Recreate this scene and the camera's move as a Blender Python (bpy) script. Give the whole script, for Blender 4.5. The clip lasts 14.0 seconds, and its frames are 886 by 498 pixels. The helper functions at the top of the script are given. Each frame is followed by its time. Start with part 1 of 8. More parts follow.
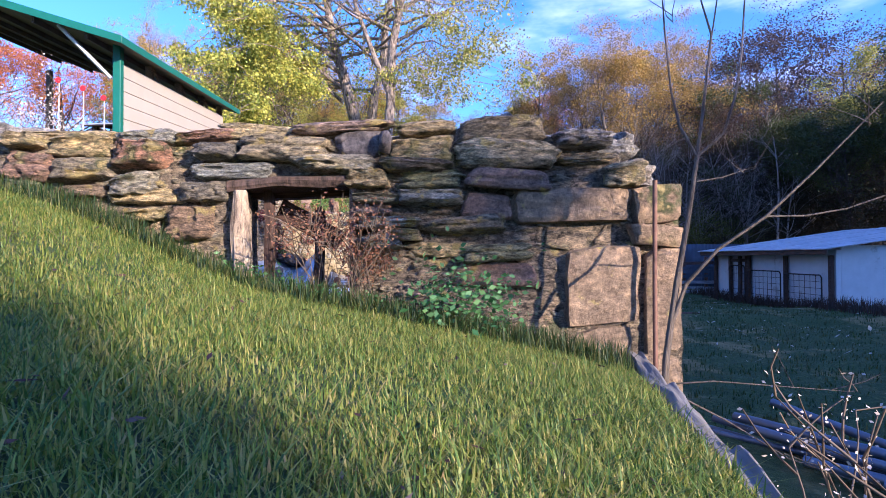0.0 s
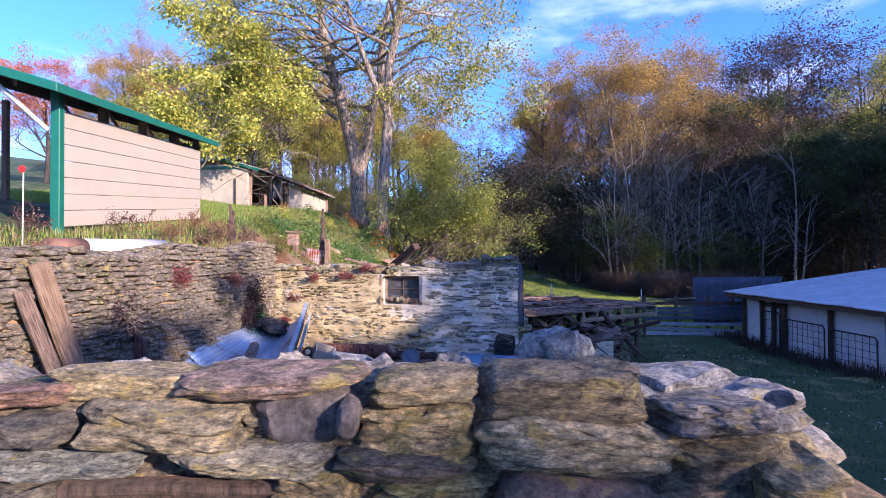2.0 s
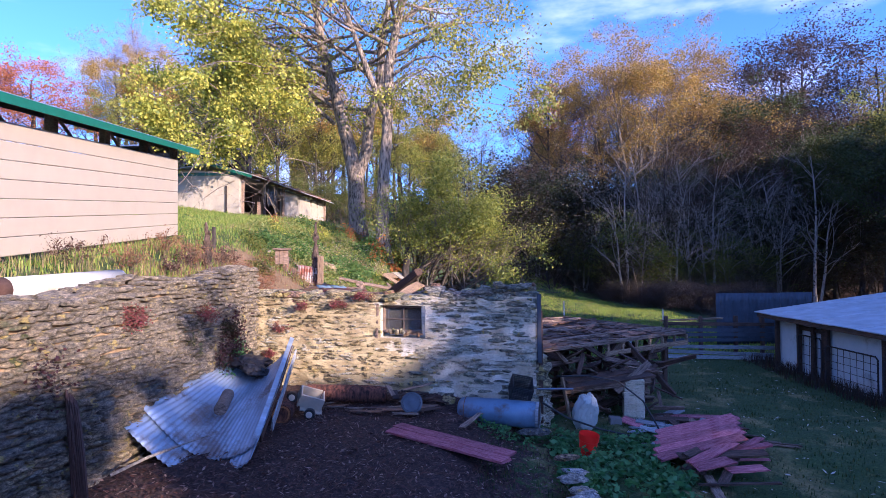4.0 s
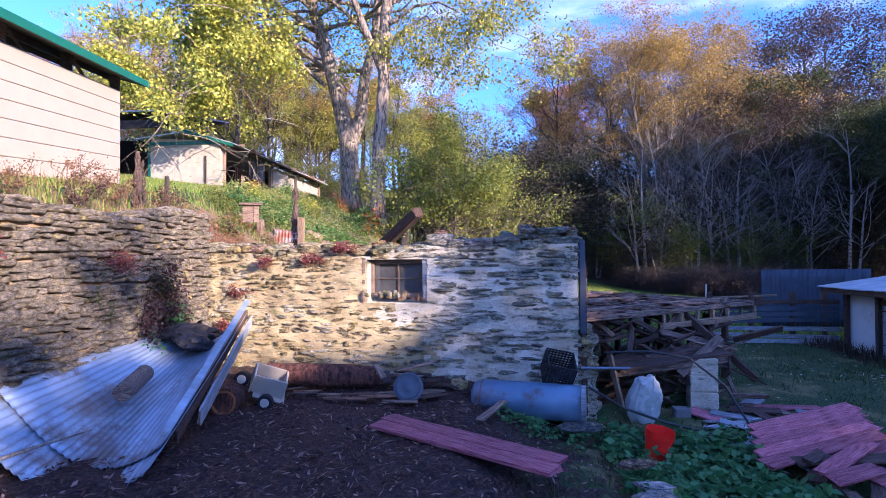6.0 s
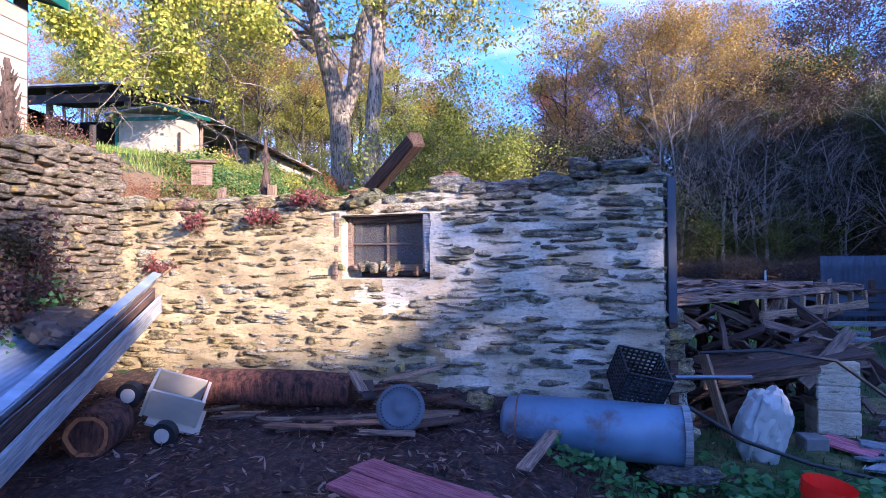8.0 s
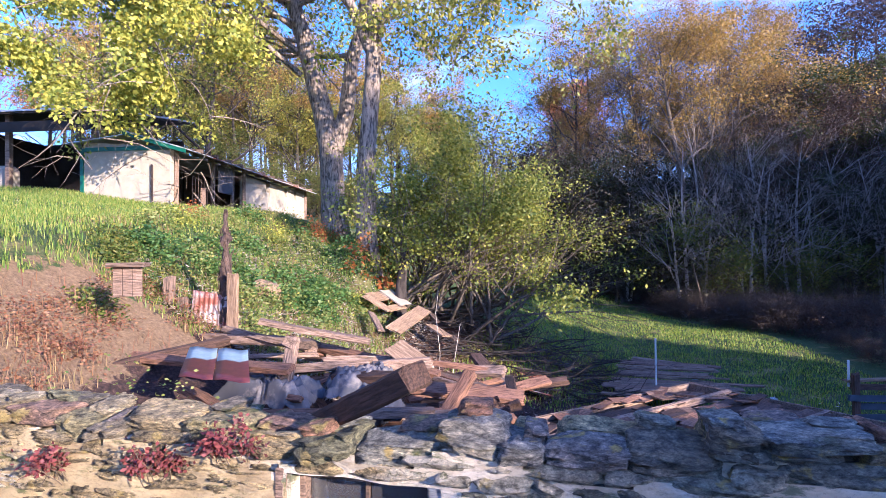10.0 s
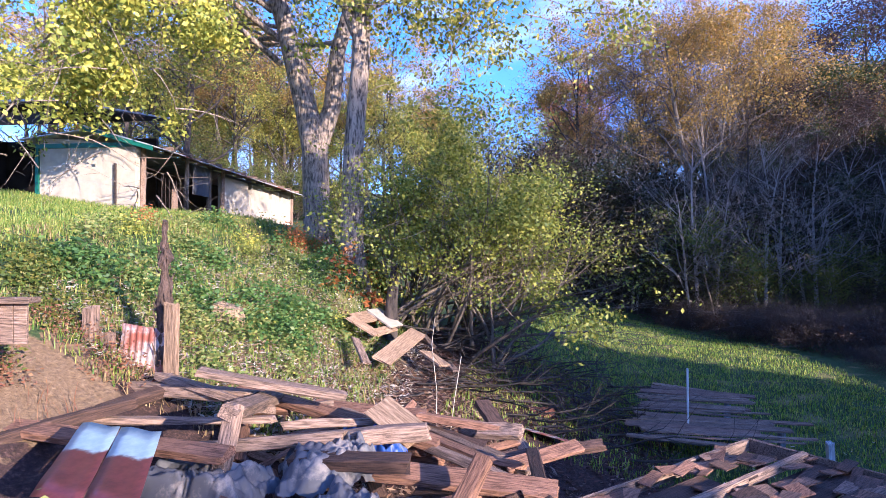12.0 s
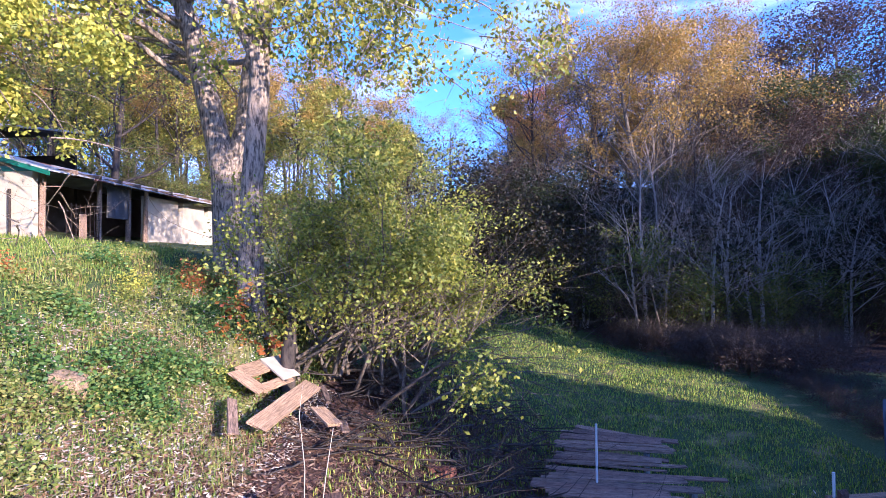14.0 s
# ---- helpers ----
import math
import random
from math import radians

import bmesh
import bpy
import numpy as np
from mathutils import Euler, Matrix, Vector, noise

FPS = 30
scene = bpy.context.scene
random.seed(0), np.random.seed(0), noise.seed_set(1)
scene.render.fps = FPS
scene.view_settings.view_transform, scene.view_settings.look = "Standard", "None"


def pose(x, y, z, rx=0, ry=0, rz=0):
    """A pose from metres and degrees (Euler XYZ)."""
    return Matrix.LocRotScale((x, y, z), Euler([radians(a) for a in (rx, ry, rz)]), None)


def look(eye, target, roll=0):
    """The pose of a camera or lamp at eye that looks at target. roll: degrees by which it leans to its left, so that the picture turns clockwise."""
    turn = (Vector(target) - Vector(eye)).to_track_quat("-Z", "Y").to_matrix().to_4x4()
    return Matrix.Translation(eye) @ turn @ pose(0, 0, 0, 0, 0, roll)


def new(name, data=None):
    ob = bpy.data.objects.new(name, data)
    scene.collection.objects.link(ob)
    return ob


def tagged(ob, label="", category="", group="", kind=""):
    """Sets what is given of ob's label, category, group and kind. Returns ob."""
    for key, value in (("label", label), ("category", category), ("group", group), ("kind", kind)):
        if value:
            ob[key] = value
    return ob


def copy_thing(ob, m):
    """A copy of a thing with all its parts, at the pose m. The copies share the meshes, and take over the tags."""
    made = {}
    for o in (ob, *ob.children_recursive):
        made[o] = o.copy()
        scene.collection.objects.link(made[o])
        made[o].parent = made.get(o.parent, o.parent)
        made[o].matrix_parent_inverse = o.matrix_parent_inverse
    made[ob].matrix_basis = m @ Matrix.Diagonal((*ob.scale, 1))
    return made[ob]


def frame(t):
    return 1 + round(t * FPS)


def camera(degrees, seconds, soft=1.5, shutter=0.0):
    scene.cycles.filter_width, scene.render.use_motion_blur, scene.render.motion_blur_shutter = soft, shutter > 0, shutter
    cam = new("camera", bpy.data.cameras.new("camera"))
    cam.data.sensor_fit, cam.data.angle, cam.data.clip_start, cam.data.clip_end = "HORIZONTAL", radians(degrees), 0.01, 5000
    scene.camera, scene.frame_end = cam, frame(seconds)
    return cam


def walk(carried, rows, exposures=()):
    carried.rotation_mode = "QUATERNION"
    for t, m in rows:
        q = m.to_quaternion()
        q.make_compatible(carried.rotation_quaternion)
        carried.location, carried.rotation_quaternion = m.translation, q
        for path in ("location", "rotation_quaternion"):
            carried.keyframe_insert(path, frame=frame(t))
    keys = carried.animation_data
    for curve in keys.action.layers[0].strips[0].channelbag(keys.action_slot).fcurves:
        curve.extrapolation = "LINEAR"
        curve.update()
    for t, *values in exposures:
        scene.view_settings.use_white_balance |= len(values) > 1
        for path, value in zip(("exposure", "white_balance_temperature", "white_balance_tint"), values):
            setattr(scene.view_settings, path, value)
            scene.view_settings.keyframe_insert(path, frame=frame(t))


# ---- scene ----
cam = camera(78.2, 14.0, 0.6)
PATH = [
    (0, (0.737, -2.832, 1.763), (0.572, -0.839, 1.795), -0.3),
    (0.5, (0.714, -2.347, 1.802), (0.546, -0.355, 1.832), -0.4),
    (1, (0.629, -1.776, 2.27), (0.465, 0.217, 2.301), -0.1),
    (1.5, (0.568, -1.32, 2.696), (0.402, 0.673, 2.725), -0.4),
    (2, (0.574, -1.272, 3.04), (0.407, 0.721, 3.072), -0.4),
    (2.5, (0.563, -1.094, 3.386), (0.392, 0.898, 3.423), -0.4),
    (3, (0.512, -0.773, 3.508), (0.341, 1.219, 3.545), -0.4),
    (3.2, (0.497, -0.624, 3.509), (0.327, 1.368, 3.546), -0.4),
    (5.3, (0.118, 1.686, 3.303), (-0.056, 3.678, 3.335), -0.4),
    (5.5, (0.098, 1.926, 3.132), (-0.076, 3.918, 3.163), -0.4),
    (6, (0.066, 2.58, 2.691), (-0.109, 4.572, 2.721), -0.4),
    (6.5, (-0.007, 3.18, 2.414), (-0.18, 5.173, 2.446), -0.4),
    (7, (-0.071, 3.796, 2.202), (-0.243, 5.789, 2.235), -0.3),
    (7.5, (-0.138, 4.366, 2.193), (-0.312, 6.358, 2.226), -0.4),
    (8, (-0.242, 4.97, 2.264), (-0.418, 6.962, 2.297), -0.4),
    (8.5, (-0.311, 5.519, 2.616), (-0.49, 7.51, 2.649), -0.4),
    (9, (-0.378, 6.078, 3.07), (-0.558, 8.069, 3.102), -0.4),
    (9.2, (-0.397, 6.297, 3.272), (-0.582, 8.288, 3.296), -0.7),
    (11.3, (-0.734, 8.221, 4.054), (-0.913, 10.213, 4.082), -0.4),
    (11.5, (-0.75, 8.385, 4.058), (-0.928, 10.377, 4.086), -0.4),
    (12, (-0.728, 8.749, 4.087), (-0.888, 10.742, 4.116), -0.4),
    (12.5, (-0.631, 9.069, 4.135), (-0.749, 11.065, 4.165), -0.5),
    (13, (-0.418, 9.28, 4.33), (-0.514, 11.278, 4.36), -0.6),
    (13.5, (0.024, 9.451, 4.641), (-0.06, 11.449, 4.672), -0.6),
    (14, (0.66, 9.596, 4.87), (0.585, 11.594, 4.903), -0.7),
]
walk(cam, [(t, look(eye, target, roll)) for t, eye, target, roll in PATH], ((0, 1.1, 4450, 30), (1.5, 1.05, 4500, 32), (2.5, 0.90, 4550, 35), (5.5, 1.13, 4500, 34), (8.0, 1.42, 4450, 32), (9.2, 1.32, 4450, 31), (11.5, 1.25, 4400, 31), (14, 1.31, 4400, 35)))

# ---- world, sun ----
SUN_WAY = Vector((0.64, -0.50, 0.215)).normalized()     # towards the sun
world = bpy.data.worlds.new("sky")
scene.world = world
world.use_nodes = True
wn, wl = world.node_tree.nodes, world.node_tree.links
sky = wn.new("ShaderNodeTexSky")
sky.sky_type, sky.sun_disc = "NISHITA", False
sky.ozone_density, sky.dust_density = 3.8, 0.5
sky.sun_elevation = math.asin(SUN_WAY.z)
sky.sun_rotation = math.atan2(SUN_WAY.x, SUN_WAY.y)
wn["Background"].inputs[1].default_value = 0.16
where = wn.new("ShaderNodeTexCoord")
flat = wn.new("ShaderNodeMapping")
flat.inputs["Scale"].default_value = (2.2, 2.2, 7.0)
flat.inputs["Location"].default_value = (0.4, 0.0, 0.3)
cloud = wn.new("ShaderNodeTexNoise")
cloud.inputs["Scale"].default_value, cloud.inputs["Detail"].default_value = 1.6, 7.0
veil = wn.new("ShaderNodeMapRange")
veil.interpolation_type = "SMOOTHSTEP"
for socket, value in zip(veil.inputs[1:5], (0.52, 0.72, 0.0, 0.55)):
    socket.default_value = value
blend = wn.new("ShaderNodeMix")
blend.data_type = "RGBA"
blend.inputs[7].default_value = (7.5, 6.6, 7.2, 1)
wl.new(where.outputs["Generated"], flat.inputs[0])
wl.new(flat.outputs[0], cloud.inputs["Vector"])
wl.new(cloud.outputs[0], veil.inputs[0])
wl.new(veil.outputs[0], blend.inputs[0])
wl.new(sky.outputs[0], blend.inputs[6])
wl.new(blend.outputs[2], wn["Background"].inputs[0])
sun = new("sun", bpy.data.lights.new("sun", "SUN"))
sun.data.energy, sun.data.angle, sun.data.color = 7.0, radians(0.6), (1.0, 0.69, 0.31)
sun.matrix_world = look(SUN_WAY * 60, (0, 0, 0))

# ---- helpers of this scene ----
rnd = random.Random(7)


def sst(a, b, x):
    t = np.clip((x - a) / (b - a), 0.0, 1.0)
    return t * t * (3 - 2 * t)


def mesh_from(name, verts, faces, mats=(), smooth=False):
    me = bpy.data.meshes.new(name)
    me.from_pydata([tuple(v) for v in verts], [], [tuple(f) for f in faces])
    for m in mats:
        me.materials.append(m)
    if smooth:
        me.shade_smooth()
    me.update()
    return me


def thing(name, at=(0, 0, 0), label="", category="", group="", kind="", rz=0.0):
    ob = new(name)
    ob.empty_display_size = 0.2
    ob.matrix_world = pose(*at, 0, 0, rz)
    return tagged(ob, label, category, group, kind)


def part(name, bm, material, parent, label="", smooth=False):
    me = bpy.data.meshes.new(name)
    bm.to_mesh(me)
    bm.free()
    me.materials.append(material)
    if smooth:
        me.shade_smooth()
    ob = new(name, me)
    ob.parent = parent
    return tagged(ob, label)


def part_mesh(name, me, parent=None, m=None, label=""):
    ob = new(name, me)
    ob.parent = parent
    if m is not None:
        ob.matrix_basis = m
    return tagged(ob, label)


def box(bm, size, at=(0, 0, 0), rot=(0, 0, 0), bevel=0.0, jitter=0.0, cuts=0):
    """A box in bm, bevelled and roughened; returns its corners."""
    m = pose(*at, *rot) @ Matrix.Diagonal((*size, 1))
    before = set(bm.verts)
    made = bmesh.ops.create_cube(bm, size=1.0, matrix=m)["verts"]
    edges = list({e for v in made for e in v.link_edges})
    if cuts:
        long_way = max(range(3), key=lambda i: size[i])
        axis = (m.to_3x3() @ Vector([1.0 if i == long_way else 0.0 for i in range(3)])).normalized()
        ways = [e for e in edges if abs((e.verts[0].co - e.verts[1].co).normalized().dot(axis)) > 0.9]
        bmesh.ops.subdivide_edges(bm, edges=ways, cuts=cuts, use_grid_fill=True)
    if bevel:
        edges = [e for e in bm.edges if e.verts[0] not in before and e.verts[1] not in before and e.calc_face_angle(0) > 0.5]
        bmesh.ops.bevel(bm, geom=edges, offset=bevel, segments=1, affect="EDGES", profile=0.5)
    made = [v for v in bm.verts if v not in before]
    if jitter:
        for v in made:
            v.co += Vector([rnd.uniform(-jitter, jitter) for _ in range(3)])
    return made


def tube(bm, points, radii, seg=8, cap=True, wobble=0.0):
    pts = [Vector(p) for p in points]
    if isinstance(radii, (int, float)):
        radii = [radii] * len(pts)
    rings = []
    side = None
    for i, p in enumerate(pts):
        way = (pts[min(i + 1, len(pts) - 1)] - pts[max(i - 1, 0)]).normalized()
        if side is None:
            side = way.orthogonal().normalized()
        side = (side - way * side.dot(way)).normalized()
        other = way.cross(side)
        ring = []
        for k in range(seg):
            a = 2 * math.pi * k / seg
            r = radii[i] * (1 + rnd.uniform(-wobble, wobble))
            ring.append(bm.verts.new(p + (side * math.cos(a) + other * math.sin(a)) * r))
        rings.append(ring)
    for a, b in zip(rings, rings[1:]):
        for k in range(seg):
            bm.faces.new((a[k], a[(k + 1) % seg], b[(k + 1) % seg], b[k]))
    if cap:
        bm.faces.new(list(reversed(rings[0])))
        bm.faces.new(rings[-1])
    return rings


# ---- materials ----
def material(name, rough=0.8, metal=0.0):
    m = bpy.data.materials.new(name)
    m.use_nodes = True
    nt = m.node_tree
    b = nt.nodes["Principled BSDF"]
    b.inputs["Roughness"].default_value = rough
    b.inputs["Metallic"].default_value = metal
    return m, nt, b


def rgb(c):
    return (*c, 1.0)


def noise_node(nt, scale, detail=5.0, rough=0.6, stretch=None, space="Object"):
    tc = nt.nodes.new("ShaderNodeTexCoord")
    n = nt.nodes.new("ShaderNodeTexNoise")
    n.inputs["Scale"].default_value = scale
    n.inputs["Detail"].default_value = detail
    n.inputs["Roughness"].default_value = rough
    src = tc.outputs[space]
    if stretch:
        mp = nt.nodes.new("ShaderNodeMapping")
        mp.inputs["Scale"].default_value = stretch
        nt.links.new(src, mp.inputs[0])
        src = mp.outputs[0]
    nt.links.new(src, n.inputs["Vector"])
    return n


def ramp(nt, fac, stops):
    r = nt.nodes.new("ShaderNodeValToRGB")
    el = r.color_ramp.elements
    while len(el) < len(stops):
        el.new(0.5)
    for e, (p, c) in zip(el, stops):
        e.position, e.color = p, rgb(c)
    nt.links.new(fac, r.inputs[0])
    return r.outputs[0]


def mix(nt, fac, a, b, mode="MIX"):
    n = nt.nodes.new("ShaderNodeMix")
    n.data_type, n.blend_type = "RGBA", mode
    for sock, val in ((n.inputs[0], fac), (n.inputs[6], a), (n.inputs[7], b)):
        if hasattr(val, "is_linked"):
            nt.links.new(val, sock)
        elif isinstance(val, (int, float)):
            sock.default_value = val
        else:
            sock.default_value = rgb(val)
    return n.outputs[2]


def level(nt, fac, lo, hi, a=0.0, b=1.0):
    n = nt.nodes.new("ShaderNodeMapRange")
    n.interpolation_type = "SMOOTHSTEP"
    for i, v in enumerate((lo, hi, a, b)):
        n.inputs[1 + i].default_value = v
    nt.links.new(fac, n.inputs[0])
    return n.outputs[0]


def bump(nt, b, fac, strength=0.4, dist=0.02):
    n = nt.nodes.new("ShaderNodeBump")
    n.inputs["Strength"].default_value = strength
    n.inputs["Distance"].default_value = dist
    nt.links.new(fac, n.inputs["Height"])
    nt.links.new(n.outputs[0], b.inputs["Normal"])


def object_random(nt):
    return nt.nodes.new("ShaderNodeObjectInfo").outputs["Random"]


def stone_material(name, tones, moss=0.4, lichen=0.25, wash=0.0, stretch=(1, 1, 2), grainy=1.0):
    m, nt, b = material(name, 0.9)
    own = ramp(nt, object_random(nt), [(i / (len(tones) - 1), t) for i, t in enumerate(tones)])
    big = noise_node(nt, 2.3, 4, space="Object")
    geo = nt.nodes.new("ShaderNodeNewGeometry")
    place = nt.nodes.new("ShaderNodeMapping")
    place.inputs["Scale"].default_value = stretch
    nt.links.new(geo.outputs["Position"], place.inputs[0])
    fine = nt.nodes.new("ShaderNodeTexNoise")
    fine.inputs["Scale"].default_value, fine.inputs["Detail"].default_value = 14.0, 8.0
    fine.inputs["Roughness"].default_value = 0.7
    nt.links.new(place.outputs[0], fine.inputs["Vector"])
    wide = nt.nodes.new("ShaderNodeTexNoise")
    wide.inputs["Scale"].default_value, wide.inputs["Detail"].default_value = 1.9, 5.0
    nt.links.new(geo.outputs["Position"], wide.inputs["Vector"])
    patch = nt.nodes.new("ShaderNodeTexNoise")
    patch.inputs["Scale"].default_value, patch.inputs["Detail"].default_value = 9.0, 6.0
    nt.links.new(geo.outputs["Position"], patch.inputs["Vector"])
    grain = ramp(nt, fine.outputs[0], [(0.36, (0.10, 0.10, 0.12)), (0.45, (0.60, 0.60, 0.60)), (0.53, (1.0, 0.98, 0.95)), (0.64, (1.9, 1.8, 1.6))])
    col = mix(nt, grainy, own, grain, "MULTIPLY")
    col = mix(nt, 0.6 * grainy, col, ramp(nt, wide.outputs[0], [(0.3, (0.6, 0.62, 0.68)), (0.5, (1.0, 1.0, 1.0)), (0.7, (1.35, 1.2, 0.95))]), "MULTIPLY")
    cell = nt.nodes.new("ShaderNodeTexVoronoi")
    cell.feature = "DISTANCE_TO_EDGE"
    cell.inputs["Scale"].default_value = 6.5
    warp = nt.nodes.new("ShaderNodeMix")
    warp.data_type = "VECTOR"
    warp.inputs[0].default_value = 0.16
    nt.links.new(place.outputs[0], warp.inputs[4])
    nt.links.new(patch.outputs[1], warp.inputs[5])
    nt.links.new(warp.outputs[1], cell.inputs["Vector"])
    crack = ramp(nt, cell.outputs["Distance"], [(0.0, (0.22, 0.21, 0.22)), (0.035, (0.75, 0.75, 0.75)), (0.07, (1.0, 1.0, 1.0))])
    col = mix(nt, 0.6 * grainy, col, crack, "MULTIPLY")
    if moss:
        mask = level(nt, wide.outputs[0], 0.62 - moss * 0.3, 0.75 - moss * 0.2)
        mask2 = level(nt, patch.outputs[0], 0.46, 0.62)
        both = nt.nodes.new("ShaderNodeMath")
        both.operation = "MULTIPLY"
        nt.links.new(mask, both.inputs[0])
        nt.links.new(mask2, both.inputs[1])
        col = mix(nt, both.outputs[0], col, (0.085, 0.11, 0.035))
    if lichen:
        mask = level(nt, patch.outputs[0], 0.66 - lichen * 0.2, 0.72 - lichen * 0.1)
        col = mix(nt, mask, col, (0.50, 0.40, 0.14))
    if wash:
        mask = level(nt, wide.outputs[0], 0.62 - wash * 0.42, 0.70 - wash * 0.3)
        mask2 = level(nt, fine.outputs[0], 0.36, 0.52)
        both = nt.nodes.new("ShaderNodeMath")
        both.operation = "MULTIPLY"
        nt.links.new(mask, both.inputs[0])
        nt.links.new(mask2, both.inputs[1])
        col = mix(nt, both.outputs[0], col, (0.62, 0.58, 0.47))
    speck = nt.nodes.new("ShaderNodeTexNoise")
    speck.inputs["Scale"].default_value, speck.inputs["Detail"].default_value = 48.0, 8.0
    speck.inputs["Roughness"].default_value = 0.75
    nt.links.new(place.outputs[0], speck.inputs["Vector"])
    col = mix(nt, 0.9 * grainy, col, ramp(nt, speck.outputs[0], [(0.36, (0.22, 0.21, 0.22)), (0.47, (0.85, 0.85, 0.85)), (0.55, (1.1, 1.08, 1.05)), (0.66, (1.9, 1.8, 1.65))]), "MULTIPLY")
    nt.links.new(col, b.inputs["Base Color"])
    rough_n = nt.nodes.new("ShaderNodeTexNoise")
    rough_n.inputs["Scale"].default_value, rough_n.inputs["Detail"].default_value = 42.0, 10.0
    rough_n.inputs["Roughness"].default_value = 0.8
    nt.links.new(place.outputs[0], rough_n.inputs["Vector"])
    both_h = nt.nodes.new("ShaderNodeMath")
    both_h.operation = "MULTIPLY_ADD"
    both_h.inputs[1].default_value = 0.9
    nt.links.new(rough_n.outputs[0], both_h.inputs[0])
    nt.links.new(fine.outputs[0], both_h.inputs[2])
    bump(nt, b, both_h.outputs[0], 1.0, 0.06 * (0.4 + 0.6 * grainy))
    return m


def plain(name, color, rough=0.7, metal=0.0, vary=0.25, scale=6.0, bumpy=0.2, stretch=None, dirt=None, dirt_amount=0.5):
    m, nt, b = material(name, rough, metal)
    n = noise_node(nt, scale, 8, 0.65, stretch)
    lo = tuple(c * (1 - vary) for c in color)
    hi = tuple(min(1.0, c * (1 + vary)) for c in color)
    col = ramp(nt, n.outputs[0], [(0.3, lo), (0.7, hi)])
    if dirt:
        n2 = noise_node(nt, scale * 0.35, 6, 0.7)
        col = mix(nt, level(nt, n2.outputs[0], 0.7 - dirt_amount * 0.4, 0.78 - dirt_amount * 0.3), col, dirt)
    nt.links.new(col, b.inputs["Base Color"])
    if bumpy:
        bump(nt, b, n.outputs[0], bumpy, 0.01)
    return m


def wood(name, dark, light, rough=0.85):
    m, nt, b = material(name, rough)
    n = noise_node(nt, 5.0, 9, 0.7, (1.0, 14.0, 14.0))
    w = noise_node(nt, 1.7, 4, 0.6)
    col = ramp(nt, n.outputs[0], [(0.38, dark), (0.60, light)])
    col = mix(nt, 0.55, col, ramp(nt, w.outputs[0], [(0.3, (0.45, 0.42, 0.4)), (0.7, (1.25, 1.2, 1.15))]), "MULTIPLY")
    tone = ramp(nt, object_random(nt), [(0.0, (0.65, 0.62, 0.6)), (1.0, (1.25, 1.2, 1.15))])
    col = mix(nt, 1.0, col, tone, "MULTIPLY")
    nt.links.new(col, b.inputs["Base Color"])
    bump(nt, b, n.outputs[0], 0.9, 0.02)
    return m


def leaf_material(name, tones):
    m, nt, b = material(name, 0.55)
    geo = nt.nodes.new("ShaderNodeNewGeometry")
    col = ramp(nt, geo.outputs["Random Per Island"], [(i / (len(tones) - 1), t) for i, t in enumerate(tones)])
    nt.links.new(col, b.inputs["Base Color"])
    tr = nt.nodes.new("ShaderNodeBsdfTranslucent")
    nt.links.new(col, tr.inputs[0])
    mx = nt.nodes.new("ShaderNodeMixShader")
    mx.inputs[0].default_value = 0.4
    out = nt.nodes["Material Output"]
    nt.links.new(b.outputs[0], mx.inputs[1])
    nt.links.new(tr.outputs[0], mx.inputs[2])
    nt.links.new(mx.outputs[0], out.inputs[0])
    return m


def bark(name, dark, light, scale=3.0, stops=(0.36, 0.6)):
    m, nt, b = material(name, 0.95)
    n = noise_node(nt, scale, 8, 0.75, (3.0, 3.0, 0.7))
    col = ramp(nt, n.outputs[0], [(stops[0], dark), (stops[1], light)])
    nt.links.new(col, b.inputs["Base Color"])
    bump(nt, b, n.outputs[0], 0.9, 0.05)
    return m


M_FRONT = stone_material("weathered_fieldstone", [(0.13, 0.12, 0.12), (0.58, 0.47, 0.24), (0.24, 0.27, 0.16), (0.40, 0.23, 0.15), (0.36, 0.38, 0.36), (0.66, 0.54, 0.28), (0.15, 0.15, 0.15), (0.52, 0.44, 0.27)], 0.45, 0.36, stretch=(1, 1, 3.0), grainy=0.85)
M_BOULDER = stone_material("purple_grey_boulder", [(0.17, 0.15, 0.15), (0.21, 0.19, 0.19)], 0.0, 0.1, stretch=(1, 1, 1), grainy=0.6)
M_REDSTONE = stone_material("rusty_sandstone", [(0.40, 0.26, 0.18), (0.34, 0.24, 0.18)], 0.2, 0.3, stretch=(1, 1, 1.4), grainy=0.6)
M_BACK = stone_material("limewashed_stone", [(0.38, 0.31, 0.17), (0.48, 0.40, 0.22), (0.28, 0.25, 0.17), (0.50, 0.41, 0.21), (0.34, 0.31, 0.22)], 0.4, 0.4, 0.3)
M_BACKGREY = stone_material("grey_green_stone", [(0.27, 0.26, 0.19), (0.41, 0.40, 0.31), (0.47, 0.45, 0.35), (0.22, 0.23, 0.19), (0.54, 0.50, 0.40), (0.34, 0.35, 0.27)], 0.35, 0.25, 0.3, grainy=0.75)
M_LEFT = stone_material("rubble_stone", [(0.42, 0.345, 0.23), (0.53, 0.43, 0.28), (0.29, 0.25, 0.19), (0.49, 0.40, 0.25), (0.25, 0.21, 0.165), (0.37, 0.33, 0.265)], 0.3, 0.3, grainy=0.75)
M_QUOIN = stone_material("sandstone_block", [(0.35, 0.26, 0.165), (0.43, 0.32, 0.205)], 0.2, 0.2, stretch=(1, 1, 1), grainy=0.55)
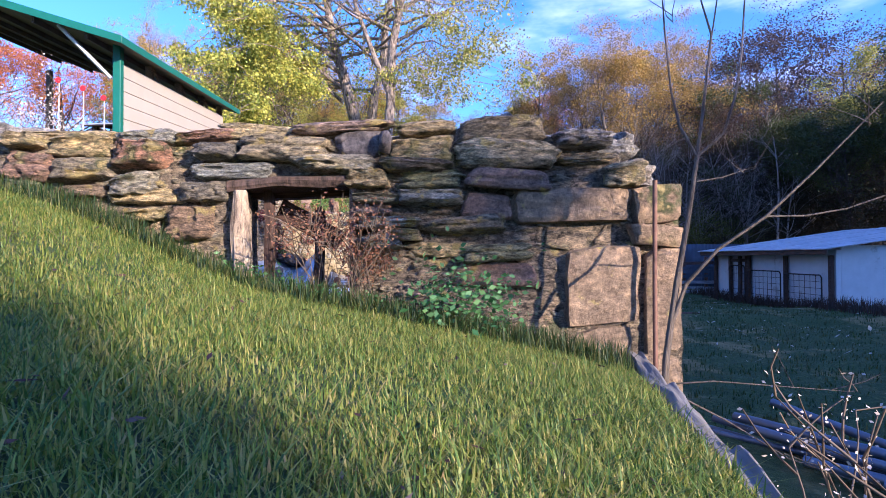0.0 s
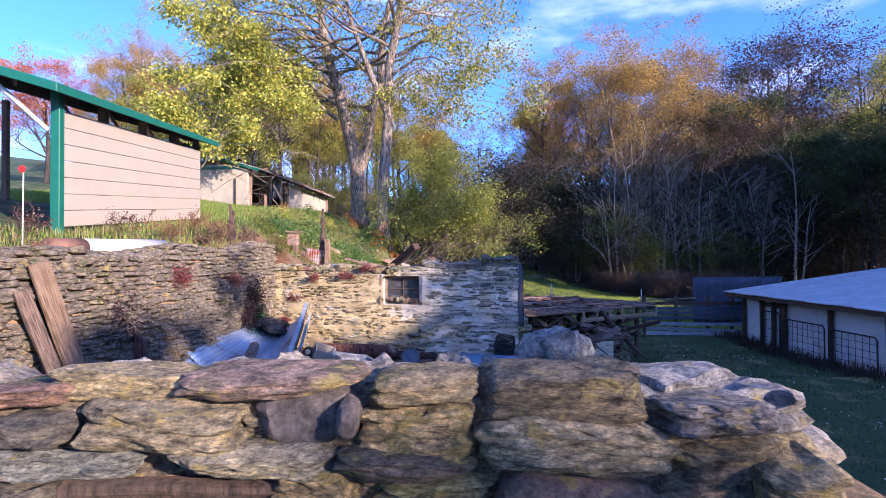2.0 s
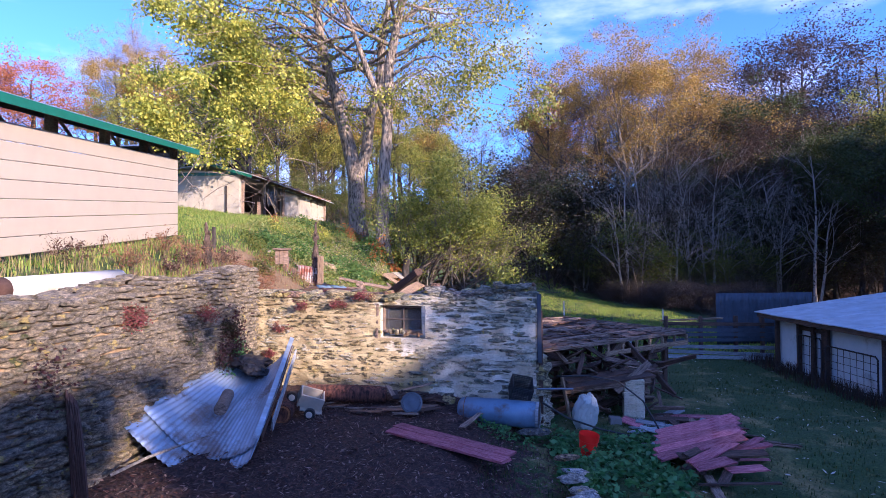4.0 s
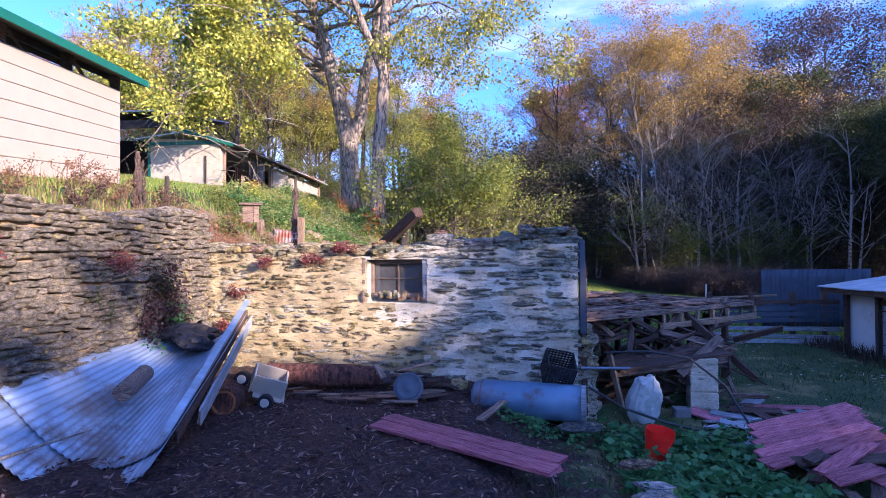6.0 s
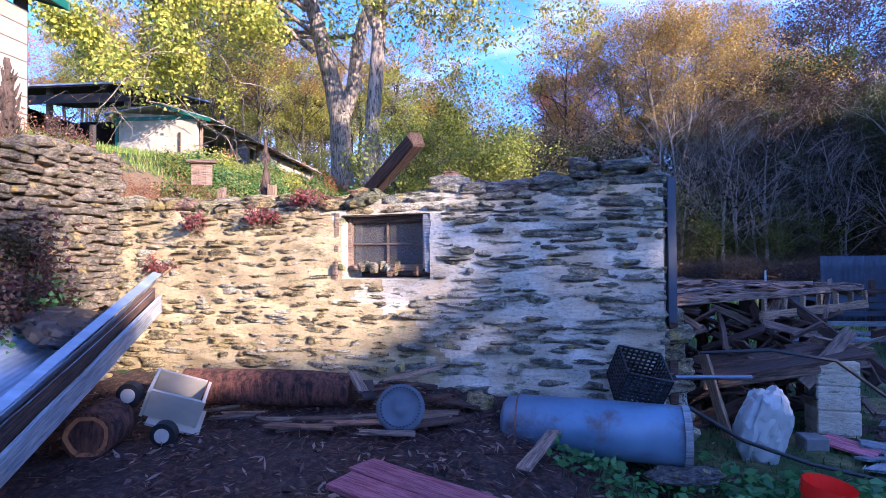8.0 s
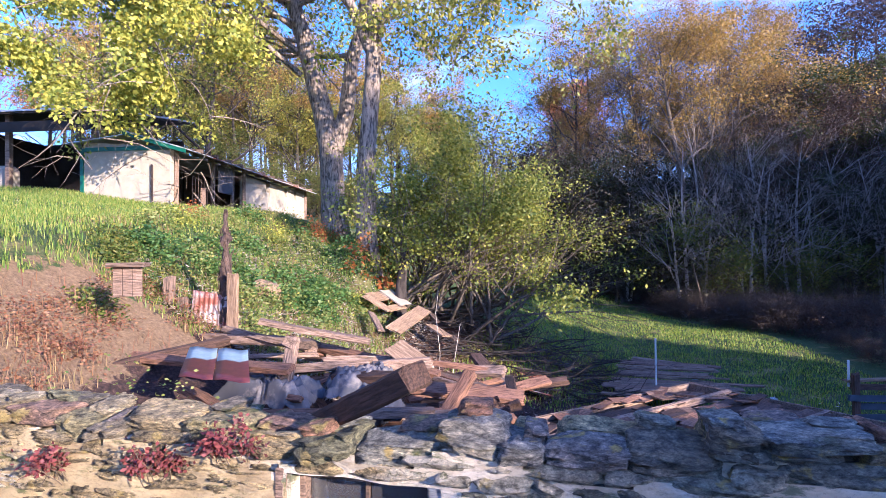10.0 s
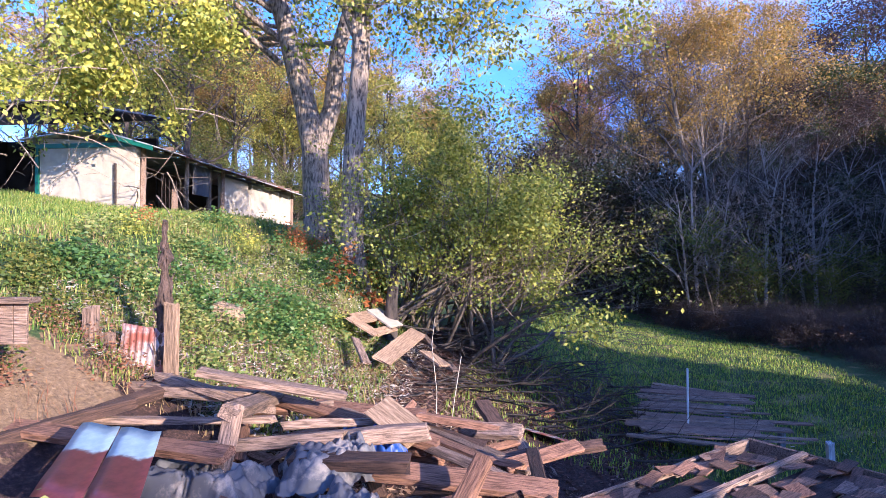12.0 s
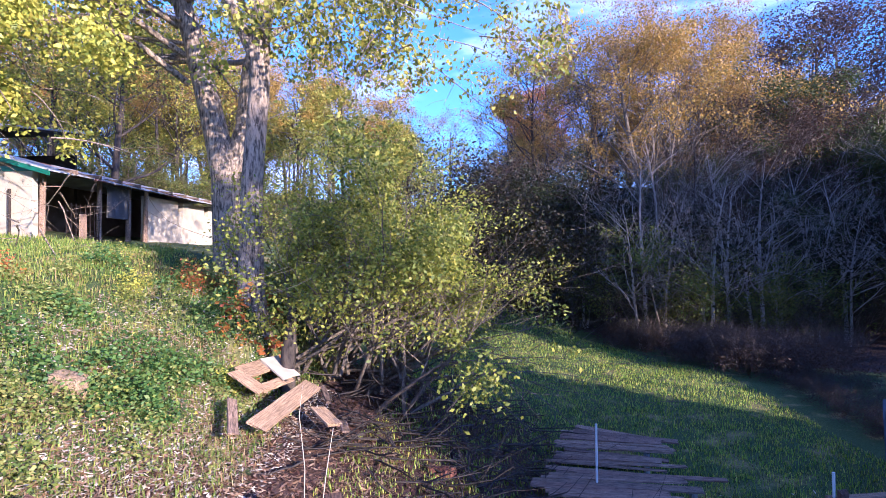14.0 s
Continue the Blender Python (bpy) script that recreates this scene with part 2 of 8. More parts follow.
M_CAPSTONE = stone_material("pale_capstone", [(0.46, 0.46, 0.45), (0.60, 0.58, 0.55), (0.34, 0.34, 0.34), (0.50, 0.45, 0.37), (0.66, 0.63, 0.58)], 0.2, 0.2, stretch=(1, 1, 1.3), grainy=0.75)
M_CORE = stone_material("wall_core_mortar", [(0.30, 0.25, 0.18), (0.30, 0.25, 0.18)], 0.3, 0.15)
def lime_material(name, white, tan, moss):
    """Limewash worn through in streaks to the mortar, with mossy stains."""
    m, nt, b = material(name, 0.92)
    wide = noise_node(nt, 1.5, 5, 0.6)
    streak = noise_node(nt, 3.6, 8, 0.7, (1.0, 1.0, 3.2))
    fine = noise_node(nt, 30, 10, 0.75, (1.0, 1.0, 1.6))
    col = ramp(nt, wide.outputs[0], [(0.40, tan), (0.58, white), (0.74, tuple(min(0.92, c * 1.06) for c in white))])
    col = mix(nt, level(nt, streak.outputs[0], 0.54, 0.66), col, tan)
    col = mix(nt, level(nt, streak.outputs[0], 0.46, 0.36), col, moss)
    col = mix(nt, 0.8, col, ramp(nt, fine.outputs[0], [(0.34, (0.45, 0.44, 0.44)), (0.46, (0.92, 0.92, 0.92)), (0.6, (1.06, 1.05, 1.03))]), "MULTIPLY")
    nt.links.new(col, b.inputs["Base Color"])
    height = nt.nodes.new("ShaderNodeMath")
    height.operation = "MULTIPLY_ADD"
    height.inputs[1].default_value = 1.4
    nt.links.new(streak.outputs[0], height.inputs[0])
    nt.links.new(fine.outputs[0], height.inputs[2])
    bump(nt, b, height.outputs[0], 0.8, 0.035)
    return m


# wash made paler to brighten the wall's shaded part, mortar darker for the sunlit one
M_LIME = lime_material("limewash_mortar", (0.79, 0.73, 0.61), (0.56, 0.48, 0.34), (0.19, 0.20, 0.12))
M_TANLIME = lime_material("yellowed_mortar", (0.60, 0.49, 0.27), (0.40, 0.31, 0.17), (0.16, 0.17, 0.06))
M_EARTH = plain("packed_earth", (0.30, 0.21, 0.12), 0.95, 0, 0.3, 9.0, 0.6)
# darker than the lawn: the yard's shade is put into these blades
M_SHADEGRASS = leaf_material("shade_dark_grass_blades", [(0.014, 0.038, 0.012), (0.03, 0.07, 0.014), (0.055, 0.095, 0.017), (0.12, 0.12, 0.03), (0.02, 0.052, 0.012), (0.085, 0.105, 0.02)])
M_LAWN = leaf_material("lawn_blades", [(0.045, 0.10, 0.017), (0.12, 0.20, 0.025), (0.23, 0.29, 0.035), (0.40, 0.35, 0.08), (0.07, 0.15, 0.02), (0.30, 0.32, 0.045)])
M_YGRASS = leaf_material("yellowed_grass_blades", [(0.30, 0.30, 0.06), (0.42, 0.36, 0.10), (0.22, 0.26, 0.04), (0.46, 0.34, 0.14)])
M_BARK = bark("pale_bark", (0.045, 0.037, 0.032), (0.36, 0.29, 0.225), 6.0, (0.40, 0.56))
# bark tones lowered to hold the shade inside the wood
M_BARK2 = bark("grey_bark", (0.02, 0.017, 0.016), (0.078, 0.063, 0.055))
M_LEAF_Y = leaf_material("yellow_green_leaves", [(0.10, 0.14, 0.02), (0.27, 0.30, 0.035), (0.50, 0.45, 0.05), (0.16, 0.20, 0.035), (0.60, 0.50, 0.06)])
M_LEAF_G = leaf_material("green_leaves", [(0.025, 0.045, 0.01), (0.05, 0.075, 0.016), (0.09, 0.10, 0.022), (0.03, 0.045, 0.012)])
# near-black leaves: the wood's inner shade is put into their colour
M_LEAF_D = leaf_material("shade_dark_undergrowth_leaves", [(0.014, 0.02, 0.009), (0.026, 0.032, 0.013), (0.045, 0.04, 0.018), (0.034, 0.024, 0.019)])
M_LEAF_E = leaf_material("edge_shrub_leaves", [(0.05, 0.09, 0.015), (0.10, 0.15, 0.02), (0.17, 0.19, 0.03), (0.26, 0.24, 0.04), (0.06, 0.10, 0.02)])
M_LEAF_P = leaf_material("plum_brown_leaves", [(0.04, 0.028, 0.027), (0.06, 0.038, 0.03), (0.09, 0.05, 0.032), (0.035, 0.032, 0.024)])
M_LEAF_O = leaf_material("rusty_leaves", [(0.28, 0.15, 0.035), (0.36, 0.22, 0.045), (0.19, 0.13, 0.035), (0.40, 0.28, 0.05), (0.14, 0.12, 0.035)])
M_SIDING = plain("cream_steel_siding", (0.40, 0.35, 0.285), 0.45, 0.0, 0.06, 2.0, 0.03)
M_GREEN = plain("green_painted_trim", (0.015, 0.12, 0.085), 0.45, 0.0, 0.15, 5.0, 0.05)
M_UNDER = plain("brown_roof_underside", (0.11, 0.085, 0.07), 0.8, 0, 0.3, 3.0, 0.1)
# near-black boards: the open barn's inner shade is put into their colour
M_BARNSHADE = plain("shade_dark_boards", (0.028, 0.022, 0.02), 0.9, 0, 0.3, 3.0, 0.1)
M_WHITE = plain("whitewashed_block", (0.40, 0.355, 0.285), 0.9, 0, 0.12, 4.0, 0.25, dirt=(0.46, 0.40, 0.31), dirt_amount=0.2)
M_TIN = plain("galvanized_tin", (0.46, 0.48, 0.52), 0.5, 0.3, 0.25, 3.0, 0.05)
M_OLDWOOD = wood("weathered_grey_wood", (0.07, 0.05, 0.038), (0.36, 0.27, 0.21))
M_DARKWOOD = wood("dark_rotten_wood", (0.03, 0.018, 0.014), (0.14, 0.085, 0.062))

M_LEAF_B = leaf_material("bright_yellow_leaves", [(0.62, 0.58, 0.06), (0.24, 0.29, 0.04), (0.48, 0.49, 0.05), (0.74, 0.65, 0.08), (0.34, 0.38, 0.04), (0.15, 0.20, 0.03), (0.58, 0.55, 0.06)])
M_LEAF_T = leaf_material("thicket_leaves", [(0.08, 0.12, 0.014), (0.17, 0.21, 0.024), (0.31, 0.33, 0.034), (0.12, 0.16, 0.02), (0.42, 0.40, 0.045), (0.22, 0.26, 0.028)])
M_LEAF_GOLD = leaf_material("golden_leaves", [(0.50, 0.32, 0.045), (0.36, 0.21, 0.04), (0.58, 0.40, 0.06), (0.26, 0.17, 0.035), (0.22, 0.20, 0.04)])
M_LEAF_R = leaf_material("orange_leaves", [(0.50, 0.18, 0.03), (0.42, 0.12, 0.04), (0.55, 0.26, 0.04), (0.36, 0.09, 0.05)])
M_LEAF_G2 = leaf_material("bank_weed_leaves", [(0.10, 0.17, 0.035), (0.18, 0.25, 0.05), (0.28, 0.31, 0.07), (0.36, 0.35, 0.10), (0.14, 0.20, 0.04)])
M_LEAF_W = leaf_material("dark_weed_leaves", [(0.04, 0.10, 0.025), (0.08, 0.17, 0.035), (0.15, 0.26, 0.05), (0.05, 0.12, 0.03), (0.26, 0.34, 0.07)])
M_IVY = leaf_material("ivy_leaves", [(0.06, 0.17, 0.05), (0.10, 0.24, 0.07), (0.15, 0.30, 0.10), (0.05, 0.12, 0.04)])
M_BANK = leaf_material("bank_grass_blades", [(0.07, 0.17, 0.02), (0.18, 0.29, 0.03), (0.32, 0.39, 0.05), (0.46, 0.43, 0.10), (0.11, 0.21, 0.025), (0.26, 0.34, 0.045)])
M_MEADOW = leaf_material("meadow_grass_blades", [(0.10, 0.23, 0.02), (0.24, 0.38, 0.035), (0.48, 0.50, 0.06), (0.16, 0.30, 0.025), (0.64, 0.54, 0.13)])
M_STRAW = leaf_material("straw_blades", [(0.38, 0.27, 0.12), (0.46, 0.35, 0.17), (0.28, 0.18, 0.09), (0.33, 0.28, 0.11)])
M_RUSTWEED = leaf_material("rusty_weed", [(0.30, 0.14, 0.07), (0.22, 0.10, 0.06), (0.38, 0.22, 0.10)])
M_REDWEED = leaf_material("red_weed", [(0.20, 0.05, 0.06), (0.28, 0.08, 0.07), (0.14, 0.06, 0.05)])
M_VINE = leaf_material("dark_vine_leaves", [(0.05, 0.02, 0.03), (0.08, 0.03, 0.035), (0.04, 0.035, 0.03), (0.11, 0.05, 0.05)])
M_CHIPS = leaf_material("bark_chips", [(0.03, 0.014, 0.012), (0.085, 0.037, 0.029), (0.15, 0.075, 0.058), (0.05, 0.022, 0.018), (0.42, 0.29, 0.22)])
M_LITTER = leaf_material("tan_leaf_litter", [(0.40, 0.28, 0.17), (0.28, 0.17, 0.10), (0.52, 0.40, 0.28), (0.34, 0.20, 0.14), (0.18, 0.11, 0.07)])
M_PALE = plain("pale_dry_stalk", (0.52, 0.46, 0.38), 0.9, 0, 0.2, 8, 0)
M_TWIG = plain("brown_twig", (0.13, 0.095, 0.06), 0.9, 0, 0.3, 8, 0)
M_BARK3 = bark("light_grey_bark", (0.17, 0.145, 0.125), (0.44, 0.39, 0.34), 6.0)
M_BARK4 = bark("brown_twig_bark", (0.06, 0.05, 0.04), (0.19, 0.155, 0.12), 6.0)
M_SNAG = bark("shaggy_dead_bark", (0.025, 0.018, 0.014), (0.15, 0.10, 0.075), 9.0)
M_PALEWOOD = wood("pale_split_wood", (0.17, 0.115, 0.07), (0.48, 0.36, 0.24))
M_SPLITLOG = bark("split_log_bark", (0.10, 0.07, 0.05), (0.55, 0.44, 0.30), 7.0)
M_CHIPWOOD = wood("red_brown_wood", (0.09, 0.045, 0.028), (0.38, 0.22, 0.14))
M_PAINTWOOD = wood("pale_blue_painted_wood", (0.20, 0.23, 0.27), (0.46, 0.50, 0.54))
M_REDBOARD = wood("faded_red_painted_wood", (0.26, 0.05, 0.08), (0.62, 0.25, 0.30))
M_REDLOG = bark("rotten_red_bark", (0.022, 0.010, 0.009), (0.22, 0.085, 0.05), 7.0, (0.40, 0.62))
M_SHINGLE = wood("rotten_shingle", (0.07, 0.045, 0.035), (0.26, 0.18, 0.14))
M_IRON = plain("dark_rusty_iron", (0.055, 0.042, 0.04), 0.75, 0.4, 0.4, 9, 0.1)
M_RODIRON = plain("brown_iron_rod", (0.09, 0.05, 0.04), 0.7, 0.4, 0.4, 14, 0.15)
M_RUSTPIPE = plain("rusty_steel", (0.20, 0.11, 0.075), 0.75, 0.35, 0.4, 9, 0.15)
M_PIPE = plain("blue_grey_steel_pipe", (0.15, 0.17, 0.215), 0.45, 0.6, 0.2, 6, 0.03)
M_STEEL = plain("dull_steel", (0.09, 0.10, 0.12), 0.6, 0.3, 0.2, 8, 0.03)
M_TANK = plain("blue_grey_enamel", (0.13, 0.19, 0.28), 0.42, 0.1, 0.25, 3, 0.05, dirt=(0.10, 0.07, 0.06), dirt_amount=0.4)
M_REDPLASTIC = plain("red_plastic", (0.80, 0.025, 0.015), 0.32, 0, 0.05, 3, 0)
M_WHITEPLASTIC = plain("white_plastic", (0.60, 0.60, 0.58), 0.5, 0, 0.07, 4, 0, dirt=(0.40, 0.35, 0.28), dirt_amount=0.3)
M_SACK = plain("dirty_white_sack", (0.44, 0.45, 0.44), 0.55, 0, 0.1, 5, 0.3, dirt=(0.30, 0.27, 0.22), dirt_amount=0.35)
M_LOGEND = plain("orange_heartwood", (0.42, 0.17, 0.06), 0.8, 0, 0.4, 9, 0.4, dirt=(0.07, 0.03, 0.02), dirt_amount=0.45)
M_RUBBER = plain("black_rubber", (0.018, 0.018, 0.02), 0.55, 0, 0.2, 8, 0.05)
M_CLOTH = plain("grey_white_tarpaulin", (0.085, 0.086, 0.10), 0.6, 0, 0.12, 5, 0.1, dirt=(0.30, 0.26, 0.22), dirt_amount=0.45)
M_BLUETARP = plain("blue_tarpaulin", (0.02, 0.06, 0.30), 0.5, 0, 0.15, 5, 0.1)
M_TARPDARK = plain("dark_tarpaulin", (0.04, 0.033, 0.03), 0.6, 0, 0.3, 5, 0.2)
M_CONCRETE = plain("grey_concrete", (0.17, 0.163, 0.156), 0.9, 0, 0.25, 9, 0.5, dirt=(0.16, 0.14, 0.11), dirt_amount=0.4)
M_SHEDWALL = plain("grey_white_shed_paint", (0.62, 0.62, 0.62), 0.8, 0, 0.08, 4, 0.1, dirt=(0.40, 0.38, 0.36), dirt_amount=0.35)
M_TINSHEET = plain("old_galvanized_sheet", (0.38, 0.44, 0.53), 0.40, 0.4, 0.45, 2.5, 0.08, (1, 0.35, 1), dirt=(0.20, 0.17, 0.16), dirt_amount=0.45)
M_LID = plain("pale_galvanized_lid", (0.62, 0.64, 0.68), 0.4, 0.25, 0.08, 4, 0.03, dirt=(0.42, 0.40, 0.38), dirt_amount=0.2)
M_TINDARK = plain("dark_weathered_sheet", (0.06, 0.07, 0.095), 0.6, 0.4, 0.3, 3, 0.05)
M_RUSTTIN = plain("rust_streaked_sheet", (0.48, 0.44, 0.42), 0.6, 0.3, 0.15, 4, 0.05, (4, 4, 0.4), dirt=(0.24, 0.08, 0.05), dirt_amount=0.75)
M_REDTIN, _nt, _b = material("red_and_blue_sheet", 0.42, 0.25)
_tc = _nt.nodes.new("ShaderNodeTexCoord")
_axis = _nt.nodes.new("ShaderNodeSeparateXYZ")
_nt.links.new(_tc.outputs["Object"], _axis.inputs[0])
_edge = noise_node(_nt, 5.0, 6, 0.6)
_sum = _nt.nodes.new("ShaderNodeMath")
_sum.operation = "MULTIPLY_ADD"
_sum.inputs[1].default_value = 0.22
_nt.links.new(_edge.outputs[0], _sum.inputs[0])
_nt.links.new(_axis.outputs["Y"], _sum.inputs[2])
_wear = noise_node(_nt, 14.0, 8, 0.7)
_nt.links.new(mix(_nt, level(_nt, _sum.outputs[0], -0.36, -0.32), ramp(_nt, _wear.outputs[0], [(0.3, (0.07, 0.02, 0.025)), (0.7, (0.17, 0.05, 0.05))]), ramp(_nt, _wear.outputs[0], [(0.3, (0.28, 0.42, 0.52)), (0.7, (0.46, 0.60, 0.66))])), _b.inputs["Base Color"])
M_GLASS, _nt, _b = material("dusty_glass", 0.12)
_b.inputs["Base Color"].default_value = (0.5, 0.5, 0.5, 1)
_b.inputs["Transmission Weight"].default_value = 0.85
_b.inputs["IOR"].default_value = 1.45
M_WATER, _nt, _b = material("still_water", 0.02)
_b.inputs["Base Color"].default_value = (0.02, 0.025, 0.02, 1)
_b.inputs["IOR"].default_value = 1.33

# ---- ground ----


def upper(x, y):
    return 3.45 + 0.088 * (np.minimum(y, 24.0) - 6.3) + 0.12 * (-6.0 - x)


def ground(x, y):
    """Height of the ground: terrace, ruin floor, yard, bank, meadow and wooded hill."""
    x, y = np.asarray(x, float), np.asarray(y, float)
    lo = 0.45 + 0.5 * sst(13, 19, y) * sst(4.5, -0.5, x) + 0.3 * sst(20, 28, y) + 0.75 * sst(27, 38, y) * sst(9.5, 2.5, x)
    lo = lo + 0.55 * sst(1.9, -0.6, x) * sst(0.5, 2.5, y) * (1 - 0.4 * sst(10.5, 12.5, y)) + 0.12 * sst(8.9, 9.7, y + 0.17 * x) * sst(11.0, 10.4, y)
    up = upper(np.minimum(x, -4.5), y)
    s = np.clip((0.3 - x) / 7.0, 0, 1) ** 1.45
    bank = lo + (upper(np.minimum(x, -6.7), y) - lo) * np.clip(s, 0, 1)
    ruin = np.where(x < -4.35, up - 0.35 * sst(-5.6, -4.35, x), lo)
    bank = bank + 1.2 * sst(-3.0, -3.6, x) * (1 - 0.45 * sst(-3.7, -4.7, x)) * sst(-6.2, -5.0, x) * sst(18.9, 20.4, y) * sst(25.0, 22.6, y)
    z = ruin + (bank - ruin) * sst(0.12, 0.45, y - (10.42 - 0.1766 * (np.clip(x, -4.25, 1.13) + 4.25)))
    terrace = 1.467 - 0.205 * x - 0.03 * y + 0.25 * sst(-0.4, -2.0, x)
    terrace = terrace + (up - terrace) * sst(-3.0, -6.5, x)
    edge = 1.545 + (y - 0.5) * 0.11
    front = np.where(x < edge, terrace, 0.45 + 0.25 * sst(3.0, 0.0, x - edge))
    z = front + (z - front) * sst(0.75, 0.95, y)
    far = np.hypot(np.maximum(y - 33, 0), np.maximum(x - 17, 0) * 0.6)
    steep = 0.12 + 0.12 * sst(-8, 4, x)
    z = z + (steep * np.maximum(far - 2, 0) ** 1.05 * sst(120, 40, far))
    z = z + 0.06 * np.sin(x * 0.9 + 1.3 * np.sin(y * 0.5)) * np.cos(y * 0.7) * sst(10, 14, np.abs(x) + y * 0.6)
    return z


def gz(x, y):
    return float(ground(x, y))


def build_ground():
    out = np.geomspace(1, 500, 14)
    xs = np.concatenate([-20 - out[::-1], np.arange(-20, -5, 0.5), np.arange(-5, 3, 0.14), np.arange(3, 18, 0.4), 18 + out])
    ys = np.concatenate([-6 - out[::-1], np.arange(-6, 2, 0.14), np.arange(2, 11, 0.2), np.arange(11, 34, 0.4), 34 + out])
    gx, gy = np.meshgrid(xs, ys)
    z = ground(gx, gy)
    fine = (gx > -5) & (gx < 18) & (gy > 1) & (gy < 34)
    rough = np.random.default_rng(3).normal(0, 0.018, z.shape) * fine
    z = z + rough
    verts = np.stack([gx.ravel(), gy.ravel(), z.ravel()], 1)
    nx, ny = len(xs), len(ys)
    idx = np.arange(nx * ny).reshape(ny, nx)
    faces = np.stack([idx[:-1, :-1], idx[:-1, 1:], idx[1:, 1:], idx[1:, :-1]], -1).reshape(-1, 4)
    m, nt, b = material("turf_and_soil", 0.95)
    att = nt.nodes.new("ShaderNodeAttribute")
    att.attribute_name = "soil"
    n1, n2, n3 = noise_node(nt, 1.3, 6), noise_node(nt, 22, 8, 0.7), noise_node(nt, 5, 6)
    turf = ramp(nt, n2.outputs[0], [(0.3, (0.02, 0.04, 0.008)), (0.55, (0.045, 0.08, 0.017)), (0.75, (0.13, 0.15, 0.045))])
    turf = mix(nt, level(nt, n1.outputs[0], 0.5, 0.7), turf, ramp(nt, n2.outputs[0], [(0.3, (0.10, 0.09, 0.03)), (0.7, (0.30, 0.25, 0.10))]))
    soil = ramp(nt, n2.outputs[0], [(0.36, (0.014, 0.008, 0.007)), (0.52, (0.048, 0.025, 0.021)), (0.68, (0.14, 0.08, 0.06))])
    fac = nt.nodes.new("ShaderNodeMath")
    fac.operation = "ADD"
    nt.links.new(att.outputs["Fac"], fac.inputs[0])
    nt.links.new(level(nt, n3.outputs[0], 0.3, 0.7, -0.35, 0.35), fac.inputs[1])
    col = mix(nt, level(nt, fac.outputs[0], 0.35, 0.65), turf, soil)
    att2 = nt.nodes.new("ShaderNodeAttribute")
    att2.attribute_name = "sand"
    fac2 = nt.nodes.new("ShaderNodeMath")
    fac2.operation = "ADD"
    nt.links.new(att2.outputs["Fac"], fac2.inputs[0])
    nt.links.new(level(nt, n3.outputs[0], 0.3, 0.7, -0.3, 0.3), fac2.inputs[1])
    col = mix(nt, level(nt, fac2.outputs[0], 0.4, 0.6), col, ramp(nt, n2.outputs[0], [(0.3, (0.10, 0.065, 0.035)), (0.55, (0.23, 0.155, 0.08)), (0.75, (0.36, 0.26, 0.14))]))
    nt.links.new(col, b.inputs["Base Color"])
    bump(nt, b, n2.outputs[0], 0.8, 0.05)
    me = mesh_from("ground", verts, faces, (m,), True)
    gx, gy = gx.ravel(), gy.ravel()
    inside = sst(1.6, 0.2, gx) * sst(0.7, 1.2, gy) * sst(10.8, 10.0, gy) * sst(-4.7, -4.3, gx)
    behind = np.maximum(sst(10.2, 10.6, gy) * sst(17.5, 15.5, gy) * sst(2.5, 0.5, gx) * sst(-5.6, -4.9, gx) * np.where(gx < -3.6, sst(14.8, 14.2, gy), 1.0), sst(14, 15, gy) * sst(24.5, 22.5, gy) * sst(2.6 + 0.06 * (gy - 16), 1.2, gx) * sst(-2.9, -2.0, gx))
    woods = np.maximum(sst(36.5, 38.5, gy + 0.9 * np.maximum(gx - 5.0, 0)) * sst(-4, 0, gx), sst(15, 18, gx))
    soil_v = np.maximum(np.maximum(inside, behind), woods)
    sand = np.maximum(sst(-6.6, -5.9, gx) * sst(-4.2, -4.6, gx) * sst(9.6, 10.6, gy) * sst(14.9, 13.6, gy), 0.75 * sst(-5.5, -5.0, gx) * sst(-4.0, -4.4, gx) * sst(2.0, 4.0, gy) * sst(11, 10, gy))
    me.attributes.new("sand", "FLOAT", "POINT").data.foreach_set("value", sand.astype(np.float32))
    me.attributes.new("soil", "FLOAT", "POINT").data.foreach_set("value", soil_v.astype(np.float32))
    return tagged(new("ground", me), "grassy sloping ground with bare soil inside the ruin", "ground", kind="structure")


build_ground()


